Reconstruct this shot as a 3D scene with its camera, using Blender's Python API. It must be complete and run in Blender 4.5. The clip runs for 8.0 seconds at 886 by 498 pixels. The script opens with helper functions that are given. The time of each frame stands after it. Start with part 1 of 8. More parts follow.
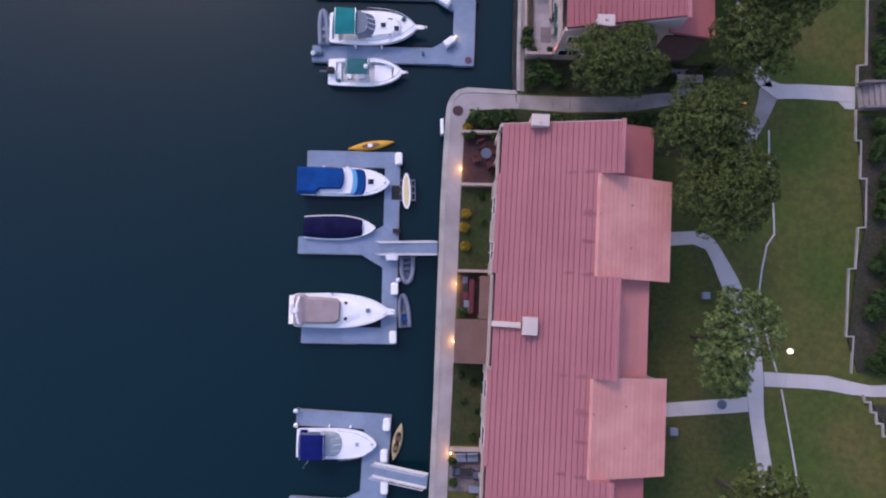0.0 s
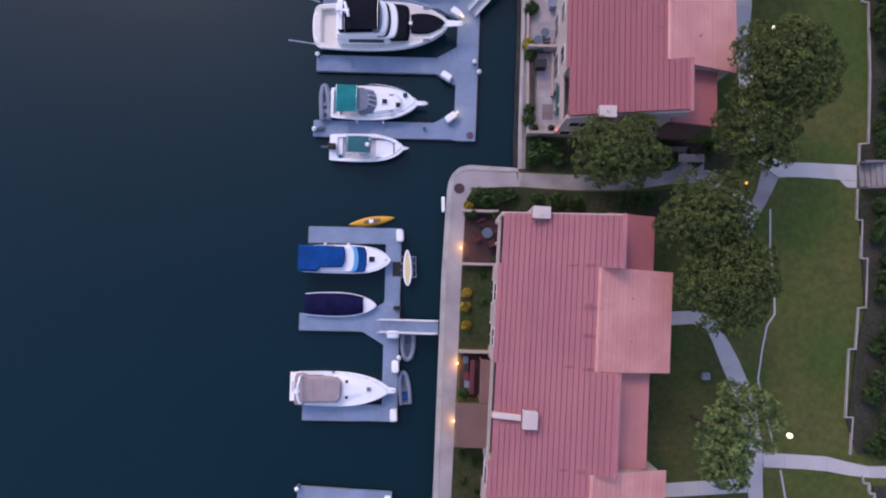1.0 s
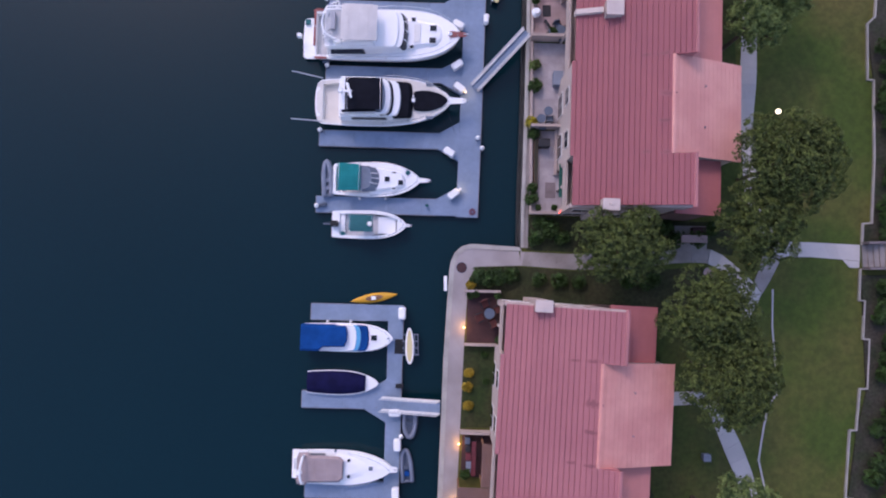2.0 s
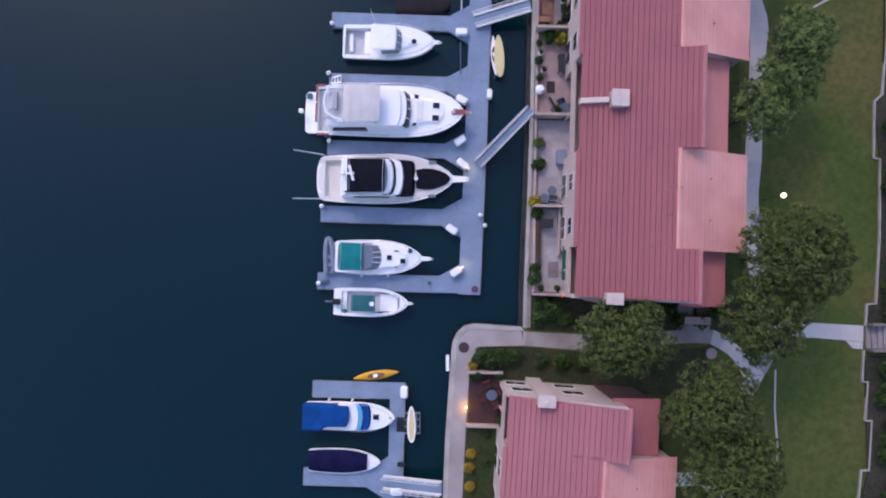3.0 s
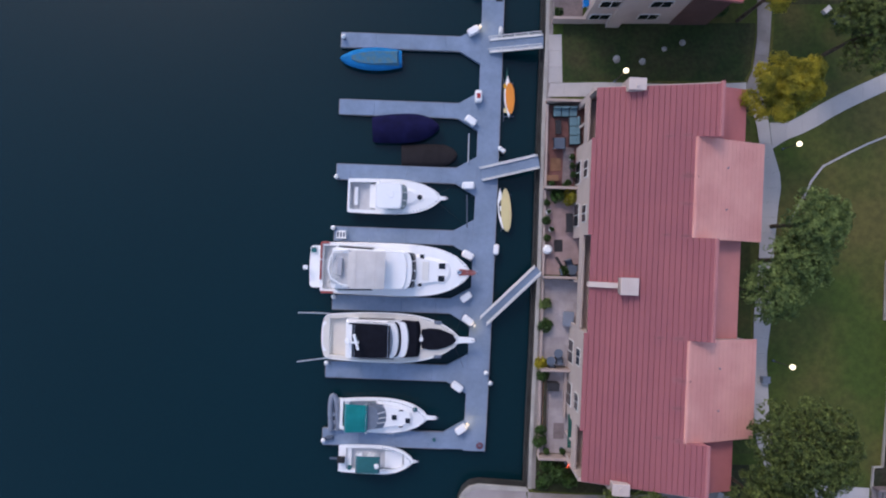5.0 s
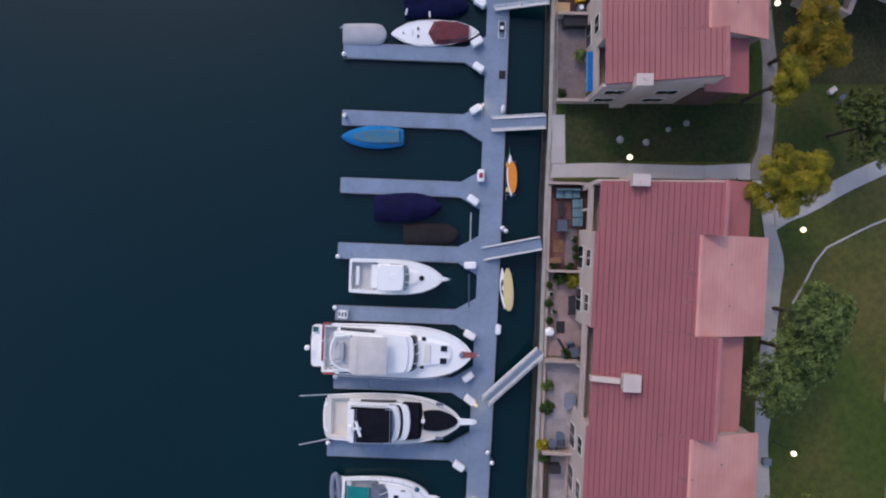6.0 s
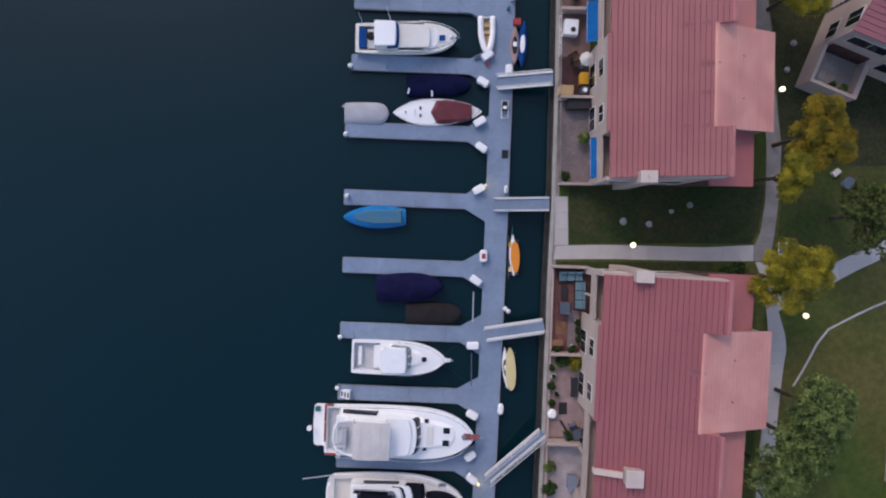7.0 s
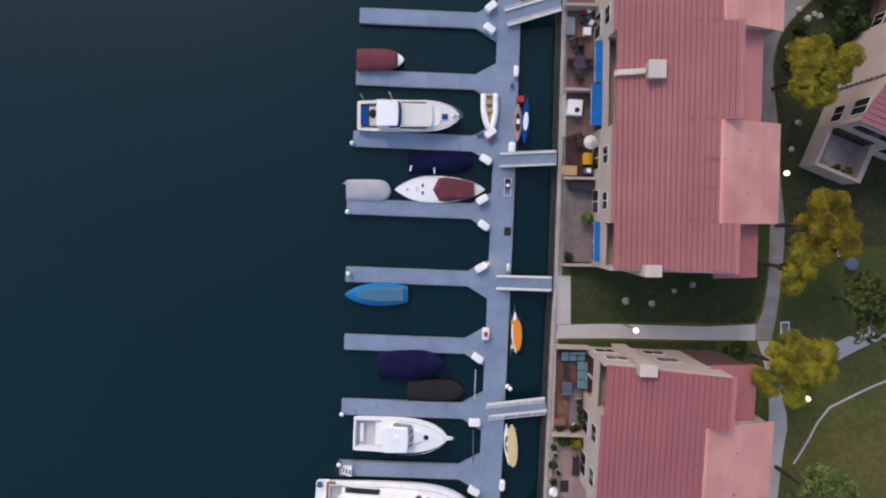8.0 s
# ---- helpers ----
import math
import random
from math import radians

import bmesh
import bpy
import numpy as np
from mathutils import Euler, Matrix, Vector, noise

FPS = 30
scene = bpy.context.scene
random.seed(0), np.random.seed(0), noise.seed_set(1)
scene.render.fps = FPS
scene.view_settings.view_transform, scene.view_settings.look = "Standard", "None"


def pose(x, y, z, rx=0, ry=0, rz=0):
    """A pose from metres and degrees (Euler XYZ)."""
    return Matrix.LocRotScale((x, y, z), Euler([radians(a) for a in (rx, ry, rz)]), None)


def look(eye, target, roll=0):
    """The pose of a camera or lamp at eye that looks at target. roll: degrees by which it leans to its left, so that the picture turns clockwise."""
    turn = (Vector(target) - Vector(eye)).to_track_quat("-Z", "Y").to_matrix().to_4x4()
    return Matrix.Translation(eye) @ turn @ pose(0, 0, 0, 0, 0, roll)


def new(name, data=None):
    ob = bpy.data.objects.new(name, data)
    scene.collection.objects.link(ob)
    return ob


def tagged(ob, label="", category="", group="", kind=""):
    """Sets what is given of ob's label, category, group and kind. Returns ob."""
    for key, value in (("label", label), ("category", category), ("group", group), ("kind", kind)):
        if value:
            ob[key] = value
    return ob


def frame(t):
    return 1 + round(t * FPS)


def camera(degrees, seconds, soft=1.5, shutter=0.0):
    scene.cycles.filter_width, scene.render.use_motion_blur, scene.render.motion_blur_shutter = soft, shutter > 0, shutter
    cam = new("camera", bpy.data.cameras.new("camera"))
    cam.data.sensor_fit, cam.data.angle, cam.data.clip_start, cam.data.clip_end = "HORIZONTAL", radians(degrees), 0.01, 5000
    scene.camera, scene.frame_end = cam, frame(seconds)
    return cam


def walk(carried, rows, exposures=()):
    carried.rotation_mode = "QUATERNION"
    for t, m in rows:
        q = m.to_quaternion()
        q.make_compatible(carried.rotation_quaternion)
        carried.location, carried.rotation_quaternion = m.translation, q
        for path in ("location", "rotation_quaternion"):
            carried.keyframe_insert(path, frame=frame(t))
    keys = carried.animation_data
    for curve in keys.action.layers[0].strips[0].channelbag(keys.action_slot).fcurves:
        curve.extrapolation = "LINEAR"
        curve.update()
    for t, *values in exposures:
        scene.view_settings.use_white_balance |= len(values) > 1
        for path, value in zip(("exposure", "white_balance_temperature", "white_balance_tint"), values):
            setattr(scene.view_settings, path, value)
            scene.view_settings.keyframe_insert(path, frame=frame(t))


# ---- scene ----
cam = camera(72.5, 8.0, soft=2.05)
PATH = [
    (0, -0.47, -3.373, 49.08, 4.262, -0.348, -0.995),
    (0.5, -0.41, -0.096, 49.377, 4.015, -0.322, -0.88),
    (1, -0.385, 3.289, 49.61, 3.728, -0.298, -0.799),
    (1.5, -0.403, 6.735, 49.831, 3.37, -0.266, -0.717),
    (2.8, -0.562, 16.023, 50.116, 2.173, -0.288, -0.425),
    (3, -0.584, 17.463, 50.097, 1.971, -0.283, -0.405),
    (3.5, -0.638, 21.07, 50.014, 1.473, -0.235, -0.356),
    (4, -0.679, 24.694, 49.994, 1.019, -0.172, -0.24),
    (4.5, -0.71, 28.285, 49.983, 0.555, -0.102, -0.167),
    (4.7, -0.735, 29.716, 49.962, 0.354, -0.064, -0.139),
    (5.8, -0.922, 37.83, 49.747, -0.775, -0.115, -0.053),
    (6, -0.979, 39.281, 49.687, -0.993, -0.138, -0.044),
    (6.5, -1.142, 42.926, 49.527, -1.477, -0.231, -0.04),
    (7, -1.371, 46.563, 49.377, -1.937, -0.372, -0.034),
    (7.5, -1.598, 50.054, 49.155, -2.47, -0.546, 0.005),
    (8, -1.795, 53.597, 48.874, -2.9, -0.668, 0.084),
]
walk(cam, [(t, pose(*r)) for t, *r in PATH], [(0.0, 1.98, 6600, 30), (1.5, 1.98, 6580, 30), (3.0, 2.04, 6450, 25), (4.0, 2.02, 6480, 17), (6.0, 1.76, 6900, 17), (6.5, 1.75, 7000, 17), (7.0, 1.73, 7100, 17), (8.0, 1.95, 7550, 15)])

# ---- light ----
world = bpy.data.worlds.new("world")
scene.world = world
world.use_nodes = True
_sky = world.node_tree.nodes.new("ShaderNodeTexSky")
_sky.sky_type, _sky.sun_disc = "NISHITA", False
_sky.sun_elevation, _sky.sun_rotation = radians(44), radians(-29)
_sky.dust_density, _sky.ozone_density = 1.25, 1.7
_bg = world.node_tree.nodes["Background"]
_bg.inputs["Strength"].default_value = 0.070
world.node_tree.links.new(_sky.outputs[0], _bg.inputs["Color"])
sun = new("sun", bpy.data.lights.new("sun", "SUN"))
sun.data.energy, sun.data.angle, sun.data.color = 0.2, radians(12), (1.0, 0.88, 0.82)
sun.matrix_basis = look((-48.5, 87.5, 96.6), (0, 0, 0))


# ---- materials ----
def mat(name, color, rough=0.7, metal=0.0, var=0.18, scale=0.6, fine=14.0, bump=0.02, second=None, ior=1.45, island=0.0, objrand=0.0, spec=0.5, grit=False):
    """A surface with colour variation at two scales, in world metres, and fine relief."""
    m = bpy.data.materials.new(name)
    m.use_nodes = True
    n, l = m.node_tree.nodes, m.node_tree.links
    b = n["Principled BSDF"]
    b.inputs["Roughness"].default_value, b.inputs["Metallic"].default_value = rough, metal
    b.inputs["IOR"].default_value = ior
    b.inputs["Specular IOR Level"].default_value = spec
    geo = n.new("ShaderNodeNewGeometry")
    big, small = n.new("ShaderNodeTexNoise"), n.new("ShaderNodeTexNoise")
    big.inputs["Scale"].default_value, big.inputs["Detail"].default_value = scale, 4
    small.inputs["Scale"].default_value, small.inputs["Detail"].default_value = fine, 3
    for t in (big, small):
        l.new(geo.outputs["Position"], t.inputs["Vector"])
    ramp = n.new("ShaderNodeMapRange")
    ramp.inputs["From Min"].default_value, ramp.inputs["From Max"].default_value = 0.35, 0.65
    l.new(big.outputs["Fac"], ramp.inputs["Value"])
    mix = n.new("ShaderNodeMix")
    mix.data_type = "RGBA"
    other = second or tuple(c * (1 - 1.6 * var) for c in color)
    mix.inputs["A"].default_value, mix.inputs["B"].default_value = (*color, 1), (*other, 1)
    l.new(ramp.outputs["Result"], mix.inputs["Factor"])
    hsv = n.new("ShaderNodeHueSaturation")
    l.new(mix.outputs["Result"], hsv.inputs["Color"])
    val = n.new("ShaderNodeMath")
    val.operation = "MULTIPLY_ADD"
    val.inputs[1].default_value, val.inputs[2].default_value = 2 * var, 1 - var
    l.new(small.outputs["Fac"], val.inputs[0])
    if grit:
        rough_map = n.new("ShaderNodeMapRange")
        rough_map.inputs["From Min"].default_value, rough_map.inputs["From Max"].default_value = 0.33, 0.67
        l.new(small.outputs["Fac"], rough_map.inputs["Value"])
        l.new(rough_map.outputs["Result"], val.inputs[0])
    last = val.outputs[0]
    for amount, node, out in ((island, geo, "Random Per Island"), (objrand, None, "Random")):
        if amount:
            node = node or n.new("ShaderNodeObjectInfo")
            add = n.new("ShaderNodeMath")
            add.operation = "MULTIPLY_ADD"
            add.inputs[1].default_value = amount
            l.new(node.outputs[out], add.inputs[0])
            l.new(last, add.inputs[2])
            last = add.outputs[0]
    l.new(last, hsv.inputs["Value"])
    l.new(hsv.outputs["Color"], b.inputs["Base Color"])
    if bump:
        bp = n.new("ShaderNodeBump")
        bp.inputs["Strength"].default_value, bp.inputs["Distance"].default_value = 0.5, bump
        l.new(small.outputs["Fac"], bp.inputs["Height"])
        l.new(bp.outputs["Normal"], b.inputs["Normal"])
    return m


def glow(name, color, strength):
    m = bpy.data.materials.new(name)
    m.use_nodes = True
    b = m.node_tree.nodes["Principled BSDF"]
    b.inputs["Base Color"].default_value = (*color, 1)
    b.inputs["Emission Color"].default_value = (*color, 1)
    b.inputs["Emission Strength"].default_value = strength
    return m


WATER = mat("water", (0.0016, 0.0200, 0.0270), 0.16, 0, 0.06, 0.03, 2.2, 0.010, ior=1.285)
DOCK = mat("dock_concrete", (0.215, 0.280, 0.385), 0.85, 0, 0.05, 0.55, 3.5, 0.006, second=(0.180, 0.238, 0.318), objrand=0.06, grit=True)
TRIM = mat("dock_fender", (0.24, 0.25, 0.27), 0.8, 0, 0.2)
PAVE = mat("path_concrete", (0.47, 0.435, 0.415), 0.9, 0, 0.05, 0.8, 5, 0.006, objrand=0.10)
WALKC = mat("warm_concrete", (0.38, 0.335, 0.33), 0.9, 0, 0.06, 0.5, 4, 0.006, second=(0.30, 0.26, 0.25), objrand=0.06)
OLDPAVE = mat("stained_concrete", (0.31, 0.275, 0.26), 0.9, 0, 0.1, 0.6, 5, 0.006, second=(0.22, 0.195, 0.18), objrand=0.08)
WALLC = mat("seawall_concrete", (0.44, 0.41, 0.37), 0.9, 0, 0.15, 0.7, 7, 0.01)
ALGAE = mat("seawall_face", (0.045, 0.043, 0.040), 0.9, 0, 0.3, 1.2, 6, 0.02)
REDROOF = mat("deep_red_roof_tile", (0.315, 0.098, 0.104), 0.75, 0, 0.05, 0.3, 2.2, 0.004, second=(0.285, 0.088, 0.098), objrand=0.06)
# Faded salmon, raised further to stand in for light on the east slopes.
SALMON = mat("brightened_salmon_roof", (0.71, 0.338, 0.280), 0.7, 0, 0.04, 0.28, 2, 0.004, second=(0.61, 0.258, 0.220), objrand=0.04)
ROOF = mat("roof_tile", (0.372, 0.134, 0.140), 0.75, 0, 0.05, 0.3, 2.2, 0.004, second=(0.340, 0.119, 0.128), objrand=0.06)
NORTHROOF = mat("dusty_red_roof_tile", (0.350, 0.125, 0.124), 0.75, 0, 0.06, 0.3, 2.2, 0.004, second=(0.308, 0.109, 0.111), objrand=0.06)
# Dusty pale tone with the east side's brightness added to the colour.
NORTHPALE = mat("brightened_dusty_roof", (0.72, 0.335, 0.270), 0.7, 0, 0.07, 0.4, 1.6, 0.004, second=(0.58, 0.238, 0.203), objrand=0.07)
GROOVE = mat("roof_underlay", (0.34, 0.115, 0.125), 0.85, 0, 0.06)
# Faded tone, brightened in colour because east slopes receive little light.
PALEROOF = mat("brightened_faded_roof", (0.68, 0.305, 0.250), 0.7, 0, 0.06, 0.45, 2, 0.004, second=(0.59, 0.238, 0.202), objrand=0.05)
CAP = mat("roof_cap", (0.44, 0.17, 0.17), 0.75, 0, 0.1)
BROWNWALL = mat("brown_red_siding", (0.11, 0.058, 0.053), 0.85, 0, 0.12, 0.8, 8, 0.01)
DUSKWALL = mat("grey_mauve_stucco", (0.47, 0.37, 0.34), 0.9, 0, 0.07, 0.6, 12, 0.006)
REDCUSH = mat("faded_red_cushion", (0.135, 0.042, 0.036), 0.9, 0, 0.2, 2.0, 20, 0.004)
STUCCO = mat("cream_stucco", (0.47, 0.378, 0.340), 0.9, 0, 0.06, 0.6, 20, 0.006)
GARDENWALL = mat("pinkish_stucco", (0.46, 0.36, 0.32), 0.9, 0, 0.1, 0.8, 12, 0.006)
# East slope of the middle unit, paler than those of the end units.
MIDROOF = mat("mid_slope_roof", (0.56, 0.215, 0.19), 0.75, 0, 0.05, 0.4, 3, 0.004, objrand=0.04)
WHITEP = mat("white_paint", (0.72, 0.70, 0.68), 0.6, 0, 0.05)
GEL = mat("white_gelcoat", (0.90, 0.89, 0.88), 0.25, 0, 0.02, 0.8, 9, 0)
CREAMGEL = mat("cream_gelcoat", (0.76, 0.735, 0.68), 0.35, 0, 0.04, 0.8, 9, 0)
DECKCREAM = mat("cream_deck_paint", (0.74, 0.69, 0.62), 0.6, 0, 0.05, 0.8, 9, 0.002)
GREYSOLE = mat("grey_nonskid", (0.60, 0.60, 0.61), 0.8, 0, 0.08, 1.5, 30, 0.003)
GLASS = mat("dark_glass", (0.012, 0.016, 0.022), 0.08, 0, 0.1, 2, 8, 0)
BLACK = mat("black_canvas", (0.011, 0.012, 0.018), 0.8, 0, 0.2, 2, 20, 0.01, spec=0.08)
NAVY = mat("navy_canvas", (0.011, 0.011, 0.052), 0.85, 0, 0.25, 1.2, 10, 0.02, spec=0.1)
BLUE = mat("blue_canvas", (0.004, 0.066, 0.250), 0.8, 0, 0.15, 1.2, 10, 0.02, spec=0.1)
SKYBLUE = mat("light_blue_stripe", (0.10, 0.42, 0.68), 0.5, 0, 0.05)
AWNING = mat("blue_awning_cloth", (0.002, 0.12, 0.36), 0.8, 0, 0.1, 1.2, 10, 0.01, spec=0.1)
TARP = mat("bright_blue_tarp", (0.004, 0.18, 0.44), 0.7, 0, 0.12, 1.5, 8, 0.02, spec=0.15)
TARPTOP = mat("weathered_tarp", (0.035, 0.17, 0.30), 0.8, 0, 0.2, 2.5, 12, 0.02, second=(0.09, 0.17, 0.20), spec=0.15)
TEAL = mat("teal_canvas", (0.006, 0.215, 0.215), 0.8, 0, 0.12, 1.2, 10, 0.01, spec=0.1)
DTEAL = mat("dark_teal_canvas", (0.015, 0.13, 0.14), 0.8, 0, 0.12, 1.2, 10, 0.01)
MAROON = mat("maroon_canvas", (0.16, 0.035, 0.045), 0.85, 0, 0.15, 1.2, 10, 0.02)
TAN = mat("tan_cushion", (0.50, 0.33, 0.17), 0.8, 0, 0.1, 1.2, 10, 0.01)
DARKNAVY = mat("wet_navy_canvas", (0.006, 0.009, 0.042), 0.85, 0, 0.25, 1.2, 10, 0.02, spec=0.1)
PLUM = mat("dark_plum_paint", (0.060, 0.042, 0.078), 0.6, 0, 0.12, 1.5, 10, 0.004)
BEIGE = mat("beige_canvas", (0.37, 0.285, 0.28), 0.85, 0, 0.08, 1.2, 10, 0.015)
PALE = mat("pale_canvas", (0.62, 0.58, 0.55), 0.85, 0, 0.06, 1.2, 10, 0.015)
GREYTARP = mat("grey_canvas", (0.42, 0.42, 0.45), 0.85, 0, 0.08, 1.2, 10, 0.02)
BROWN = mat("brown_canvas", (0.030, 0.026, 0.027), 0.9, 0, 0.15, 1.2, 10, 0.02, spec=0.1)
STEEL = mat("stainless_steel", (0.62, 0.63, 0.65), 0.25, 1.0, 0.05, 2, 20, 0)
ALU = mat("gangway_aluminium", (0.55, 0.57, 0.60), 0.5, 0.3, 0.06, 1, 12, 0)
TEAK = mat("teak", (0.26, 0.13, 0.07), 0.7, 0, 0.2, 1.5, 20, 0.004)
TUBE = mat("grey_hypalon", (0.21, 0.24, 0.30), 0.6, 0, 0.08, 1, 10, 0.003)
YELLOW = mat("yellow_plastic", (0.72, 0.36, 0.02), 0.5, 0, 0.08)
PALEY = mat("pale_yellow_board", (0.72, 0.60, 0.30), 0.5, 0, 0.06)
OLDYELLOW = mat("faded_yellow_plastic", (0.60, 0.50, 0.27), 0.6, 0, 0.12, 2, 8, 0)
REDTEAK = mat("varnished_teak", (0.33, 0.085, 0.075), 0.5, 0, 0.15, 1.5, 20, 0.004)
ORANGE = mat("orange_plastic", (0.85, 0.28, 0.03), 0.5, 0, 0.06)
RED = mat("red_plastic", (0.45, 0.04, 0.04), 0.6, 0, 0.1)
GREEN = mat("dark_green_cloth", (0.01, 0.09, 0.07), 0.8, 0, 0.15)
RUBBER = mat("black_rubber", (0.015, 0.015, 0.017), 0.7, 0, 0.2)
GRASS = mat("lawn_grass", (0.050, 0.080, 0.010), 0.95, 0, 0.18, 0.16, 2.2, 0.05, second=(0.100, 0.090, 0.022), grit=True)
# Lawn green darkened to carry the shade of houses and trees.
SHADEGRASS = mat("shaded_grass", (0.036, 0.060, 0.009), 0.95, 0, 0.2, 0.3, 2.6, 0.05, second=(0.070, 0.066, 0.017), grit=True)
SOIL = mat("planting_soil", (0.048, 0.040, 0.029), 0.95, 0, 0.3, 0.8, 4, 0.05, second=(0.026, 0.033, 0.015), grit=True)
# Ground cover green kept very dark, with heavy shade included in the colour.
IVY = mat("shaded_ground_cover", (0.022, 0.031, 0.009), 0.95, 0, 0.3, 0.5, 4, 0.05, second=(0.040, 0.040, 0.016), grit=True)
DEEPGRASS = mat("deep_shaded_grass", (0.022, 0.040, 0.008), 0.95, 0, 0.25, 0.5, 3.5, 0.05, second=(0.042, 0.043, 0.014), grit=True)
BARK = mat("bark", (0.10, 0.075, 0.055), 0.95, 0, 0.3, 3, 18, 0.03)
LEAFD = mat("dark_green_leaf", (0.114, 0.139, 0.038), 0.6, 0, 0.25, 2.6, 6, 0, second=(0.025, 0.039, 0.014), island=1.0, spec=0.2)
LEAFL = mat("fresh_green_leaf", (0.172, 0.222, 0.070), 0.6, 0, 0.25, 1.6, 6, 0, second=(0.036, 0.062, 0.022), island=0.9, spec=0.2)
LEAFO = mat("amber_leaf", (0.33, 0.235, 0.026), 0.6, 0, 0.2, 1.1, 3, 0, island=0.45, second=(0.105, 0.100, 0.017), spec=0.2)
LEAFY = mat("golden_leaf", (0.37, 0.305, 0.032), 0.6, 0, 0.2, 1.1, 3, 0, island=0.5, second=(0.135, 0.135, 0.020), spec=0.2)
LEAFB = mat("bush_leaf", (0.035, 0.075, 0.014), 0.6, 0, 0.25, 1.0, 3, 0, island=0.8)
FLOWER = mat("yellow_flower", (0.33, 0.23, 0.018), 0.7, 0, 0.2, 2, 5, 0, island=0.4)
DECKW = mat("brown_deck_wood", (0.20, 0.125, 0.110), 0.8, 0, 0.15, 1.5, 14, 0.006, objrand=0.2)
REDBRICK = mat("red_paver", (0.175, 0.078, 0.068), 0.85, 0, 0.15, 1.2, 9, 0.006, objrand=0.2)
PINKSTONE = mat("pink_paver", (0.37, 0.262, 0.25), 0.85, 0, 0.12, 1.2, 9, 0.006, objrand=0.15)
PALESTONE = mat("pale_flagstone", (0.39, 0.345, 0.35), 0.85, 0, 0.12, 1.2, 9, 0.006, objrand=0.18)
MAUVESTONE = mat("mauve_paver", (0.22, 0.175, 0.175), 0.85, 0, 0.15, 1.0, 7, 0.006, objrand=0.12, grit=True)
DARKPAT = mat("dark_red_patio", (0.064, 0.028, 0.029), 0.8, 0, 0.2, 1.2, 9, 0.006, objrand=0.15)
PERGOLA = mat("brown_metal_roof", (0.245, 0.140, 0.118), 0.6, 0, 0.1, 0.8, 8, 0)
CUSHION = mat("teal_cushion", (0.135, 0.235, 0.27), 0.9, 0, 0.1, 1.5, 10, 0.01)
WICKER = mat("dark_wicker", (0.03, 0.03, 0.035), 0.8, 0, 0.2, 3, 30, 0.01)
SLATE = mat("blue_grey_paint", (0.10, 0.13, 0.18), 0.7, 0, 0.12)
STONE = mat("pale_boulder", (0.40, 0.38, 0.35), 0.9, 0, 0.2, 2, 10, 0.03)
OLDROOF = mat("stained_roof", (0.270, 0.096, 0.102), 0.85, 0, 0.1)
DIRTROOF = mat("dusty_roof_stain", (0.318, 0.114, 0.120), 0.85, 0, 0.1)
CAPSTONE = mat("pale_chimney_cap", (0.61, 0.495, 0.44), 0.8, 0, 0.06)
TINT = mat("grey_tinted_glass", (0.17, 0.20, 0.25), 0.12, 0, 0.1, 2, 8, 0)
NAVYTOP = mat("indigo_canvas", (0.008, 0.015, 0.120), 0.85, 0, 0.15, 1.2, 10, 0.02, spec=0.1)
PALETINT = mat("pale_tinted_glass", (0.36, 0.41, 0.45), 0.15, 0, 0.1, 2, 8, 0)
GREENTINT = mat("green_tinted_glass", (0.20, 0.27, 0.27), 0.12, 0, 0.12, 2, 8, 0)
BULB = glow("lamp_globe", (1.0, 0.90, 0.60), 0.55)
AMBER = glow("amber_lens", (1.0, 0.68, 0.16), 1.5)
HOSE = mat("faded_red_hose", (0.21, 0.085, 0.12), 0.7, 0, 0.1)
WARM = glow("warm_lens", (1.0, 0.50, 0.12), 13.0)
ORANGEGLOW = glow("orange_globe", (1.0, 0.35, 0.04), 0.5)
for leafy in (LEAFD, LEAFL, LEAFY, LEAFO, LEAFB):
    tree_nodes, tree_links = leafy.node_tree.nodes, leafy.node_tree.links
    front, thin, blend = tree_nodes["Principled BSDF"], tree_nodes.new("ShaderNodeBsdfTranslucent"), tree_nodes.new("ShaderNodeMixShader")
    tree_links.new(front.inputs["Base Color"].links[0].from_socket, thin.inputs["Color"])
    blend.inputs["Fac"].default_value = 0.3
    tree_links.new(front.outputs[0], blend.inputs[1])
    tree_links.new(thin.outputs[0], blend.inputs[2])
    tree_links.new(blend.outputs[0], tree_nodes["Material Output"].inputs["Surface"])
# East slopes of the end units, deeper red than the middle one.
DARKROOF = mat("end_slope_roof", (0.44, 0.142, 0.138), 0.75, 0, 0.06, 0.4, 3, 0.004, objrand=0.04)
REDLED = glow("red_lights", (1.0, 0.10, 0.04), 1.2)


# ---- helpers for building ----
def part(name, bm, material, parent=None, label="", smooth=False):
    me = bpy.data.meshes.new(name)
    bmesh.ops.recalc_face_normals(bm, faces=bm.faces)
    bm.to_mesh(me)
    bm.free()
    me.materials.append(material)
    if smooth:
        me.shade_smooth()
    ob = new(name, me)
    ob.parent = parent
    if label:
        ob["label"] = label
    return ob


def data_part(name, me, parent, m=None):
    ob = new(name, me)
    ob.parent = parent
    if m is not None:
        ob.matrix_basis = m
    return ob


def thing(name, label, category, group="", kind="", m=None):
    ob = new(name)
    ob.empty_display_size = 0.3
    if m is not None:
        ob.matrix_basis = m
    return tagged(ob, label, category, group, kind)


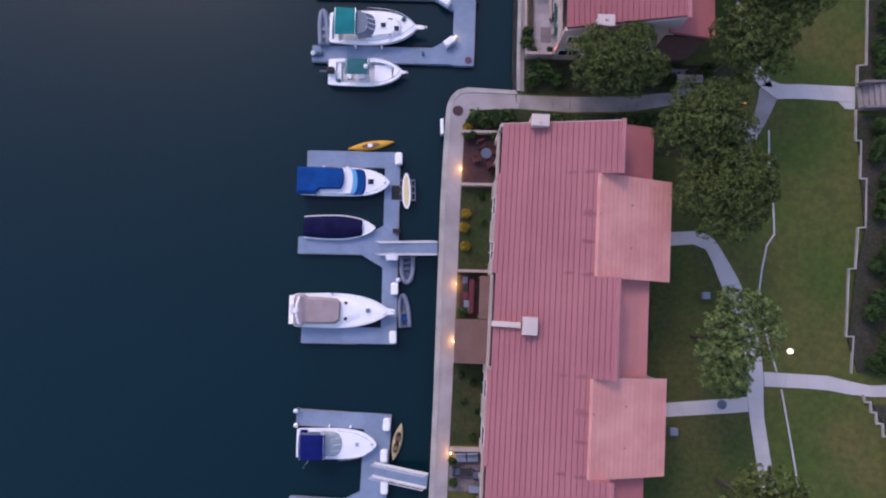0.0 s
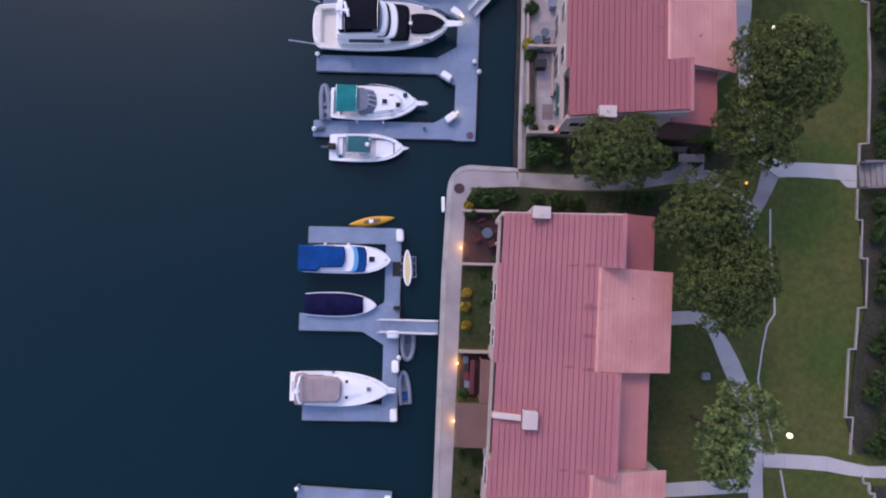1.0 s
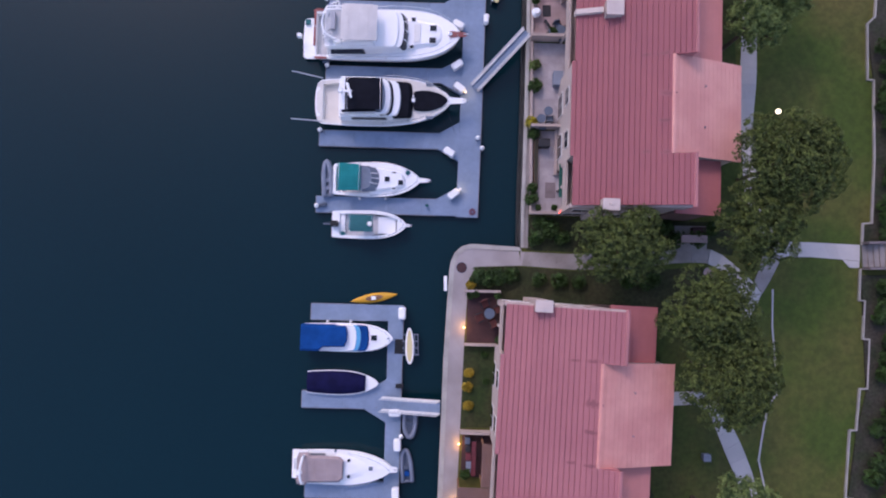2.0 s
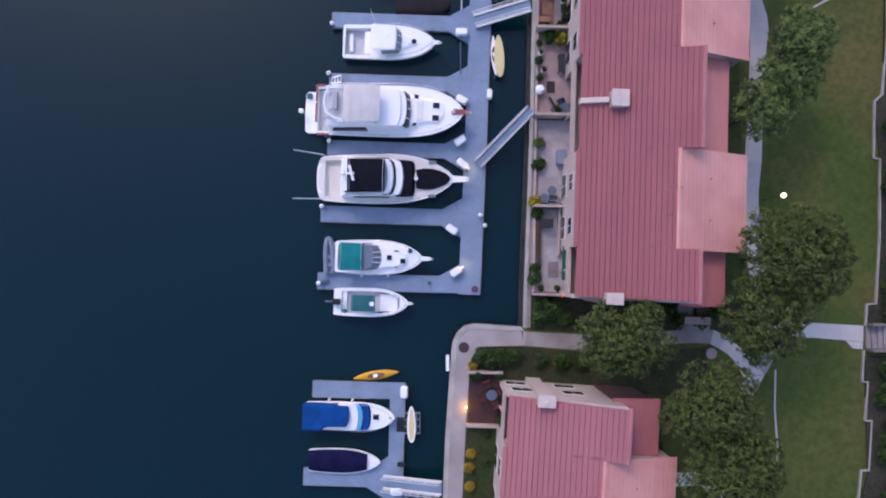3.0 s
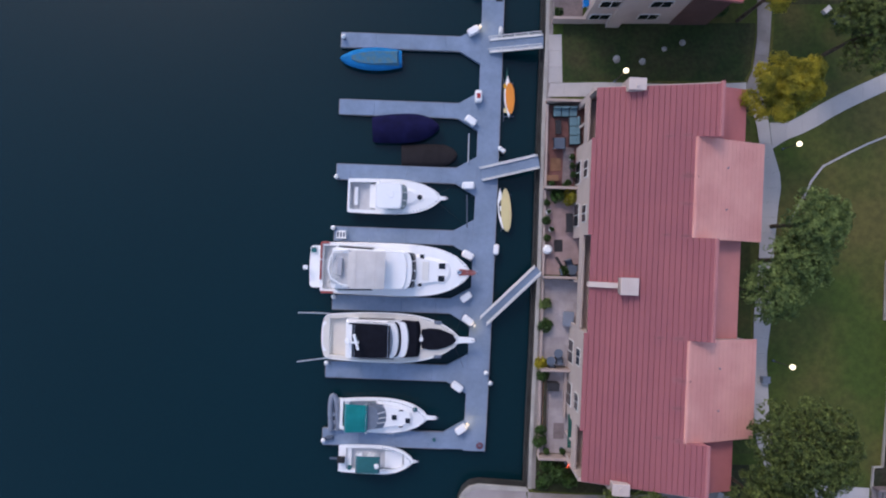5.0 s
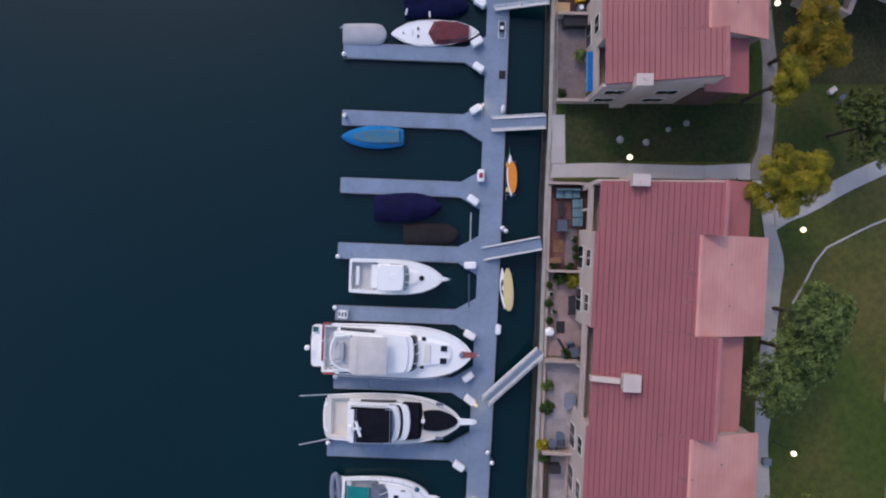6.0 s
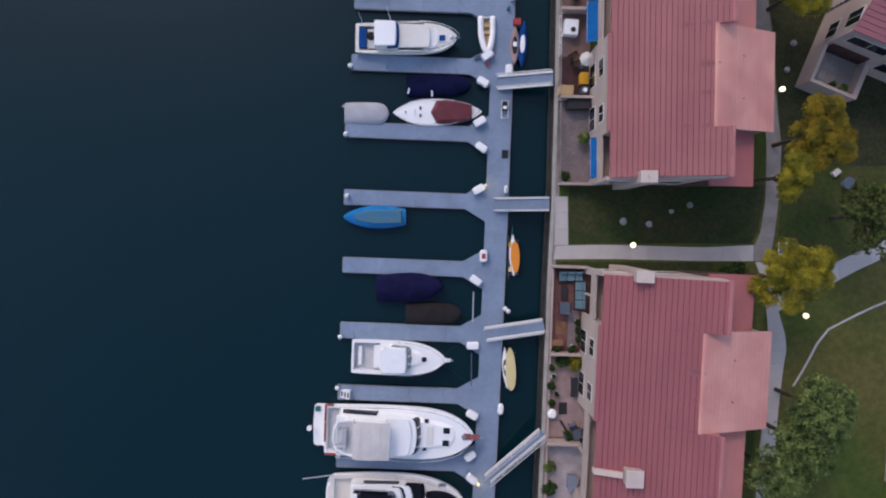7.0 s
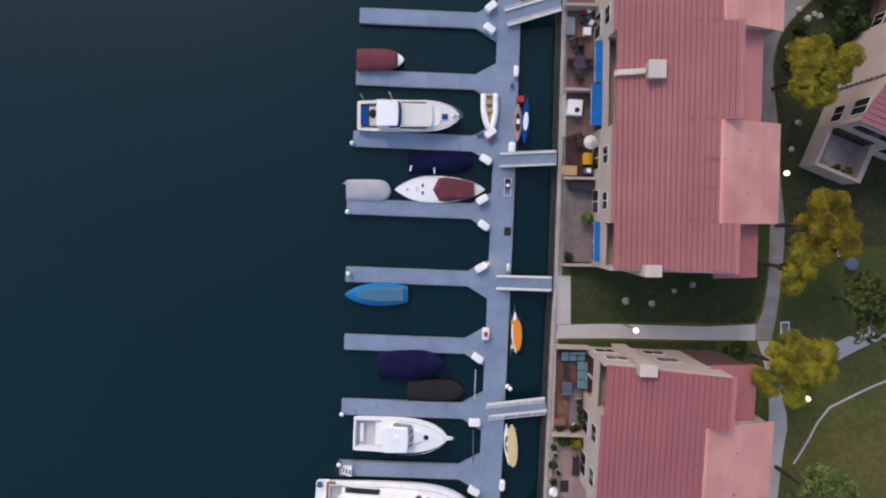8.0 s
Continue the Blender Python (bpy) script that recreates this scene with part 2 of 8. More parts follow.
def box(bm, x0, x1, y0, y1, z0, z1, bevel=0.0):
    r = bmesh.ops.create_cube(bm, size=1.0, matrix=Matrix.LocRotScale(((x0 + x1) / 2, (y0 + y1) / 2, (z0 + z1) / 2), None, (x1 - x0, y1 - y0, z1 - z0)))
    if bevel:
        edges = {e for v in r["verts"] for e in v.link_edges}
        bmesh.ops.bevel(bm, geom=list(edges), offset=bevel, segments=2, profile=0.6, affect="EDGES")
    return bm


def boxed(*a, **k):
    return box(bmesh.new(), *a, **k)


def block(bm, low, z0, high, z1):
    """A solid between two outlines with the same number of corners; z may be given corner by corner."""
    za = z0 if isinstance(z0, (list, tuple)) else [z0] * len(low)
    zb = z1 if isinstance(z1, (list, tuple)) else [z1] * len(high)
    a = [bm.verts.new((*p, z)) for p, z in zip(low, za)]
    b = [bm.verts.new((*p, z)) for p, z in zip(high, zb)]
    n = len(a)
    bm.faces.new(list(reversed(a)))
    bm.faces.new(b)
    for i in range(n):
        bm.faces.new((a[i], a[(i + 1) % n], b[(i + 1) % n], b[i]))
    return bm


def prism(pts, z0, z1, bm=None):
    return block(bm or bmesh.new(), pts, z0, pts, z1)


def inset(pts, d):
    """Draws an outline in towards its middle by about d metres."""
    cx, cy = sum(p[0] for p in pts) / len(pts), sum(p[1] for p in pts) / len(pts)
    out = []
    for x, y in pts:
        k = max(0.0, 1 - d / max(0.05, math.hypot(x - cx, y - cy)))
        out.append((cx + (x - cx) * k, cy + (y - cy) * k))
    return out


def tube(bm, pts, r, sides=6):
    """A round bar along a line of points."""
    pts = [Vector(p) for p in pts]
    rings = []
    for i, p in enumerate(pts):
        d = (pts[min(i + 1, len(pts) - 1)] - pts[max(i - 1, 0)]).normalized()
        a = d.orthogonal().normalized() if abs(d.z) > 0.9 else d.cross(Vector((0, 0, 1))).normalized()
        b = d.cross(a)
        rings.append([bm.verts.new(p + r * (a * math.cos(t) + b * math.sin(t))) for t in (2 * math.pi * k / sides for k in range(sides))])
    for p, q in zip(rings, rings[1:]):
        for k in range(sides):
            bm.faces.new((p[k], p[(k + 1) % sides], q[(k + 1) % sides], q[k]))
    bm.faces.new(list(reversed(rings[0])))
    bm.faces.new(rings[-1])
    return bm


def tubes(paths, r, sides=6):
    bm = bmesh.new()
    for p in paths:
        tube(bm, p, r, sides)
    return bm


def ball(x, y, z, r, squash=1.0, bm=None, seg=14):
    bm = bm or bmesh.new()
    bmesh.ops.create_uvsphere(bm, u_segments=seg, v_segments=seg // 2 + 1, radius=r, matrix=Matrix.LocRotScale((x, y, z), None, (1, 1, squash)))
    return bm


def disc(x, y, z0, z1, r0, r1=None, bm=None, seg=16):
    c = [(math.cos(2 * math.pi * k / seg), math.sin(2 * math.pi * k / seg)) for k in range(seg)]
    r1 = r0 if r1 is None else r1
    return block(bm or bmesh.new(), [(x + r0 * a, y + r0 * b) for a, b in c], z0, [(x + r1 * a, y + r1 * b) for a, b in c], z1)


def at(x, y, z=0.0, turn=0.0):
    return pose(x, y, z, 0, 0, turn)


rng = np.random.default_rng(7)


# ---- water, land and seawall ----
GROUND = 1.55
SEA_EDGE = [(-8.5, -140), (-1.6, -20.5), (-1.02, -11.22), (-0.70, -5.13), (-0.20, 4.23), (0.33, 11.0), (0.46, 11.75), (0.80, 12.45), (1.35, 12.92), (2.1, 13.1), (5.92, 12.8),
            (6.02, 16.0), (6.43, 24.0), (6.73, 31.0), (7.11, 42.3), (7.43, 49.5), (7.61, 57.5), (7.83, 70.4), (9.5, 200)]

bm = bmesh.new()
bmesh.ops.create_grid(bm, x_segments=8, y_segments=8, size=900)
water = tagged(part("water", bm, WATER), "calm dark blue-green lake water", "water", kind="structure")

land = tagged(part("ground", prism([(900, -140), (900, 200)] + [(x + 0.15, y - (0.25 if 12.0 < y < 13.2 else 0.0)) for x, y in reversed(SEA_EDGE)], -3.0, GROUND), GRASS), "worn green and brown lawn behind the seawall", "lawn", kind="structure")


def strip_between(left, right, z0, z1, bm=None):
    """A band of constant height between two lines."""
    return prism(list(left) + list(reversed(right)), z0, z1, bm)


def offset_line(pts, d):
    """The line moved to its right by d."""
    out = []
    for i, p in enumerate(pts):
        a, b = Vector(pts[max(i - 1, 0)]), Vector(pts[min(i + 1, len(pts) - 1)])
        t = (b - a).normalized()
        out.append((p[0] + t.y * d, p[1] - t.x * d))
    return out


seawall = thing("seawall", "pale concrete seawall with dark wet face", "seawall", kind="structure")
inner = offset_line(SEA_EDGE, 0.34)
for i in range(1, len(SEA_EDGE) - 2):
    a, b, c, d = SEA_EDGE[i], SEA_EDGE[i + 1], inner[i + 1], inner[i]
    if i < 10:
        part("wall_face", prism([a, b, c, d], -2.5, 1.42), ALGAE, seawall, "dark wet concrete face")
        a, b = offset_line([a, b], -0.05)
        part("coping", prism([a, b, c, d], 1.42, GROUND + 0.10), WALLC, seawall, "pale concrete coping")
    else:
        e, f = offset_line([a, b], 0.11)
        h, j = offset_line([a, b], 0.70)
        c, d = offset_line([a, b], 0.37)[::-1]
        a, b = offset_line([a, b], -0.12)
        part("wall_face", prism([a, b, c, d], -2.5, 0.85), ALGAE, seawall, "dark wet concrete face")
        part("wall_face", prism([e, f, c, d], 0.85, 1.42), ALGAE, seawall, "dark wet concrete face")
        part("coping", prism([e, f, c, d], 1.42, GROUND + 0.16), WALLC, seawall, "pale concrete coping")
        part("backing_slab", prism([d, c, j, h], GROUND - 0.3, GROUND + 0.035), OLDPAVE, seawall, "grey concrete strip behind the coping")


def lerp(a, b, t):
    return (a[0] + (b[0] - a[0]) * t, a[1] + (b[1] - a[1]) * t)


def along(pts, n):
    """n + 1 points at even steps along a line."""
    seg = [math.dist(a, b) for a, b in zip(pts, pts[1:])]
    total, out = sum(seg), []
    for k in range(n + 1):
        d = total * k / n
        i = 0
        while i < len(seg) - 1 and d > seg[i]:
            d -= seg[i]
            i += 1
        out.append(lerp(pts[i], pts[i + 1], min(1, d / seg[i])))
    return out


def footpath(name, label, left, right, n, z=GROUND + 0.05, material=None, gap=0.005):
    """A path of cast slabs between two edge lines."""
    path = thing(name, label, "path", kind="structure")
    L, R = along(left, n), along(right, n)
    for i in range(n):
        a, b, c, d = L[i], L[i + 1], R[i + 1], R[i]
        a, b = lerp(a, b, gap), lerp(b, a, gap)
        d, c = lerp(d, c, gap), lerp(c, d, gap)
        part("slab", prism([a, b, c, d], GROUND - 0.1, z), material or PAVE, path)
    return path


footpath("pavement", "grey concrete waterfront walkway", offset_line(SEA_EDGE[1:11], 0.34),
         [(-0.25, -20.5), (0.54, -8.66), (0.99, -1.63), (1.39, 5.1), (1.74, 9.67), (1.95, 10.81), (2.38, 11.3), (6.05, 11.35)], 30, GROUND + 0.06, WALKC)
part("bed", strip_between(offset_line(SEA_EDGE[1:11], 0.30), [(-0.25, -20.5), (0.54, -8.66), (0.99, -1.63), (1.39, 5.1), (1.74, 9.67), (1.95, 10.81), (2.38, 11.3), (6.05, 11.35)], GROUND - 0.1, GROUND + 0.045), WALKC, scene.objects["pavement"])
part("slab", prism([(6.0, 11.36), (6.12, 11.36), (6.38, 12.44), (6.02, 12.5)], GROUND - 0.1, GROUND + 0.048), WALKC, scene.objects["pavement"])
footpath("pavement", "weathered concrete path beside hedges", [(6.36, 12.46), (10.0, 12.25), (15.0, 12.2), (18.28, 12.5), (21.3, 12.5)],
         [(6.1, 11.35), (10.1, 11.0), (15.0, 10.95), (18.9, 11.5), (21.0, 11.4)], 11, material=OLDPAVE)
footpath("pavement", "pale concrete path curving between trees", [(21.32, 12.5), (22.5, 11.9), (24.57, 9.94), (25.31, 8.9)], [(21.02, 11.38), (22.1, 10.8), (22.76, 10.26), (23.64, 8.69)], 5)
footpath("pavement", "pale concrete path curving between trees", [(25.29, 8.86), (24.6, 7.6), (23.95, 6.5)], [(23.62, 8.66), (23.45, 8.0), (23.3, 6.6)], 2)
footpath("pavement", "pale concrete garden path", [(24.72, 9.85), (25.2, 10.9), (25.5, 11.9), (25.68, 12.8)], [(25.36, 8.92), (26.0, 9.9), (26.6, 11.0), (27.0, 11.78)], 3, material=OLDPAVE)
footpath("pavement", "pale concrete garden path to steps", [(25.72, 12.86), (26.63, 13.45), (27.2, 13.05), (29.3, 13.0), (33.38, 12.74)], [(27.0, 11.82), (27.4, 11.85), (29.4, 11.8), (33.3, 11.45)], 8)
part("slab", prism([(31.95, 11.53), (33.28, 11.43), (33.24, 10.88), (32.45, 10.93)], GROUND - 0.1, GROUND + 0.05), PAVE, scene.objects["pavement.005"])
footpath("pavement", "pale concrete path to the front door", [(16.2, 1.15), (20.2, 1.25), (21.17, 0.91), (22.31, -1.04), (23.30, -3.07), (24.3, -6), (24.61, -9.04)],
         [(16.2, 0.05), (20.0, 0.22), (20.6, -0.1), (21.0, -0.9), (21.74, -3.12), (22.9, -6), (23.38, -9.01)], 12)
footpath("pavement", "pale concrete path crossing the lawn", [(23.38, -9.03), (23.3, -11.35), (23.36, -12.85), (23.76, -16.89), (24.4, -22)], [(24.61, -9.06), (24.66, -10.9), (24.46, -12.71), (24.86, -16.79), (25.6, -22)], 9)
footpath("pavement", "pale concrete path crossing the lawn", [(24.68, -9.86), (29.68, -10.25), (32.7, -11.06), (38, -11.1)], [(24.68, -10.98), (29.17, -11.28), (32.2, -11.9), (38, -12.1)], 8)
footpath("pavement", "pale concrete path to the front door", [(23.3, -11.75), (22.3, -11.85), (14.5, -12.2)], [(23.34, -12.88), (22.3, -12.95), (14.5, -13.25)], 7)
footpath("pavement", "grey concrete path between two houses", [(7.9, 45.2), (12, 45.28), (19.6, 45.05), (23.6, 45.24)], [(7.65, 44.12), (12, 44.14), (19.6, 43.98), (23.6, 43.95)], 13)
footpath("pavement", "grey concrete landing at a gangway", [(7.78, 49.1), (7.74, 45.24)], [(8.80, 49.1), (8.86, 45.25)], 3)
footpath("pavement", "grey concrete garden path", [(23.62, 43.97), (23.65, 45.2), (24.1, 46.1), (24.48, 48.8), (24.5, 51.4), (24.5, 53.5), (24.1, 56.2), (23.6, 61.9), (23.1, 65.3), (23.4, 68.2), (24.5, 70), (26.0, 71.7)],
         [(24.85, 43.95), (25.05, 44.88), (25.3, 46.5), (25.5, 48.7), (25.62, 50.5), (25.67, 53.1), (25.26, 56.2), (24.76, 61.9), (24.3, 65.3), (24.66, 67.5), (25.5, 68.8), (27.2, 70.5)], 24, material=OLDPAVE)
footpath("pavement", "grey concrete garden path", [(23.75, 43.9), (24.35, 42.26), (24.57, 41.0), (24.87, 38.7), (24.80, 35.5), (24.6, 31.5), (24.15, 26.3), (24.10, 21.5), (24.2, 17), (25.5, 13.0)],
         [(25.0, 43.9), (25.42, 42.0), (25.62, 39.9), (26.18, 38.5), (26.40, 37.1), (26.12, 35.3), (25.75, 31.5), (25.54, 26.3), (25.12, 23.0), (25.3, 20.5), (25.4, 17), (26.7, 12.8)], 26)
footpath("pavement", "grey concrete garden path", [(25.46, 42.02), (26.6, 41.92), (27.4, 42.25), (29.68, 43.57), (31.05, 44.3), (33.34, 45.34), (38.0, 47.4)], [(25.66, 39.92), (26.15, 40.1), (26.84, 40.66), (27.61, 40.92), (28.98, 41.55), (31.04, 42.8), (33.33, 43.88), (38.0, 46.0)], 10)


def curb(name, label, pts, w, z1, material, category):
    ob = thing(name, label, category, kind="structure")
    for a, b in zip(pts, pts[1:]):
        t = Vector((b[0] - a[0], b[1] - a[1])).normalized() * w / 2
        n = Vector((-t.y, t.x))
        a2, b2 = Vector(a) - t * 0.98, Vector(b) + t * 0.98
        part("segment", prism([tuple(a2 + n), tuple(b2 + n), tuple(b2 - n), tuple(a2 - n)], GROUND - 0.2, z1 + 0.002 * (len(ob.children) % 2)), material, ob)
    return ob


RET = [(36.2, 47), (35.9, 36), (35.4, 31.3), (34.75, 30.7), (34.55, 26.1), (35.05, 26.0), (34.8, 19.6), (34.35, 14.35), (33.62, 14.3), (33.48, 12.62)]
RET2 = [(33.25, 10.4), (33.05, 7.95), (33.48, 7.9), (33.2, 4.86), (33.7, 4.84), (33.34, 0.93), (32.76, 0.92), (32.34, -2.3), (31.81, -2.32), (31.24, -7.58), (31.81, -7.6), (31.46, -10.4)]
RET3 = [(32.3, -12.0), (32.37, -12.56), (32.8, -12.57), (32.79, -13.35), (33.18, -13.36), (33.16, -14.22), (33.64, -14.23), (33.6, -15.2), (34.2, -15.2), (34.2, -22)]
for line, north in ((RET, 0.15), (RET2, 0.36), (RET3, 0.25)):
    curb("low_wall", "low white stepped garden wall", [(x, y + north) for x, y in line], 0.10, GROUND + 0.22, WALLC, "wall")
curb("lawn_edging", "thin white concrete lawn edging", [(26.2, 9.2), (26.05, 6.3), (26.2, 3.1), (26.14, 0.88), (25.5, 0.0), (25.03, -1.8), (24.56, -4.2), (25.32, -8.3), (25.70, -9.8)], 0.13, GROUND + 0.06, PAVE, "edging")
curb("lawn_edging", "thin white concrete lawn edging", [(26.0, -11.3), (26.35, -14.05), (26.76, -17.68), (27.2, -22)], 0.13, GROUND + 0.06, PAVE, "edging")
curb("lawn_edging", "thin white concrete lawn edging", [(38.0, 42.1), (35.03, 40.98), (33.29, 40.30), (31.92, 39.65), (29.73, 38.52), (28.81, 37.34), (28.25, 36.2), (27.6, 35.0), (27.0, 34.0)], 0.15, GROUND + 0.06, PAVE, "edging")
steps = thing("garden_steps", "grey concrete steps rising through the low wall", "steps", kind="structure")
for i in range(7):
    part("step", boxed(33.5 + 0.36 * i, 33.86 + 0.36 * i, 10.95, 12.75, GROUND - 0.1, GROUND + 0.15 * (i + 1), 0.015), OLDPAVE, steps)
part("cheek", boxed(33.46, 36.2, 12.78, 12.95, GROUND - 0.1, GROUND + 1.0), MAUVESTONE, steps)
part("cheek", boxed(33.46, 36.2, 10.74, 10.91, GROUND - 0.1, GROUND + 1.0), MAUVESTONE, steps)

for poly in ([(33.3, 5), (33.35, 10.3), (36, 10.3), (39.5, 10.3), (38.5, 3), (39.3, -10), (32, -10), (31.4, -7.6), (32.4, -2), (33.3, 1)], [(34.4, 14.4), (34.9, 20), (35.1, 26), (34.7, 30.6), (35.5, 31.4), (36.2, 46), (39.8, 46), (38.9, 30), (39.6, 12.7), (33.6, 12.7), (33.7, 14.2)],
             [(33.8, -14.3), (34.3, -15.3), (34.3, -22), (39.2, -22), (39.6, -12.6), (33.0, -12.6)]):
    tagged(part("planting_bed", prism(poly, GROUND - 0.1, GROUND + 0.15), SOIL), "brown planting bed with shrubs behind the low wall", "flower bed", kind="structure")
for poly in ([(2.6, 11.25), (6.1, 11.25), (10, 10.9), (15, 10.8), (20.6, 11.1), (21, 7.2), (16.2, 7.3), (4.3, 8.35), (4.2, 9.3), (2.0, 9.5), (2.1, 10.7)], [(6.45, 12.6), (10, 12.4), (20, 12.55), (23, 12), (24, 14.6), (16, 14.9), (6.6, 15.3)],
             [(13.0, -2.9), (15.6, -3.0), (16.3, -4.2), (15.8, -5.6), (16.2, -7.0), (15.5, -8.6), (12.8, -9.0)]):
    tagged(part("planting_bed", prism(poly, GROUND - 0.1, GROUND + 0.03), IVY), "dark ground cover bed under trees and shrubs", "flower bed", kind="structure")
# Ordinary lawn beside houses and under trees, its shade painted as darker green.
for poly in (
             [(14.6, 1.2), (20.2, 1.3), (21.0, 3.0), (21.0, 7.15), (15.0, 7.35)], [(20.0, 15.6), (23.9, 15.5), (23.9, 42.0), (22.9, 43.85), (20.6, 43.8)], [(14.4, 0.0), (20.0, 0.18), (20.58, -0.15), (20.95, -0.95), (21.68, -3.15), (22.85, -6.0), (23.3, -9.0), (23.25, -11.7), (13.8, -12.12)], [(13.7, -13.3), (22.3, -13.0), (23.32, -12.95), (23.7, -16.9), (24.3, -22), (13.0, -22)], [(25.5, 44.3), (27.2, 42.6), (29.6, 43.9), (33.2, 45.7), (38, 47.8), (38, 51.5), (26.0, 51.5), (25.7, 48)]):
    tagged(part("grass_plot", prism(poly, GROUND - 0.1, GROUND + 0.025), SHADEGRASS), "grass plot darkened for shade beside the houses", "lawn", kind="structure")

# Strips close to the walls: shade painted in with a deeper green.
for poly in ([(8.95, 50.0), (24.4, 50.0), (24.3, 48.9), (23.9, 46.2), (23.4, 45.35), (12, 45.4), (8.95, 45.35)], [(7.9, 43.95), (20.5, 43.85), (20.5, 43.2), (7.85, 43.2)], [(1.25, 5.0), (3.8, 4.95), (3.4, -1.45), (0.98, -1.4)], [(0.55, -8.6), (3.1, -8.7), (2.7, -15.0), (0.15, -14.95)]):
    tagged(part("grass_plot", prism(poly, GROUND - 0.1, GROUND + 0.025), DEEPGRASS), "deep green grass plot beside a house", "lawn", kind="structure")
# Heavy shade round the neighbouring house is painted into this bed.
tagged(part("planting_bed", prism([(25.78, 51.5), (38, 51.5), (38, 78), (30, 78), (27.4, 70.6), (25.65, 68.8), (24.82, 67.5), (24.45, 65.3), (24.9, 61.9), (25.4, 56.2)], GROUND - 0.1, GROUND + 0.03), IVY), "ground cover bed darkened for shade round the neighbouring house", "flower bed", kind="structure")


# ---- houses ----


def roof_slope(bm, u0, z0, u1, z1, v0, v1):
    prism_pts = [(u0, v0), (u1, v0), (u1, v1), (u0, v1)]
    return block(bm, prism_pts, [z0 - 0.22, z1 - 0.22, z1 - 0.22, z0 - 0.22], prism_pts, [z0, z1, z1, z0])


def courses(roof, u0, z0, u1, z1, v0, v1, n, first=0, last=None, gap=0.12, material=None):
    """Rows of roofing panels laid from the eave (u0) to the ridge (u1), n in all."""
    for i in range(first, n if last is None else last):
        a, b = i / n, (i + 1 - gap) / n
        ua, ub = u0 + (u1 - u0) * a, u0 + (u1 - u0) * b
        za, zb = z0 + (z1 - z0) * a, z0 + (z1 - z0) * b
        bm = bmesh.new()
        p = [(ua, v0), (ub, v0), (ub, v1), (ua, v1)]
        lip = 0.05 if gap > 0.05 else 0.036
        block(bm, p, [za - 0.02, zb - 0.02, zb - 0.02, za - 0.02], p, [za + lip, zb + 0.03, zb + 0.03, za + lip])
        part("course", bm, material or ROOF, roof)


def window(parent, x0, x1, y0, y1, z0, z1, axis, out):
    """A two-light window with its frame, on a wall across the given axis."""
    def slab(name, material, a, b, c, d, depth0, depth1):
        if axis == "x":
            return part(name, boxed(*sorted((x0 + out * depth0, x0 + out * depth1)), a, b, c, d), material, parent)
        return part(name, boxed(a, b, *sorted((y0 + out * depth0, y0 + out * depth1)), c, d), material, parent)
    a0, a1 = (y0, y1) if axis == "x" else (x0, x1)
    mid = (a0 + a1) / 2
    win = slab("window", WHITEP, a0, a1, z0, z1, 0.005, 0.05)
    for s, e in ((a0 + 0.06, mid - 0.03), (mid + 0.03, a1 - 0.06)):
        pane = slab("pane", GLASS, s, e, z0 + 0.06, z1 - 0.06, 0.052, 0.06)
        pane.parent = win
    return win


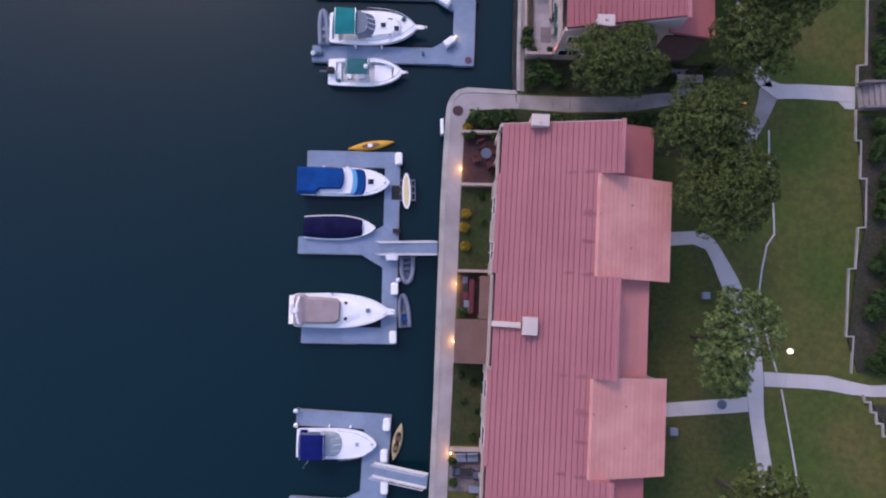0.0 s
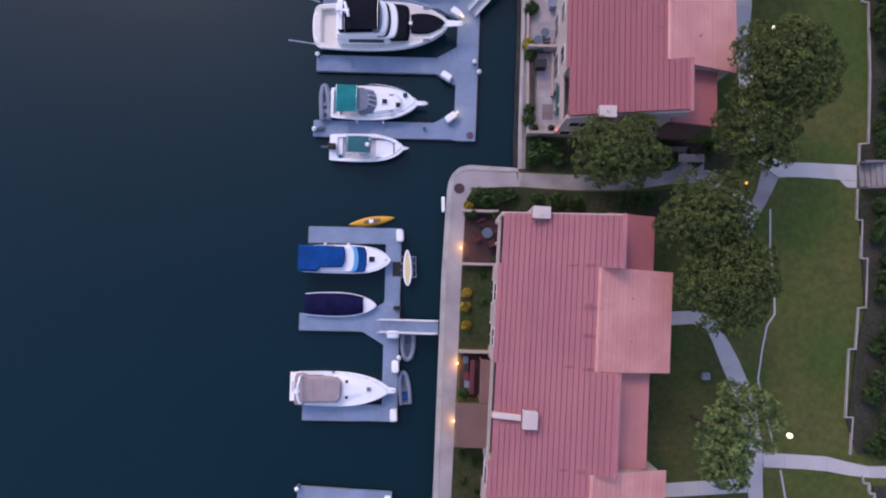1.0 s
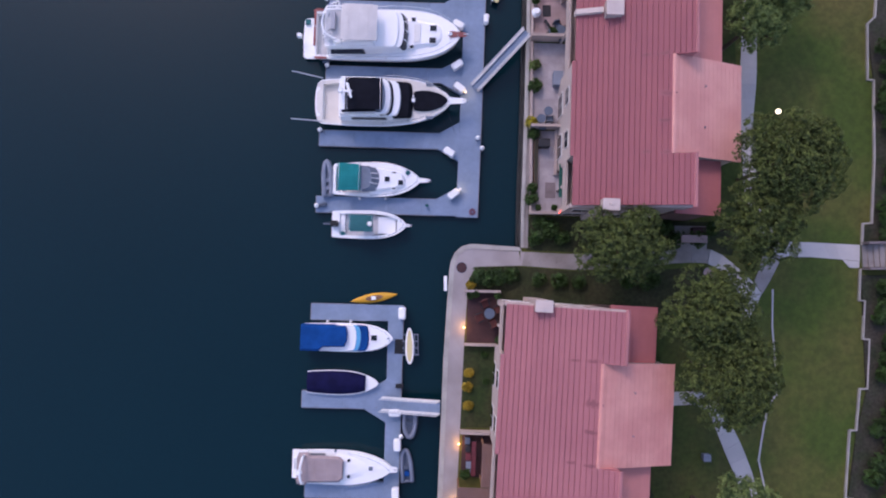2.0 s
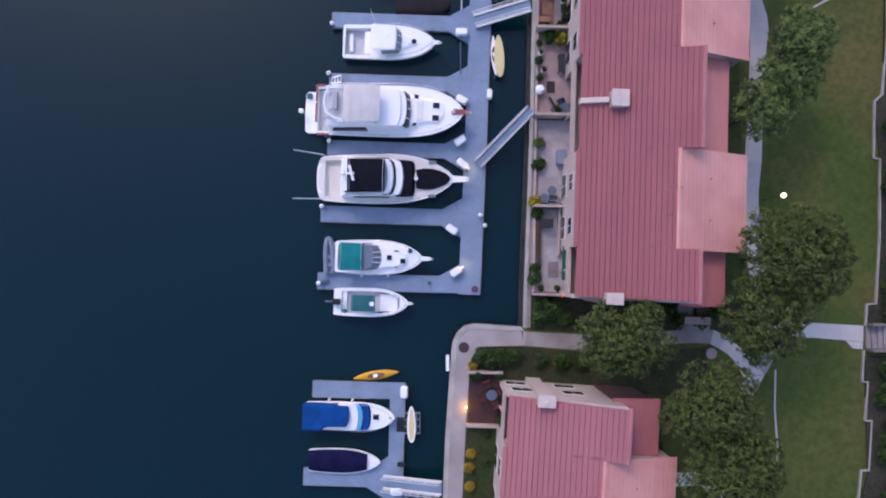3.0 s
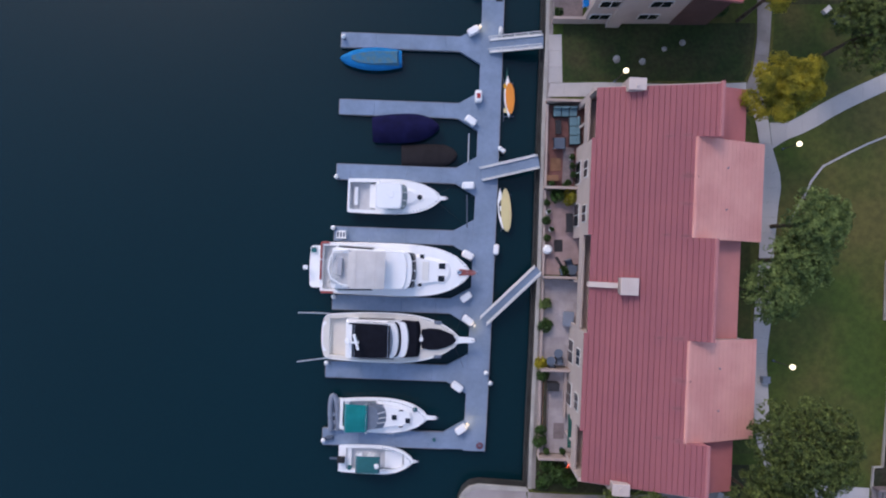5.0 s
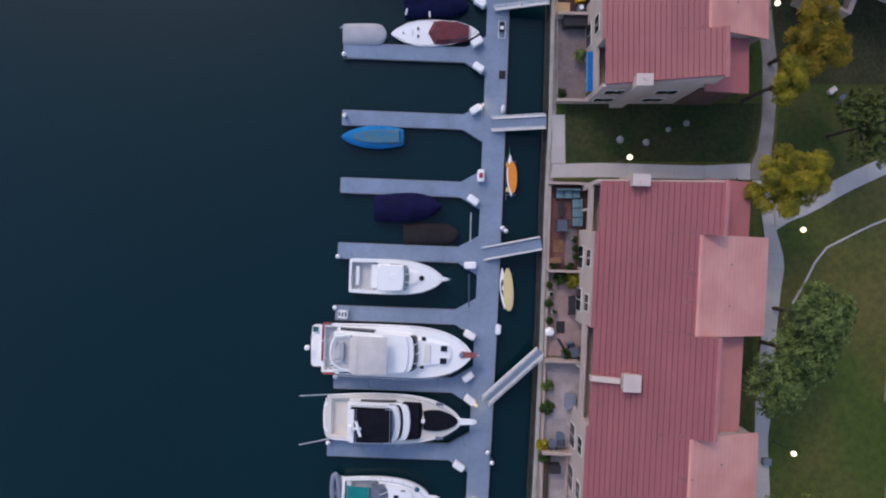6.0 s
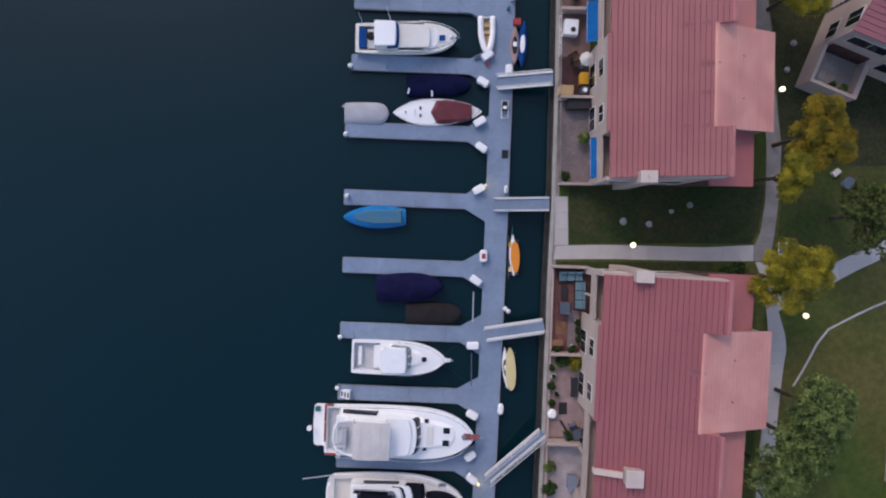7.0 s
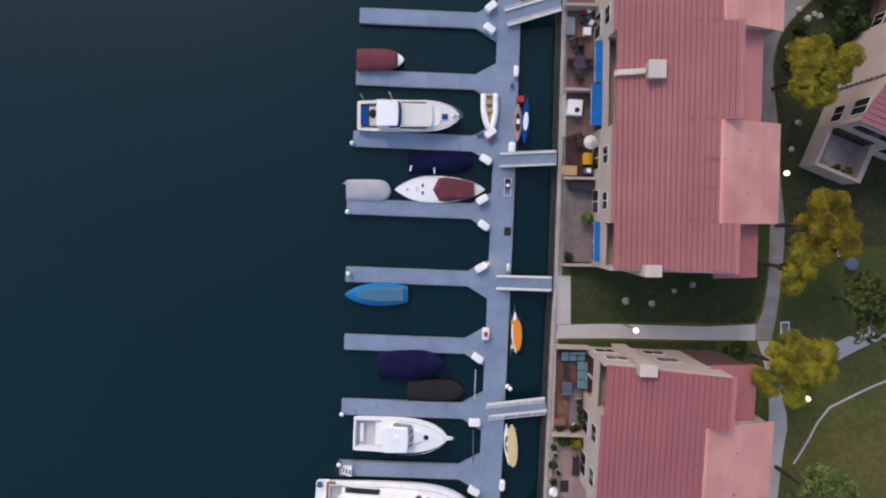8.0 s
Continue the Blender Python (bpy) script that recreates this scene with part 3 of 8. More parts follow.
def house(m, width, spans, chimney_v, tile=None, faded=None, over=0.4, stack=1.12):
    """Two-storey terrace under one long roof: west slope to the water, with two lower cross gables on the east."""
    k = width / 12.12
    tile, faded = tile or ROOF, faded or PALEROOF
    wm, el, em = 7.98 * k, 12.12 * k, 10.82 * k
    wi, zi = wm - 0.7, 7.75
    zw, zm, ze, zem = 7.1, 9.55, 7.1, 6.85
    rows = 23
    low_rows = 19 if k > 0.97 else 20
    wl = -0.10 + (wm + 0.10) * low_rows / rows
    zl = zw + (zm - zw) * low_rows / rows
    top = thing("house", "cream stucco terrace with a faded red ribbed roof", "house", "terraces along the water", m=m)
    b = [sum(spans[:i]) for i in range(6)]
    L = b[5]
    mids = [(b[0], b[1]), (b[2], b[3]), (b[4], b[5])]
    lows = [(b[1], b[2]), (b[3], b[4])]
    g = GROUND - 0.3
    # walls
    wt = 0.25
    recess, flats = mids, lows
    for v0, v1 in flats:
        wall = part("wall", boxed(0.0, wt, v0, v1, g, zw - 0.12), STUCCO, top)
        for c in (v0 + 1.6, v0 + 4.9):
            window(wall, 0, 0, c - 0.65, c + 0.65, 4.75, 5.95, "x", -1)
            window(wall, 0, 0, c - 0.9, c + 0.9, 2.0, 3.6, "x", -1)
        for c in (v0 + 0.11, v1 - 0.11):
            part("wall", boxed(wt, 0.95, c - 0.11, c + 0.11, g, zw - 0.02), STUCCO, top)
    for i, (v0, v1) in enumerate(recess):
        a, e = v0 + (0.14 if i == 0 else 0.0), v1 - (0.14 if i == 2 else 0.0)
        wall = part("wall", boxed(0.95, 1.15, a, e, g, zw + 0.1), STUCCO, top)
        n = 3 if i == 1 else 2
        for j in range(n):
            c = a + (e - a) * (j + 0.5) / n
            window(wall, 0.95, 0, c - 0.8, c + 0.8, 4.5, 6.4, "x", -1)
        balcony = part("balcony", boxed(0.02, 0.95, a + 0.01, e - 0.01, 4.0, 4.2), STUCCO, top)
        part("parapet", boxed(0.0, 0.16, a, e, 4.2, 5.25), STUCCO, balcony)
        for c in (a + 0.08, (a + e) / 2, e - 0.08):
            part("post", boxed(0.0, 0.16, c - 0.08, c + 0.08, GROUND, 4.0), STUCCO, balcony)
    # gable ends and the east side
    for v, s in ((0.0, 1), (L, -1)):
        va, vb = sorted((v - s * 0.14, v + s * 0.13))
        bm = bmesh.new()
        prof = [(0.0, g), (wm - 0.1, g), (wm - 0.1, zi - 0.4), (wm - 0.1, zm - 0.25), (0.0, zw - 0.25)]
        p, q = [bm.verts.new((u, va, z)) for u, z in prof], [bm.verts.new((u, vb, z)) for u, z in prof]
        bm.faces.new(p), bm.faces.new(list(reversed(q)))
        for i in range(5):
            bm.faces.new((p[i], q[i], q[(i + 1) % 5], p[(i + 1) % 5]))
        wall = part("wall", bm, STUCCO, top)
        for u in (0.55, 4.3):
            window(wall, u - 0.1, u + 1.5, v - s * 0.14, v - s * 0.14, 4.95, 6.05, "y", -s)
            window(wall, u - 0.3, u + 1.3, v - s * 0.14, v - s * 0.14, 2.6, 3.6, "y", -s)
        part("wall", boxed(wi + 0.1, em - 0.3, *sorted((v - s * 0.24, v + s * 0.1)), g, zem - 0.16), BROWNWALL, top, "brown-red end wall")
        chimney = part("chimney", boxed(2.0 * k, 3.1 * k, *sorted((v - s * 0.46, v + s * 0.36)), g, 8.45, 0.02), STUCCO, top)
        part("chimney_cap", boxed(1.95 * k, 3.16 * k, *sorted((v - s * 0.44, v + s * 0.38)), 8.45, 8.57, 0.02), CAPSTONE, chimney, "white chimney cap")
        part("flue", disc(2.55 * k, v + s * 0.05, 8.57, 8.66, 0.13), CAPSTONE, chimney)
    for v0, v1 in mids:
        wall = part("wall", boxed(em - 0.55, em - 0.3, v0, v1, g, zem - 0.15), STUCCO, top)
        window(wall, em - 0.3, 0, (v0 + v1) / 2 - 0.7, (v0 + v1) / 2 + 0.7, 4.6, 5.8, "x", 1)
        part("door", boxed(em - 0.3, em - 0.25, (v0 + v1) / 2 + 1.0, (v0 + v1) / 2 + 1.9, GROUND, GROUND + 2.05), TEAK, wall)
    for v0, v1 in lows:
        bm = boxed(em - 0.54, el - 0.3, v0 + 0.12, v1 - 0.12, g, ze - 0.2)
        wall = part("wall", bm, STUCCO, top)
        window(wall, el - 0.3, 0, v0 + 1.2, v0 + 2.8, 4.3, 5.5, "x", 1)
        window(wall, el - 0.3, 0, v1 - 2.8, v1 - 1.2, 4.3, 5.5, "x", 1)
    # roof
    roof = part("roof", roof_slope(bmesh.new(), 0.16, zw + 0.04, wl, zl - 0.02, 0.01, L - 0.01), GROOVE, top, "faded red ribbed roof")
    for v0, v1 in mids:
        part("roof_deck", roof_slope(bmesh.new(), wl, zl - 0.02, wm, zm - 0.02, v0, v1), GROOVE, roof)
    courses(roof, -0.10, zw, wm, zm, 0.0, L, rows, 1, low_rows, material=tile)
    for v0, v1 in lows:
        courses(roof, -0.10, zw, wm, zm, v0, v1, rows, 0, 1, material=tile)
    for v0, v1 in mids:
        courses(roof, 0.13, zw + 0.07, wm, zm, v0 + 0.004, v1 - 0.004, 31, 0, 1, material=tile)
    for v0, v1 in lows:
        for du, v, a, c in ((0.55, v0 + 2.3, 0.5, 0.2), (0.5, v0 + 4.2, 0.6, 0.26), (0.45, v0 + 0.1, 0.45, 0.16), (1.7, v0 + 0.15, 0.35, 0.14), (0.6, v1 + 0.1, 0.5, 0.18), (1.8, v1 + 0.05, 0.4, 0.13)):
            for size, lift, paint in ((1.0, 0.0, DIRTROOF), (0.55, 0.006, OLDROOF)):
                ring = [(wl - du + a * size * (1 + 0.2 * math.sin(3 * q + v)) * math.cos(q), v + c * size * (1 + 0.25 * math.cos(2 * q + v)) * math.sin(q)) for q in [2 * math.pi * k / 12 for k in range(12)]]
                heights = [zw + (zm - zw) * (u + 0.10) / (wm + 0.10) + 0.045 + lift for u, w in ring]
                part("roof_stain", block(bmesh.new(), ring, [z - 0.10 for z in heights], ring, heights), paint, roof, "dirt stain on the ribs")
    for v0, v1 in mids:
        s, e = (v0 - 0.15 if v0 == 0 else v0), (v1 + 0.15 if v1 == L else v1)
        courses(roof, -0.10, zw, wm, zm, max(s, 0.0), min(e, L), rows, low_rows, material=tile)
        lo, hi = (v0 - over if v0 == 0 else v0), (v1 + over if v1 == L else v1)
        part("slope", roof_slope(bmesh.new(), wi, zi - 0.01, em, zem, lo + 0.01, hi - 0.01), ROOF, roof)
        part("upper_wall", boxed(wm - 0.14, wm - 0.03, v0 + 0.14, v1 - 0.14, zi - 0.4, zm - 0.1), STUCCO, top)
        courses(roof, em + 0.05, zem, wi, zi, lo, hi, 10, gap=0.02, material=MIDROOF if 0 < v0 and v1 < L else DARKROOF)
        bm = bmesh.new()
        block(bm, [(wm - 0.16, s), (wm + 0.16, s), (wm + 0.16, e), (wm - 0.16, e)], zm - 0.06, [(wm - 0.09, s), (wm + 0.09, s), (wm + 0.09, e), (wm - 0.09, e)], zm + 0.09)
        part("ridge_cap", bm, CAP, roof)
        # cheeks above the lower cross gable
        for v, edge in ((v0, v0 == 0), (v1, v1 == L)):
            if not edge:
                bm = bmesh.new()
                pr = [(wl, zl - 0.3), ((wl + wm) / 2, zl - 0.7), (wm - 0.03, zl - 1.0), (wm - 0.03, zm - 0.06), (wl, zl - 0.1)]
                d = 0.02 if v == v0 else -0.02
                p, q = [bm.verts.new((u, v + d, z)) for u, z in pr], [bm.verts.new((u, v + 6 * d, z)) for u, z in pr]
                bm.faces.new(p), bm.faces.new(list(reversed(q)))
                for i in range(5):
                    bm.faces.new((p[i], q[i], q[(i + 1) % 5], p[(i + 1) % 5]))
                part("cheek", bm, CAP, roof)
    # Cross-gable east slopes: faded tile whose colour also carries added brightness.
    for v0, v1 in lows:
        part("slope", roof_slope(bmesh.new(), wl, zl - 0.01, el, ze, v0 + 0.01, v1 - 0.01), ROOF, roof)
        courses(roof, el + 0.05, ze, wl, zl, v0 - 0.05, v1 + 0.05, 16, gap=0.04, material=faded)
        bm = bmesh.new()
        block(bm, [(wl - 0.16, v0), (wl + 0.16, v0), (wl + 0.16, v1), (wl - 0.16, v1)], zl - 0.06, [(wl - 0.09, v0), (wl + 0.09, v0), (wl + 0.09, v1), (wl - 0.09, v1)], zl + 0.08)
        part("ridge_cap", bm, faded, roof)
        zl_at = lambda u: zl + (ze - zl) * (u - wl) / (el - wl)
        for v, d in ((v0, 0.02), (v1, -0.02)):
            pr = [(wm - 0.1, zi - 0.5), (em - 0.3, zem - 0.4), (em - 0.3, zl_at(em - 0.3) - 0.12), (wm - 0.1, zl_at(wm - 0.1) - 0.12)]
            bm = bmesh.new()
            p, q = [bm.verts.new((u, v + d, z)) for u, z in pr], [bm.verts.new((u, v + 6 * d, z)) for u, z in pr]
            bm.faces.new(p), bm.faces.new(list(reversed(q)))
            for i in range(4):
                bm.faces.new((p[i], q[i], q[(i + 1) % 4], p[(i + 1) % 4]))
            part("side_wall", bm, STUCCO, top)
        for j in (0.3, 0.72):
            part("vent_pipe", disc(wl + (el - wl) * 0.45, v0 + (v1 - v0) * j, 7.6, 8.42, 0.045), SLATE, roof)
    # party wall parapet with the middle chimney
    v = chimney_v
    z = lambda u: zw + (zm - zw) * u / wm
    bm = bmesh.new()
    p = [(0.0, v - 0.18), (1.9 * k, v - 0.18), (1.9 * k, v + 0.18), (0.0, v + 0.18)]
    block(bm, p, [z(0) - 0.1, z(1.9) - 0.1, z(1.9) - 0.1, z(0) - 0.1], p, [z(0) + 0.4, z(1.9) + 0.4, z(1.9) + 0.4, z(0) + 0.4])
    part("parapet", bm, CAPSTONE, top, "pale stucco parapet on the roof")
    chimney = part("chimney", boxed(2.0 * k, (2.0 + stack) * k, v - 0.56, v + 0.56, 6.6, 8.5, 0.02), STUCCO, top)
    part("chimney_cap", boxed(1.95 * k, (2.06 + stack) * k, v - 0.60, v + 0.60, 8.5, 8.62, 0.03), CAPSTONE, chimney, "white chimney cap")
    for c in (-0.22, 0.22):
        part("flue", disc((2.0 + stack / 2) * k, v + c, 8.62, 8.66, 0.09), CAPSTONE, chimney)
    return top


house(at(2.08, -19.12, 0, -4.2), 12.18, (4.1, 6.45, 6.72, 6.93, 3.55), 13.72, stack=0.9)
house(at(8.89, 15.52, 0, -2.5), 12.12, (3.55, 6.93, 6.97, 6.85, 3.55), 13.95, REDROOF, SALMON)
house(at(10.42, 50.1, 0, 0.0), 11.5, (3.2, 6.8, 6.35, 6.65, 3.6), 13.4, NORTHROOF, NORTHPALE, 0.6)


# ---- docks ----
DECK = 0.45


def dock(m, label, spine, fingers, gusset=1.7, bow=lambda v: 0.0):
    """Floating dock: a spine and fingers, with splayed corners. fingers: far end u, v0, v1, corner below, corner above."""
    top = thing("floating_dock", label, "dock", m=m)
    u0, u1, v0, v1 = spine
    n = max(1, round((v1 - v0) / 2.9))
    for i in range(n):
        a, b = v0 + (v1 - v0) * i / n, v0 + (v1 - v0) * (i + 1) / n
        s, e = bow(a), bow(b)
        part("deck_section", prism([(u0 + s, a + 0.004), (u1 + s, a + 0.004), (u1 + e, b - 0.004), (u0 + e, b - 0.004)], 0.02, DECK), DOCK, top)
        part("fender_strip", prism([(u1 + s, a), (u1 + s + 0.06, a), (u1 + e + 0.06, b), (u1 + e, b)], 0.25, DECK - 0.02), TRIM, top, "worn grey fender strip")
    for end, a, b, low, high in fingers:
        u0 = spine[0] + bow((a + b) / 2)
        n = max(1, round((u0 - end) / 2.8))
        for i in range(n):
            s, e = end + (u0 - end) * i / n, end + (u0 - end) * (i + 1) / n
            part("finger_section", boxed(s + 0.006, e - 0.006, a, b, 0.02, DECK - 0.006, 0.012), DOCK, top)
        for s, on in ((-1, low), (1, high)):
            if on:
                e = a if s < 0 else b
                part("corner_deck", prism([(u0 - gusset, e), (u0 - 0.005, e), (u0 - 0.005, e + s * gusset * 0.58)], 0.05, DECK - 0.004), DOCK, top)
        part("fender_strip", boxed(end - 0.06, end, a, b, 0.2, DECK - 0.02), TRIM, top, "worn grey fender strip")
        for y in (a - 0.045, b):
            part("fender_strip", boxed(end, u0 - gusset, y, y + 0.045, 0.2, DECK - 0.03), TRIM, top, "worn grey fender strip")
        for c in [end + 1.2 + 2.4 * j for j in range(4) if end + 1.2 + 2.4 * j < u0]:
            for y in (a + 0.12, b - 0.12):
                part("cleat", tubes([[(c - 0.11, y, DECK + 0.05), (c + 0.11, y, DECK + 0.05)], [(c, y, DECK - 0.02), (c, y, DECK + 0.05)]], 0.016, 5), TRIM, top)
    return top


MAIN = at(2.62, 15.37, 0, -2.2)
FINGERS = [(-13.25, 0.10, 1.42), (-13.2, 5.63, 6.92), (-12.85, 11.2, 12.37), (-12.9, 16.8, 17.96), (-12.88, 21.85, 23.1), (-12.85, 27.2, 28.4),
           (-12.9, 32.7, 33.87), (-13.0, 38.13, 39.3), (-12.65, 43.5, 44.7), (-12.57, 48.36, 49.5), (-12.45, 53.16, 54.3), (-12.4, 58.6, 59.8)]
dock(MAIN, "long grey floating dock with many finger slips", (-1.66, 0.1, 0.0, 62.0), [(e, a, b, i > 0, True) for i, (e, a, b) in enumerate(FINGERS)], bow=lambda v: 0.27 * math.sin(math.pi * min(1.0, max(0.0, v / 60.0))) ** 0.8 - 0.08)
SOUTH = at(-3.48, 8.22, 0, -2.0)
dock(SOUTH, "grey floating dock with three finger slips", (-1.2, 0.0, -15.55, 0.0), [(-7.5, -1.3, -0.01, False, False), (-8.0, -8.4, -7.08, True, True), (-7.5, -15.54, -14.25, False, False)], 1.8)
LOWER = at(-4.45, -12.95, 0, -4.5)
dock(LOWER, "grey floating dock beside a ramp", (-2.05, 0.0, -12.0, 0.1), [(-7.4, -1.12, 0.09, False, False), (-7.5, -7.9, -6.64, False, True)], 1.2)


def lamp_light(x, y, z, watts, color):
    """The light that a small lit lamp throws on what stands round it."""
    ob = new("lamp_light", bpy.data.lights.new("lamp_light", "POINT"))
    ob.data.energy, ob.data.color, ob.data.shadow_soft_size = watts, color, 0.05
    ob.matrix_basis = at(x, y, z)


def dock_box(x, y, turn, lit=False, red=False, w=0.95, d=0.55):
    b = thing("dock_box", "white fibreglass dock storage box on the dock", "dock box", "dock boxes", m=at(x, y, DECK, turn))
    part("body", boxed(-w / 2, w / 2, -d / 2, d / 2, 0.0, 0.5, 0.10), GEL, b)
    bm = bmesh.new()
    e = 0.19
    rim = [(s * (w / 2 + 0.03) - s * e * (1 - math.cos(q)), t * (d / 2 + 0.03) - t * e * (1 - math.sin(q))) for s, t, up in ((1, 1, 0), (-1, 1, 1), (-1, -1, 0), (1, -1, 1)) for q in ([math.pi / 2 * k / 4 for k in range(5)] if not up else [math.pi / 2 * (4 - k) / 4 for k in range(5)])]
    block(bm, rim, 0.46, inset(rim, 0.10), 0.60)
    part("lid", bm, GEL, b)
    part("latch", boxed(-0.05, 0.05, -d / 2 - 0.05, -d / 2 - 0.03, 0.42, 0.54), STEEL, b)
    if red:
        part("panel", boxed(-0.2, 0.2, -0.15, 0.15, 0.625, 0.64), RED, b, "red panel on the lid")
    if lit:
        p = part("power_post", boxed(w / 2 + 0.08, w / 2 + 0.24, -0.08, 0.08, 0.0, 0.62, 0.02), GEL, b, "white power post with an amber light")
        part("lamp", boxed(w / 2 + 0.075, w / 2 + 0.245, -0.085, 0.085, 0.50, 0.60, 0.01), AMBER, p)
        c, s = math.cos(math.radians(turn)), math.sin(math.radians(turn))
        lamp_light(x + (w / 2 + 0.36) * c, y + (w / 2 + 0.36) * s, DECK + 0.45, 1.6, (1.0, 0.74, 0.30))
        part("cap", boxed(w / 2 + 0.06, w / 2 + 0.26, -0.10, 0.10, 0.621, 0.66, 0.01), GEL, p)


for x, y, turn, *more in [(0.72, 17.3, 35, True), (-3.55, 7.6, 90), (-4.2, -0.34, 0), (-4.02, -2.9, 90), (-4.2, -6.72, 90), (-4.75, -13.5, 85), (-5.0, -15.9, 88), (-5.0, -18.3, 88),
                          (0.41, 20.75, -35), (1.30, 26.14, -38, True), (1.15, 28.05, 35), (1.30, 31.45, -30), (1.35, 37.1, 0), (2.50, 70.14, 40), (2.40, 68.45, -38), (2.50, 60.35, 35),
                          (2.15, 58.25, -32), (1.88, 55.1, 30), (2.02, 53.05, -35), (1.80, 49.7, 30, True), (2.20, 44.35, 88, False, True), (1.58, 42.38, -35), (3.60, 31.9, 85, False, False, 0.8, 0.4), (4.20, 59.2, 88, False, False, 0.8, 0.5), (4.0, 49.7, 88, False, False, 0.6, 0.25), (4.5, 65.14, 88, False, False, 0.85, 0.35)]:
    dock_box(x, y, turn, *more)
for x, y, w, d in [(-3.82, 1.75, 0.3, 0.6)]:
    ch = thing("dock_locker", "dark locker lid standing on the dock", "locker", m=at(x, y, DECK, -2))
    part("body", boxed(-d / 2, d / 2, -w / 2, w / 2, 0.0, 0.26, 0.02), WICKER, ch)
    part("lid", boxed(-d / 2 - 0.02, d / 2 + 0.02, -w / 2 - 0.02, w / 2 + 0.02, 0.262, 0.31, 0.015), RUBBER, ch)
for x, y in [(-10.47, 16.45), (-10.2, 22.72), (-9.6, 28.1), (-9.62, 33.7), (-9.35, 37.85), (-8.4, 59.5), (-8.8, 54.1), (-8.75, 49.2), (3.1, 21.05), (2.75, 21.9), (-11.85, -13.4), (-11.85, -12.3), (3.95, 40.1), (4.2, 39.9), (-3.72, -2.2)]:
    pile = thing("mooring_pile", "round mooring pile with a white cone cap", "pile", "mooring piles", m=at(x, y))
    part("shaft", disc(0, 0, -2.5, 0.95, 0.15), SLATE, pile)
    part("cap", disc(0, 0, 0.95, 1.14, 0.19, 0.05), GEL, pile, "white cone cap")
RING = [(0.5 * math.cos(a), 0.5 * math.sin(a)) for a in [2 * math.pi * k / 14 for k in range(14)]]


def hose_coil(x, y, z):
    t = thing("hose_coil", "coiled red hose lying on the dock", "hose", m=at(x, y, z))
    for i, r in enumerate((0.26, 0.19, 0.12)):
        part("coil", tubes([[(2 * r * a, 2 * r * b, 0.03 + 0.03 * i) for a, b in RING + RING[:1]]], 0.03), HOSE, t)


hose_coil(2.25, 15.85, DECK)


def bucket(x, y, r, material, label):
    t = thing("bucket", label, "bucket", m=at(x, y, DECK))
    part("pail", disc(0, 0, 0, 0.30, r * 0.8, r, seg=12), material, t)
    part("rim", tubes([[(r * math.cos(a), r * math.sin(a), 0.30) for a in [2 * math.pi * k / 12 for k in range(13)]]], 0.015, 5), material, t)
    part("handle", tubes([[(r * math.cos(a), 0.04, 0.30 + 0.12 * math.sin(a)) for a in [math.pi * k / 6 for k in range(7)]]], 0.01, 4), STEEL, t)


bucket(2.53, 59.74, 0.16, RED, "red plastic bucket standing on the dock")
bucket(4.20, 64.09, 0.15, DTEAL, "teal plastic bucket at the dock's edge")
bucket(-1.48, 16.40, 0.13, DTEAL, "teal plastic bucket on a finger dock")
for x, y, turn in ((1.72, 60.27, 20), (-9.75, 28.55, -5), (-10.0, 16.55, 10), (-9.9, 31.9, 0)):
    t = thing("gear_bag", "dark canvas gear bag lying on the dock", "bag", "gear bags", m=at(x, y, DECK, turn))
    part("bag", boxed(-0.30, 0.30, -0.17, 0.17, 0.0, 0.26, 0.09), SLATE, t)
    part("strap", tubes([[(-0.18, -0.05, 0.25), (-0.1, 0.0, 0.36), (0.1, 0.0, 0.36), (0.18, 0.05, 0.25)]], 0.015, 5), RUBBER, t)
for x, y, w, d in ((-3.85, 4.9, 0.68, 1.15), (3.95, 52.55, 0.5, 0.65)):
    t = thing("dock_hatch", "black rubber hatch cover lying on the dock", "hatch", m=at(x, y, DECK, -2))
    part("cover", boxed(-w / 2, w / 2, -d / 2, d / 2, 0.0, 0.035, 0.01), RUBBER, t)
    part("rim", boxed(-w / 2 - 0.03, w / 2 + 0.03, -d / 2 - 0.03, d / 2 + 0.03, 0.0, 0.012), SLATE, t)
t = thing("dock_cart", "white framed dock cart with a dark load", "cart", m=at(3.9, 56.1, DECK, -2))
part("frame", tubes([[(-0.27, -0.7, 0.3), (0.27, -0.7, 0.3), (0.27, 0.7, 0.3), (-0.27, 0.7, 0.3), (-0.27, -0.7, 0.3)]], 0.035), WHITEP, t)
part("tub", boxed(-0.2, 0.2, -0.1, 0.6, 0.05, 0.32, 0.04), RUBBER, t)
part("load", boxed(-0.14, 0.14, 0.0, 0.25, 0.33, 0.42, 0.03), GEL, t)
for px in (-0.3, 0.3):
    part("wheel", tubes([[(px - 0.03, 0.2, 0.15), (px + 0.03, 0.2, 0.15)]], 0.15, 10), RUBBER, t)


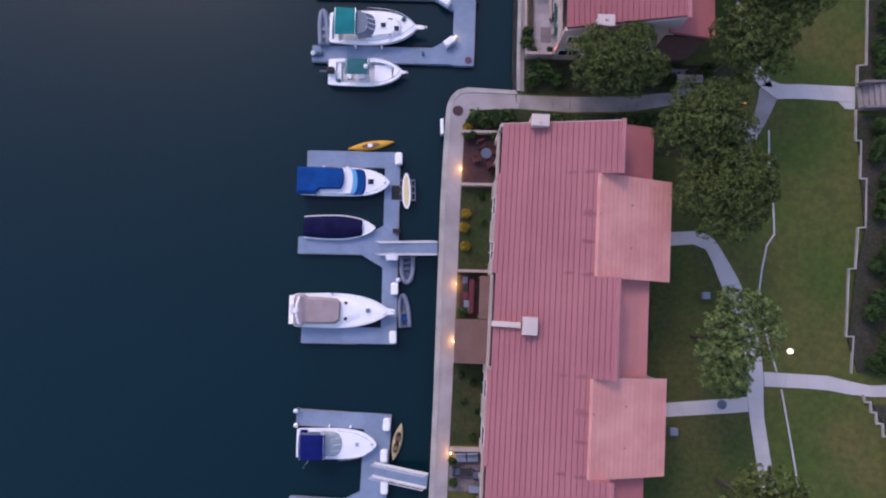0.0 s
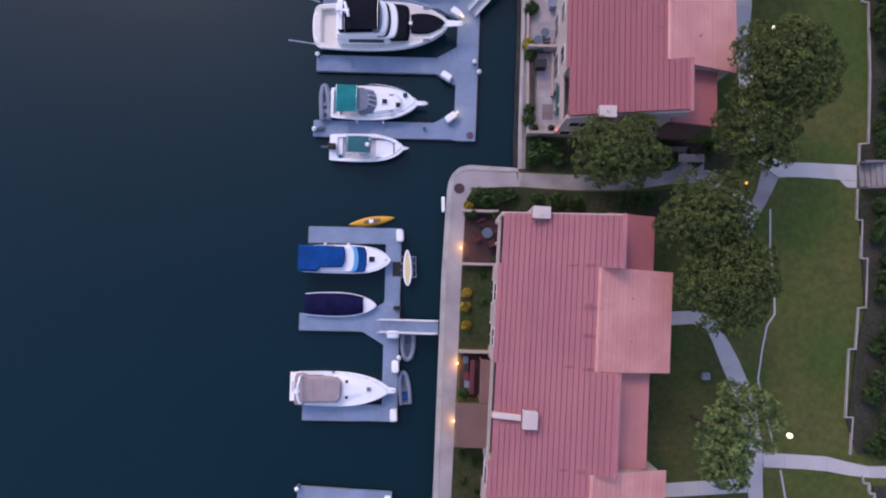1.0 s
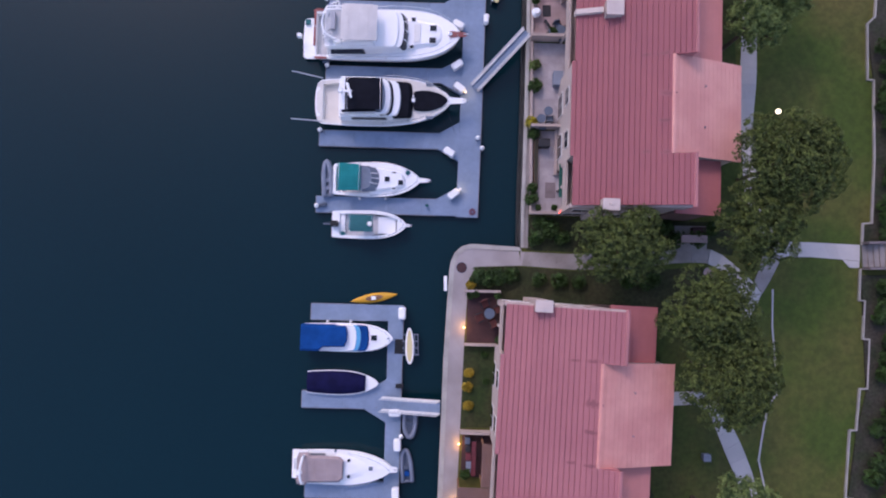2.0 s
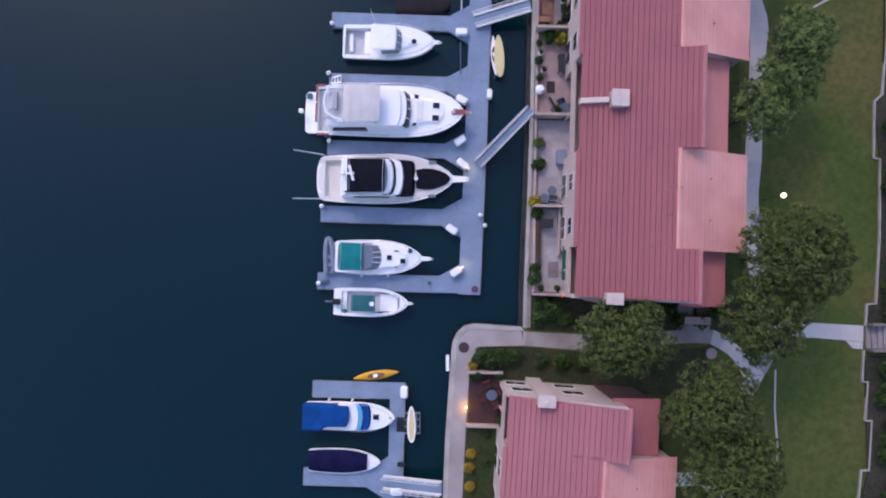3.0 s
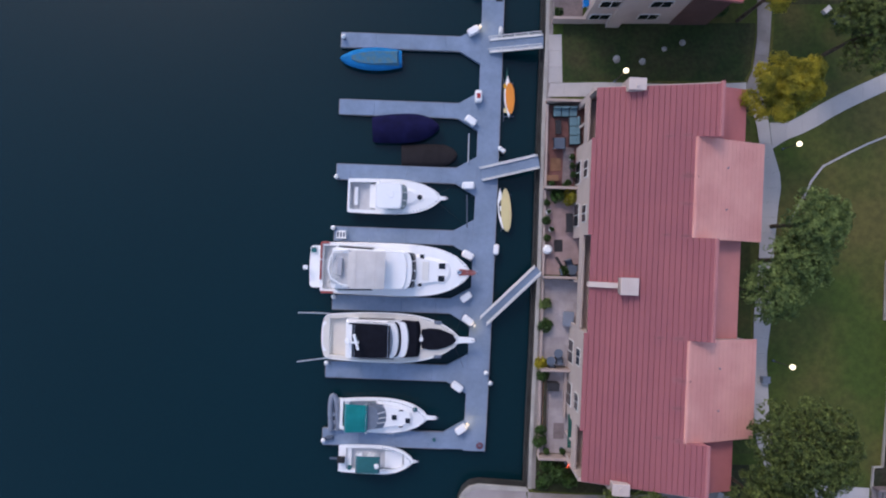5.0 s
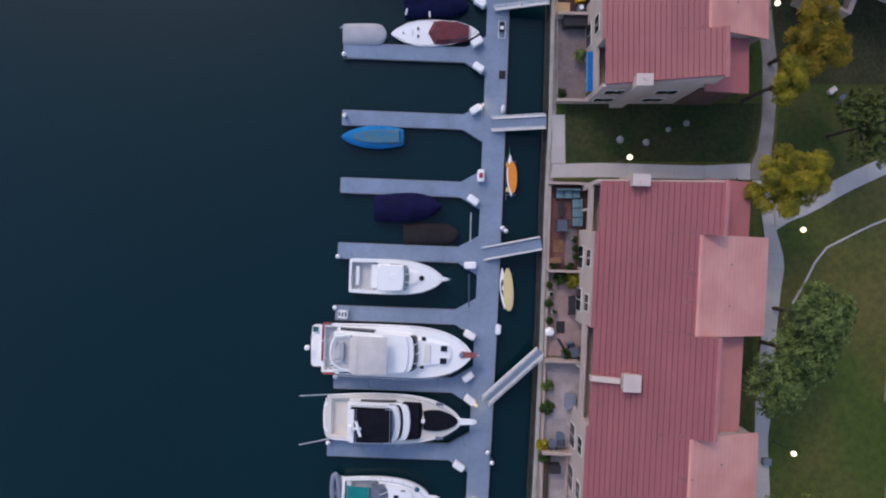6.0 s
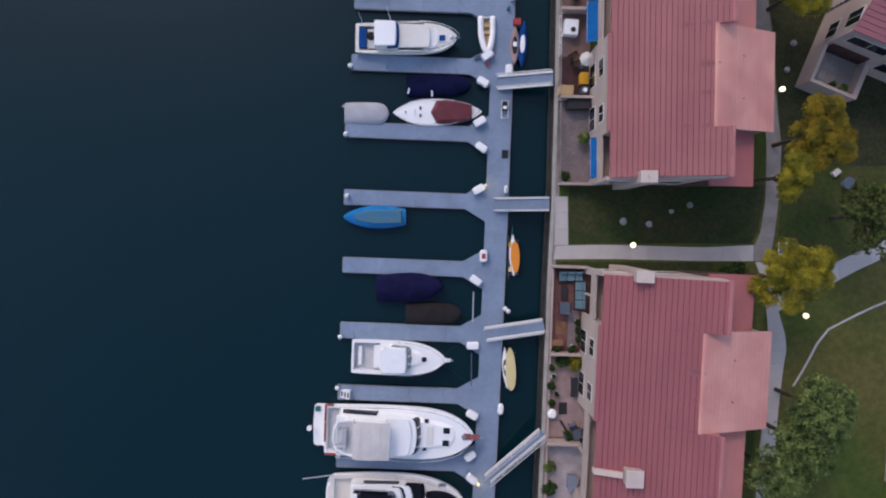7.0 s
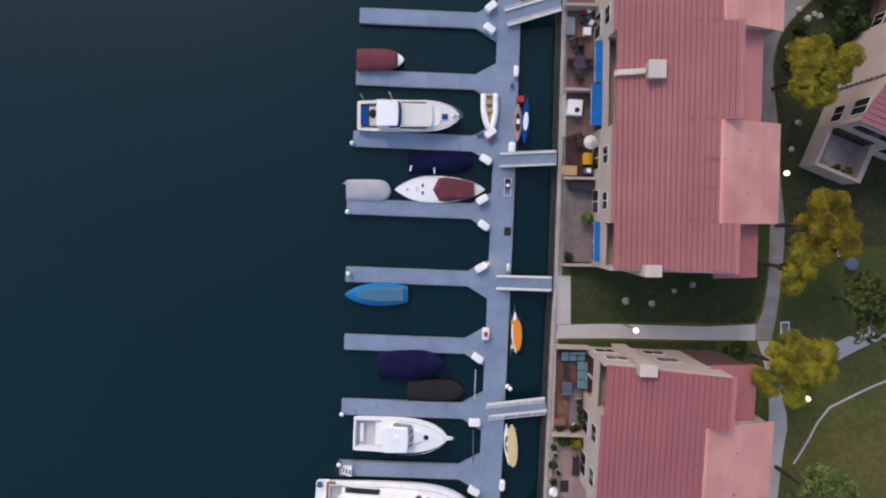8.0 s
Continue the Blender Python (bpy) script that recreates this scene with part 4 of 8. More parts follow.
def gangway(x0, y0, x1, y1, w=0.98, label="aluminium gangway ramp with white handrails"):
    """A ramp from the dock (x0, y0) up to the seawall (x1, y1)."""
    length = math.dist((x0, y0), (x1, y1))
    g = thing("gangway", label, "gangway", "gangways", m=pose(x0, y0, DECK + 0.07, 0, -math.degrees(math.atan2(1.25, length)), math.degrees(math.atan2(y1 - y0, x1 - x0))))
    part("deck", boxed(0, length, -w / 2, w / 2, 0.0, 0.06), DOCK, g)
    for i in range(1, int(length / 0.32)):
        part("tread", boxed(i * 0.32 - 0.02, i * 0.32 + 0.02, -w / 2 + 0.1, w / 2 - 0.1, 0.061, 0.072), DOCK, g)
    for s in (-1, 1):
        y = s * (w / 2)
        part("side_beam", boxed(0, length, y - 0.07, y + 0.07, -0.02, 0.2, 0.01), WHITEP, g)
        part("handrail", tubes([[(0.05, y, 0.1), (0.05, y, 0.98), (length - 0.05, y, 0.98), (length - 0.05, y, 0.1)]], 0.04), ALU, g)
        part("mid_rail", tubes([[(0.05, y, 0.55), (length - 0.05, y, 0.55)]], 0.025), WHITEP, g)
        for i in range(1, 4):
            part("post", tubes([[(length * i / 4, y, 0.15), (length * i / 4, y, 0.98)]], 0.03), WHITEP, g)


gangway(-5.25, 0.36, -0.40, 0.22)
gangway(-5.85, -16.95, -1.45, -17.6, 1.0)
gangway(2.6, 26.15, 6.95, 30.45, 0.72)
gangway(2.45, 38.05, 7.10, 38.95)
gangway(3.15, 48.5, 7.50, 48.5)
gangway(3.35, 58.22, 7.75, 58.3)
gangway(3.72, 69.3, 7.95, 70.2, 1.15)


# ---- boats ----
def half(s, beam, stern, p):
    """Half the beam at s, from the stern (0) to the bow (1)."""
    if s < 0.42:
        corner = 0.94 + 0.06 * math.sqrt(min(1.0, s / 0.03))
        return beam / 2 * corner * (stern + (1 - stern) * math.sin(math.pi / 2 * s / 0.42))
    return beam / 2 * max(0.010, 1 - ((s - 0.42) / 0.58) ** p) ** 0.70


def hull(boat, length, beam, low, high, cockpit=None, stern=0.9, p=2.4, color=None, deck=None, gun=0.22, sole=0.35, floor=None, double=False, rounded=0.0):
    """A lofted hull with transom, deck and, where given, an open cockpit with side decks."""
    n = 22
    ss = sorted(set([i / n for i in range(n + 1)] + [0.008, 0.02, 0.97, 0.985] + ([rounded * q for q in (0.12, 0.3, 0.6)] if rounded else []) + ([cockpit[0], cockpit[1]] if cockpit else [])))
    rows = []
    for s in ss:
        w = half(s, beam, stern, p)
        if double and s < 0.42:
            w = beam / 2 * max(0.015, 1 - ((0.42 - s) / 0.42) ** 2.2) ** 0.85
        if rounded and s < rounded:
            w *= 0.70 + 0.30 * math.sqrt(1 - (1 - s / rounded) ** 2)
        z = low + (high - low) * s ** 1.6
        x = s * length
        rows.append([(x - 0.25 * s * s * length * 0.1, 0.02 * w, -0.45), (x - 0.05 * length * s * s, 0.72 * w, 0.0), (x - 0.02 * length * s * s, 0.90 * w, 0.35 * z), (x, w, z), (x, w - 0.03, z + 0.022), (x, max(0.005, w - 0.08), z)])
    bm = bmesh.new()
    for side in (1, -1):
        vs = [[bm.verts.new((x, side * y, z)) for x, y, z in r] for r in rows]
        for a, b in zip(vs, vs[1:]):
            for j in range(5):
                bm.faces.new((a[j], b[j], b[j + 1], a[j + 1]))
        if side == 1:
            first = vs[0]
        else:
            bm.faces.new(first[:4] + list(reversed(vs[0][:4])))
    h = part("hull", bm, color or GEL, boat, smooth=False)
    for f in h.data.polygons:
        f.use_smooth = len(f.vertices) == 4
    bm = bmesh.new()
    for s, e in zip(ss, ss[1:]):
        ra, rb = rows[ss.index(s)], rows[ss.index(e)]
        (xa, ya, za), (xb, yb, zb) = ra[5], rb[5]
        ya, yb = ya + 0.01, yb + 0.01
        inside = cockpit and cockpit[0] - 1e-6 <= s and e <= cockpit[1] + 1e-6
        if not inside:
            bm.faces.new([bm.verts.new(v) for v in ((xa, -ya, za), (xb, -yb, zb), (xb, 0, zb + 0.05 * min(1, yb)), (xa, 0, za + 0.05 * min(1, ya)))])
            bm.faces.new([bm.verts.new(v) for v in ((xa, ya, za), (xa, 0, za + 0.05 * min(1, ya)), (xb, 0, zb + 0.05 * min(1, yb)), (xb, yb, zb))])
        else:
            for k in (1, -1):
                ia, ib = max(0.05, ya - gun), max(0.05, yb - gun)
                bm.faces.new([bm.verts.new(v) for v in ((xa, k * ya, za), (xb, k * yb, zb), (xb, k * ib, zb), (xa, k * ia, za))])
                bm.faces.new([bm.verts.new(v) for v in ((xa, k * ia, za), (xb, k * ib, zb), (xb, k * ib, sole), (xa, k * ia, sole))])
    part("deck", bm, deck or color or GEL, boat)
    if cockpit:
        w0, w1 = [max(0.05, half(c, beam, stern, p) - 0.08 - gun) for c in cockpit]
        x0, x1 = cockpit[0] * length, cockpit[1] * length
        zt = low + (high - low) * cockpit[1] ** 1.6
        mid = (x0 + x1) / 2, half((cockpit[0] + cockpit[1]) / 2, beam, stern, p) - 0.08 - gun
        pts = [(x0, -w0), (mid[0], -mid[1]), (x1, -w1), (x1, w1), (mid[0], mid[1]), (x0, w0)]
        part("cockpit_sole", prism(pts, sole - 0.05, sole), floor or GREYSOLE, boat, "non-skid cockpit floor")
        part("bulkhead", boxed(x1 - 0.02, x1 + 0.05, -w1, w1, sole, zt), color or GEL, boat)
        part("transom_wall", boxed(x0 - 0.04, x0 + 0.03, -w0, w0, sole, low), color or GEL, boat)
    return rows


def outline(x0, x1, w0, w1, nose, n=6, tail=0.12):
    """A deckhouse outline: half width w0 aft, w1 before a rounded front that reaches nose further."""
    pts = [(x0 + tail, -w0), (x1, -w1)]
    pts += [(x1 + nose * math.sin(math.pi * k / n), -w1 * math.cos(math.pi * k / n)) for k in range(1, n)]
    pts += [(x1, w1), (x0 + tail, w0), (x0, w0 - tail), (x0, -w0 + tail)]
    return pts


def house_part(boat, name, low, z0, high, z1, material, label="", parent=None):
    return part(name, block(bmesh.new(), low, z0, high, z1), material, parent or boat, label)


def hatch(boat, x, y, w, d, z, material=GLASS):
    f = part("hatch", boxed(x - w / 2, x + w / 2, y - d / 2, y + d / 2, z - 0.05, z + 0.05, 0.015), GEL, boat)
    part("pane", boxed(x - w / 2 + 0.05, x + w / 2 - 0.05, y - d / 2 + 0.05, y + d / 2 - 0.05, z + 0.05, z + 0.062), material, f)


def bow_rail(boat, length, beam, low, high, s0=0.5, h=0.62, stern=0.9, p=2.4, r=0.02):
    pts = []
    for k in range(9):
        s = s0 + (0.985 - s0) * k / 8
        pts.append((s * length, max(0.03, half(s, beam, stern, p) - 0.07), low + (high - low) * s ** 1.6))
    loop = [(x, y, z + h) for x, y, z in pts] + [(x, -y, z + h) for x, y, z in reversed(pts)]
    part("bow_rail", tubes([loop], r, 5), STEEL, boat, "stainless steel bow rail")
    for x, y, z in pts[::2]:
        for s in (1, -1):
            part("stanchion", tubes([[(x, s * y, z), (x, s * y, z + h)]], r * 0.9, 5), STEEL, boat)


def pulpit(boat, length, reach, w, z, material=GEL):
    bm = block(bmesh.new(), [(length * 0.95, -w), (length + reach * 0.8, -w * 0.7), (length + reach, -w * 0.35), (length + reach, w * 0.35), (length + reach * 0.8, w * 0.7), (length * 0.95, w)], z - 0.07, [(length * 0.95, -w), (length + reach * 0.8, -w * 0.7), (length + reach, -w * 0.35), (length + reach, w * 0.35), (length + reach * 0.8, w * 0.7), (length * 0.95, w)], z)
    part("bow_pulpit", bm, material, boat)
    part("anchor", tubes([[(length + reach - 0.3, 0, z + 0.04), (length + reach + 0.12, 0, z + 0.02)], [(length + reach + 0.1, -0.13, z - 0.05), (length + reach + 0.1, 0.13, z - 0.05)]], 0.03, 5), STEEL, boat)


def fenders(boat, length, beam, z, spots, stern=0.9, p=2.4):
    for s, side in spots:
        y = side * (half(s, beam, stern, p) + 0.11)
        part("fender", disc(s * length, y, z - 0.55, z - 0.05, 0.1, 0.09, seg=8), WHITEP, boat)


def outboard(boat, x, y, z):
    eng = part("outboard_motor", boxed(x - 0.5, x + 0.12, y - 0.24, y + 0.24, z, z + 0.45, 0.09), RUBBER, boat, "black outboard motor")
    part("leg", boxed(x - 0.28, x - 0.05, y - 0.06, y + 0.06, -0.5, z), RUBBER, eng)
    part("skeg", boxed(x - 1.15, x - 0.45, y - 0.07, y + 0.07, z - 0.15, z + 0.05, 0.03), SLATE, eng)


def lines_to(boat, ends):
    for a, b in ends:
        mid = ((a[0] + b[0]) / 2, (a[1] + b[1]) / 2, (a[2] + b[2]) / 2 - 0.15)
        part("mooring_line", tubes([[a, mid, b]], 0.011, 4), RUBBER, boat, "dark mooring rope")


def inflatable(parent_or_m, length, beam, r=0.2, color=None, floor=None, sharp=1.0, label="grey inflatable dinghy", group=""):
    d = thing("inflatable_dinghy", label, "dinghy", group, m=parent_or_m)
    w = beam / 2 - r
    body = 0.6 if sharp == 1.0 else 0.42
    pts = [(0.0, -w, 0.0)] + [(length * body * k / 4, -w, 0.0) for k in range(1, 5)]
    pts += [(length * body + (length * (1 - body) - r) * math.sin(math.pi / 2 * k / 5), -w * (math.cos(math.pi / 2 * k / 5) if sharp == 1.0 else 1 - (k / 5) ** sharp), 0.05 * k / 5) for k in range(1, 6)]
    pts += [(x, -y, z) for x, y, z in reversed(pts[:-1])]
    part("tube", tubes([[(x, y, z + 0.28) for x, y, z in pts]], r, 10), color or TUBE, d, smooth=True)
    fl = [(x, y * 0.98) for x, y, z in pts]
    part("floor", prism(fl, 0.12, 0.18), floor or GREYSOLE, d)
    part("thwart", boxed(length * 0.38, length * 0.48, -w, w, 0.33, 0.38, 0.01), floor or GREYSOLE, d)
    part("transom", boxed(0.08, 0.14, -w, w, 0.08, 0.5), color or TUBE, d)
    part("seat", boxed(length * 0.18, length * 0.28, -w, w, 0.33, 0.38, 0.01), floor or GREYSOLE, d)
    return d


def kayak(m, length, beam, color, label, seats=1, inside=None, group="kayaks"):
    k = thing("kayak", label, "kayak", group, m=m)
    n, bm = 16, bmesh.new()
    rings = []
    for i in range(n + 1):
        s = i / n
        w = beam / 2 * max(0.02, math.sin(math.pi * s)) ** 0.75
        z = 0.30 + 0.10 * (2 * s - 1) ** 2
        x = s * length
        rings.append([bm.verts.new(v) for v in ((x, 0, 0.02 + 0.12 * (2 * s - 1) ** 4), (x, -0.8 * w, 0.08 + 0.1 * (2 * s - 1) ** 4), (x, -w, 0.6 * z), (x, -0.7 * w, z), (x, 0, z + 0.03), (x, 0.7 * w, z), (x, w, 0.6 * z), (x, 0.8 * w, 0.08 + 0.1 * (2 * s - 1) ** 4))])
    for a, b in zip(rings, rings[1:]):
        for j in range(8):
            bm.faces.new((a[j], b[j], b[(j + 1) % 8], a[(j + 1) % 8]))
    bm.faces.new(rings[0]), bm.faces.new(rings[-1])
    part("shell", bm, color, k, smooth=True)
    for c in ([0.5] if seats == 1 else [0.36, 0.62]):
        bm = bmesh.new()
        ring = [(c * length + (0.78 if seats == 1 else 0.5) * math.cos(t), 0.22 * math.sin(t)) for t in [2 * math.pi * j / 14 for j in range(14)]]
        block(bm, ring, 0.30, [(c * length + (x - c * length) * 0.9, y * 0.86) for x, y in ring], 0.37)
        rim = part("cockpit", bm, inside or RUBBER, k, "dark cockpit opening")
        part("seat", boxed(c * length - 0.25, c * length + 0.12, -0.15, 0.15, 0.372, 0.42, 0.02), GEL if seats == 1 else TEAK, rim)
    return k


def board(m, length, beam, color, label, pad=None):
    b = thing("paddle_board", label, "paddleboard", "boards", m=m)
    pts = []
    for i in range(24):
        a = 2 * math.pi * i / 24
        pts.append((length / 2 + length / 2 * math.cos(a) , beam / 2 * math.sin(a) * (1 - 0.12 * math.cos(a))))
    part("deck", block(bmesh.new(), pts, 0.0, inset(pts, 0.03), 0.11), color, b)
    part("grip_pad", prism([(length / 2 + (x - length / 2) * 0.88, y * 0.62) for x, y in pts], 0.111, 0.118), pad or color, b)
    part("fin", boxed(0.15, 0.4, -0.01, 0.01, -0.2, 0.0), RUBBER, b)
    return b


def covered(m, length, beam, z, ridge, material, label, p=2.2, stern=0.85, double=False, bow=None, name="covered_boat", rim=0.03):
    """A small boat under a fitted, sagging cover."""
    boat = thing(name, label, "boat", m=m)
    rows = hull(boat, length, beam, z, z + 0.12, None, stern, p, GEL, double=double)
    n = len(rows)
    stop = n if bow is None else int(n * bow)
    bm, rings = bmesh.new(), []
    for i, r in enumerate(rows[:stop]):
        x, w = r[3][0], max(0.02, r[3][1] + rim)
        s = i / (n - 1)
        h = ridge * (0.35 + 0.65 * math.sin(math.pi * min(0.95, max(0.06, s)))) * (1 - 0.13 * abs(math.sin(i * 1.3)))
        zz = r[3][2]
        rings.append([bm.verts.new(v) for v in ((x, -w, zz - 0.22), (x, -w, zz + 0.05), (x, -w * 0.55, zz + 0.05 + h * 0.62), (x, 0, zz + 0.06 + h), (x, w * 0.55, zz + 0.05 + h * 0.62), (x, w, zz + 0.05), (x, w, zz - 0.22))])
    for a, b in zip(rings, rings[1:]):
        for j in range(6):
            bm.faces.new((a[j], b[j], b[j + 1], a[j + 1]))
    bm.faces.new(rings[0]), bm.faces.new(rings[-1])
    part("cover", bm, material, boat, smooth=True)
    return boat


def curved_top(boat, name, x0, x1, w0, w1, z, crown, material, label="", thick=0.04, bows=True, parent=None):
    """A canvas top, crowned across and along."""
    bm, rings = bmesh.new(), []
    for i in range(9):
        s = i / 8
        x, w = x0 + (x1 - x0) * s, w0 + (w1 - w0) * s
        edge = 0.10 * (2 * s - 1) ** 4
        rings.append([(x, w * t, z + crown * (1 - t * t) - edge - (0.012 * (i % 2) if material in (BLUE, BEIGE) else 0.0)) for t in (-1, -0.9, -0.5, 0, 0.5, 0.9, 1)])
    up = [[bm.verts.new(p) for p in r] for r in rings]
    dn = [[bm.verts.new((x, y, zz - thick)) for x, y, zz in r] for r in rings]
    for g in (up, dn):
        for a, b in zip(g, g[1:]):
            for j in range(6):
                bm.faces.new((a[j], b[j], b[j + 1], a[j + 1]))
    for j in range(6):
        bm.faces.new((up[0][j], up[0][j + 1], dn[0][j + 1], dn[0][j])), bm.faces.new((up[-1][j], up[-1][j + 1], dn[-1][j + 1], dn[-1][j]))
    for i in range(8):
        for j in (0, 6):
            bm.faces.new((up[i][j], up[i + 1][j], dn[i + 1][j], dn[i][j]))
    top = part(name, bm, material, parent or boat, label)
    if bows:
        for s in (0.05, 0.95):
            x, w = x0 + (x1 - x0) * s, w0 + (w1 - w0) * s
            part("bow_frame", tubes([[(x, -w, z - 1.0), (x, -w, z - 0.05), (x, 0, z + crown - 0.07), (x, w, z - 0.05), (x, w, z - 1.0)]], 0.022, 5), STEEL, top)
    return top


def boat_thing(label, x, y, turn=-2.0, category="motorboat"):
    return thing("motorboat", label, category, "moored boats", m=at(x, y, 0, turn))


# teal-topped express cruiser with a dinghy hung on its stern
b = boat_thing("white express cruiser with a teal cockpit top", -9.1, 18.62)
hull(b, 7.15, 2.85, 0.95, 1.25, (0.03, 0.42), 0.88, 2.5)
pulpit(b, 7.0, 0.85, 0.22, 1.27)
low, mid, high = outline(2.5, 4.0, 1.12, 0.95, 0.55), outline(2.5, 3.2, 1.02, 0.86, 0.5), outline(2.4, 2.9, 0.98, 0.82, 0.35)
house_part(b, "coachroof", outline(2.9, 5.2, 1.05, 0.75, 0.9), 1.05, outline(2.95, 5.0, 0.92, 0.62, 0.7), 1.45, GEL)
house_part(b, "windscreen", outline(2.35, 3.5, 1.1, 0.95, 0.5), 1.30, outline(2.3, 2.9, 0.98, 0.82, 0.35), 1.95, TINT, "tinted windscreen")
for y in (-0.45, 0.0, 0.45):
    part("windscreen_frame", tubes([[(4.02 - abs(y) * 0.2, y, 1.36), (3.26 - abs(y) * 0.2, y * 0.85, 1.97)]], 0.035, 5), GEL, b)
curved_top(b, "cockpit_top", 0.55, 2.35, 1.12, 1.05, 2.2, 0.12, TEAL, "teal canvas cockpit top")
part("seat", boxed(0.35, 0.75, -1.0, 1.0, 0.36, 0.8, 0.06), GEL, b)
part("swim_platform", boxed(-0.45, 0.02, -1.15, 1.15, 0.25, 0.33, 0.02), GEL, b)
for x, y in ((4.45, 0.0), (5.55, -0.25)):
    hatch(b, x, y, 0.5, 0.5, 1.47 if x < 5 else 1.42)
for x, y in ((5.0, 0.55), (5.0, -0.75)):
    hatch(b, x, y, 0.45, 0.2, 1.42)
part("fender", ball(6.1, 0.62, 1.3, 0.2, 0.7), DTEAL, b, "teal fender ball")
bow_rail(b, 7.0, 2.85, 0.95, 1.25, 0.45, p=2.5)
fenders(b, 7.15, 2.85, 0.95, ((0.3, -1), (0.6, -1)))
inflatable(at(-9.55, 17.2, 0.45, 92), 3.1, 1.05, 0.22, TUBE, TUBE, 1.8, label="grey inflatable dinghy hung across a cruiser's stern", group="dinghies")

# centre console
b = boat_thing("small white centre-console boat with a dark teal top", -9.25, 14.95)
hull(b, 6.1, 2.35, 0.75, 0.95, (0.10, 0.88), 0.92, 2.8, gun=0.2, sole=0.3)
pulpit(b, 5.95, 0.45, 0.16, 0.98)
curved_top(b, "t_top", 1.55, 3.5, 0.66, 0.66, 2.1, 0.04, DTEAL, "dark teal canvas top")
house_part(b, "console", outline(2.3, 2.9, 0.42, 0.38, 0.25), 0.3, outline(2.3, 2.8, 0.38, 0.34, 0.15), 1.25, GEL)
part("radar_dome", disc(3.25, -0.05, 2.18, 2.36, 0.2, 0.14), GEL, b)
for x0, x1, w in ((3.75, 5.2, 0.70), (1.45, 1.9, 0.45), (0.65, 1.05, 0.9)):
    part("bench", boxed(x0, x1, -w, w, 0.3, 0.62, 0.05), GEL, b)
outboard(b, 0.45, 0.0, 0.85)
part("bait_tank", disc(0.9, -0.75, 0.31, 0.8, 0.17), DTEAL, b)
bow_rail(b, 5.95, 2.35, 0.75, 0.95, 0.6, 0.35, p=2.8)
kayak(at(-7.77, 8.6, -0.02, 8), 3.85, 0.78, YELLOW, "yellow kayak floating beside a dock", 1, TEAK)

# blue-canopied cruiser
b = boat_thing("white cabin cruiser with a long bright blue canvas canopy", -11.55, 5.86)
hull(b, 7.25, 2.3, 0.95, 1.15, (0.03, 0.45), 0.93, 3.6)
can = [(0.02, -1.02), (1.45, -1.02), (1.75, -0.72), (3.45, -0.68), (3.68, -0.2), (3.70, 0.4), (3.58, 0.98), (1.8, 1.04), (0.02, 1.04)]
house_part(b, "canopy", can, 1.72, [(x * 0.97 + 0.05, y * 0.86) for x, y in can], 1.92, BLUE, "bright blue canvas canopy")
part("canopy_skirt", boxed(0.0, 1.4, -1.04, -0.98, 1.0, 1.74), BLUE, b)
part("canopy_skirt", boxed(0.0, 2.7, 0.98, 1.04, 1.0, 1.74), BLUE, b)
part("canopy_skirt", boxed(-0.04, 0.02, -1.0, 1.0, 1.0, 1.74), BLUE, b)
house_part(b, "cabin_side", outline(1.6, 3.4, 1.06, 1.02, 0.1), 1.0, outline(1.7, 3.4, 1.0, 0.98, 0.1), 1.45, GEL)
house_part(b, "windscreen", outline(4.2, 5.05, 1.05, 1.02, 0.32), 1.1, outline(4.2, 4.95, 1.0, 0.98, 0.3), 1.32, BLUE, "blue windscreen cover")
house_part(b, "stripe", outline(4.0, 4.42, 1.04, 1.02, 0.34), 1.2, outline(4.0, 4.38, 1.0, 0.98, 0.32), 1.40, SKYBLUE, "light blue band over the cabin")
house_part(b, "hardtop", outline(3.3, 4.12, 1.04, 1.02, 0.30), 1.2, outline(3.3, 4.08, 1.0, 0.97, 0.28), 1.50, GEL)
hatch(b, 5.75, 0.03, 0.56, 0.52, 1.16)
bow_rail(b, 7.15, 2.3, 0.95, 1.15, 0.55, p=3.6, r=0.012)
part("cleat", boxed(6.8, 6.95, -0.06, 0.06, 1.15, 1.22, 0.02), STEEL, b)
fenders(b, 7.5, 2.3, 0.95, ((0.25, 1), (0.5, 1)), 0.93, 3.6)

# navy-covered runabout
covered(at(-11.25, 2.2, 0, -2), 5.75, 2.0, 0.75, 0.45, NAVY, "white runabout under a fitted navy blue cover", 2.3, 0.88, bow=0.8, rim=-0.08)

# white cruiser with beige top
b = boat_thing("white express cruiser with a beige cockpit canvas", -12.0, -4.42)
hull(b, 7.6, 2.75, 1.0, 1.3, (0.02, 0.30), 0.94, 2.1)
pulpit(b, 7.4, 0.62, 0.30, 1.32)
part("swim_platform", boxed(-0.55, 0.05, -1.15, 1.15, 0.25, 0.34, 0.06), GEL, b)
part("platform_mat", boxed(-0.42, -0.02, -0.42, 0.42, 0.341, 0.36), GREYSOLE, b)
house_part(b, "coachroof", outline(3.0, 5.4, 1.15, 0.75, 1.1), 1.12, outline(3.05, 4.4, 0.7, 0.4, 0.5), 1.29, GEL)
cov = [(0.15, -1.2), (0.8, -1.26), (0.95, -1.08), (3.45, -1.0), (3.75, -0.72), (3.78, 0.72), (3.45, 1.0), (1.25, 1.06), (0.95, 1.28), (0.25, 1.25), (0.1, 0.9), (0.1, -0.9)]
house_part(b, "cockpit_cover", cov, 1.55, [(x * 0.95 + 0.1, y * 0.82) for x, y in cov], 1.75, BEIGE, "beige canvas cockpit cover")
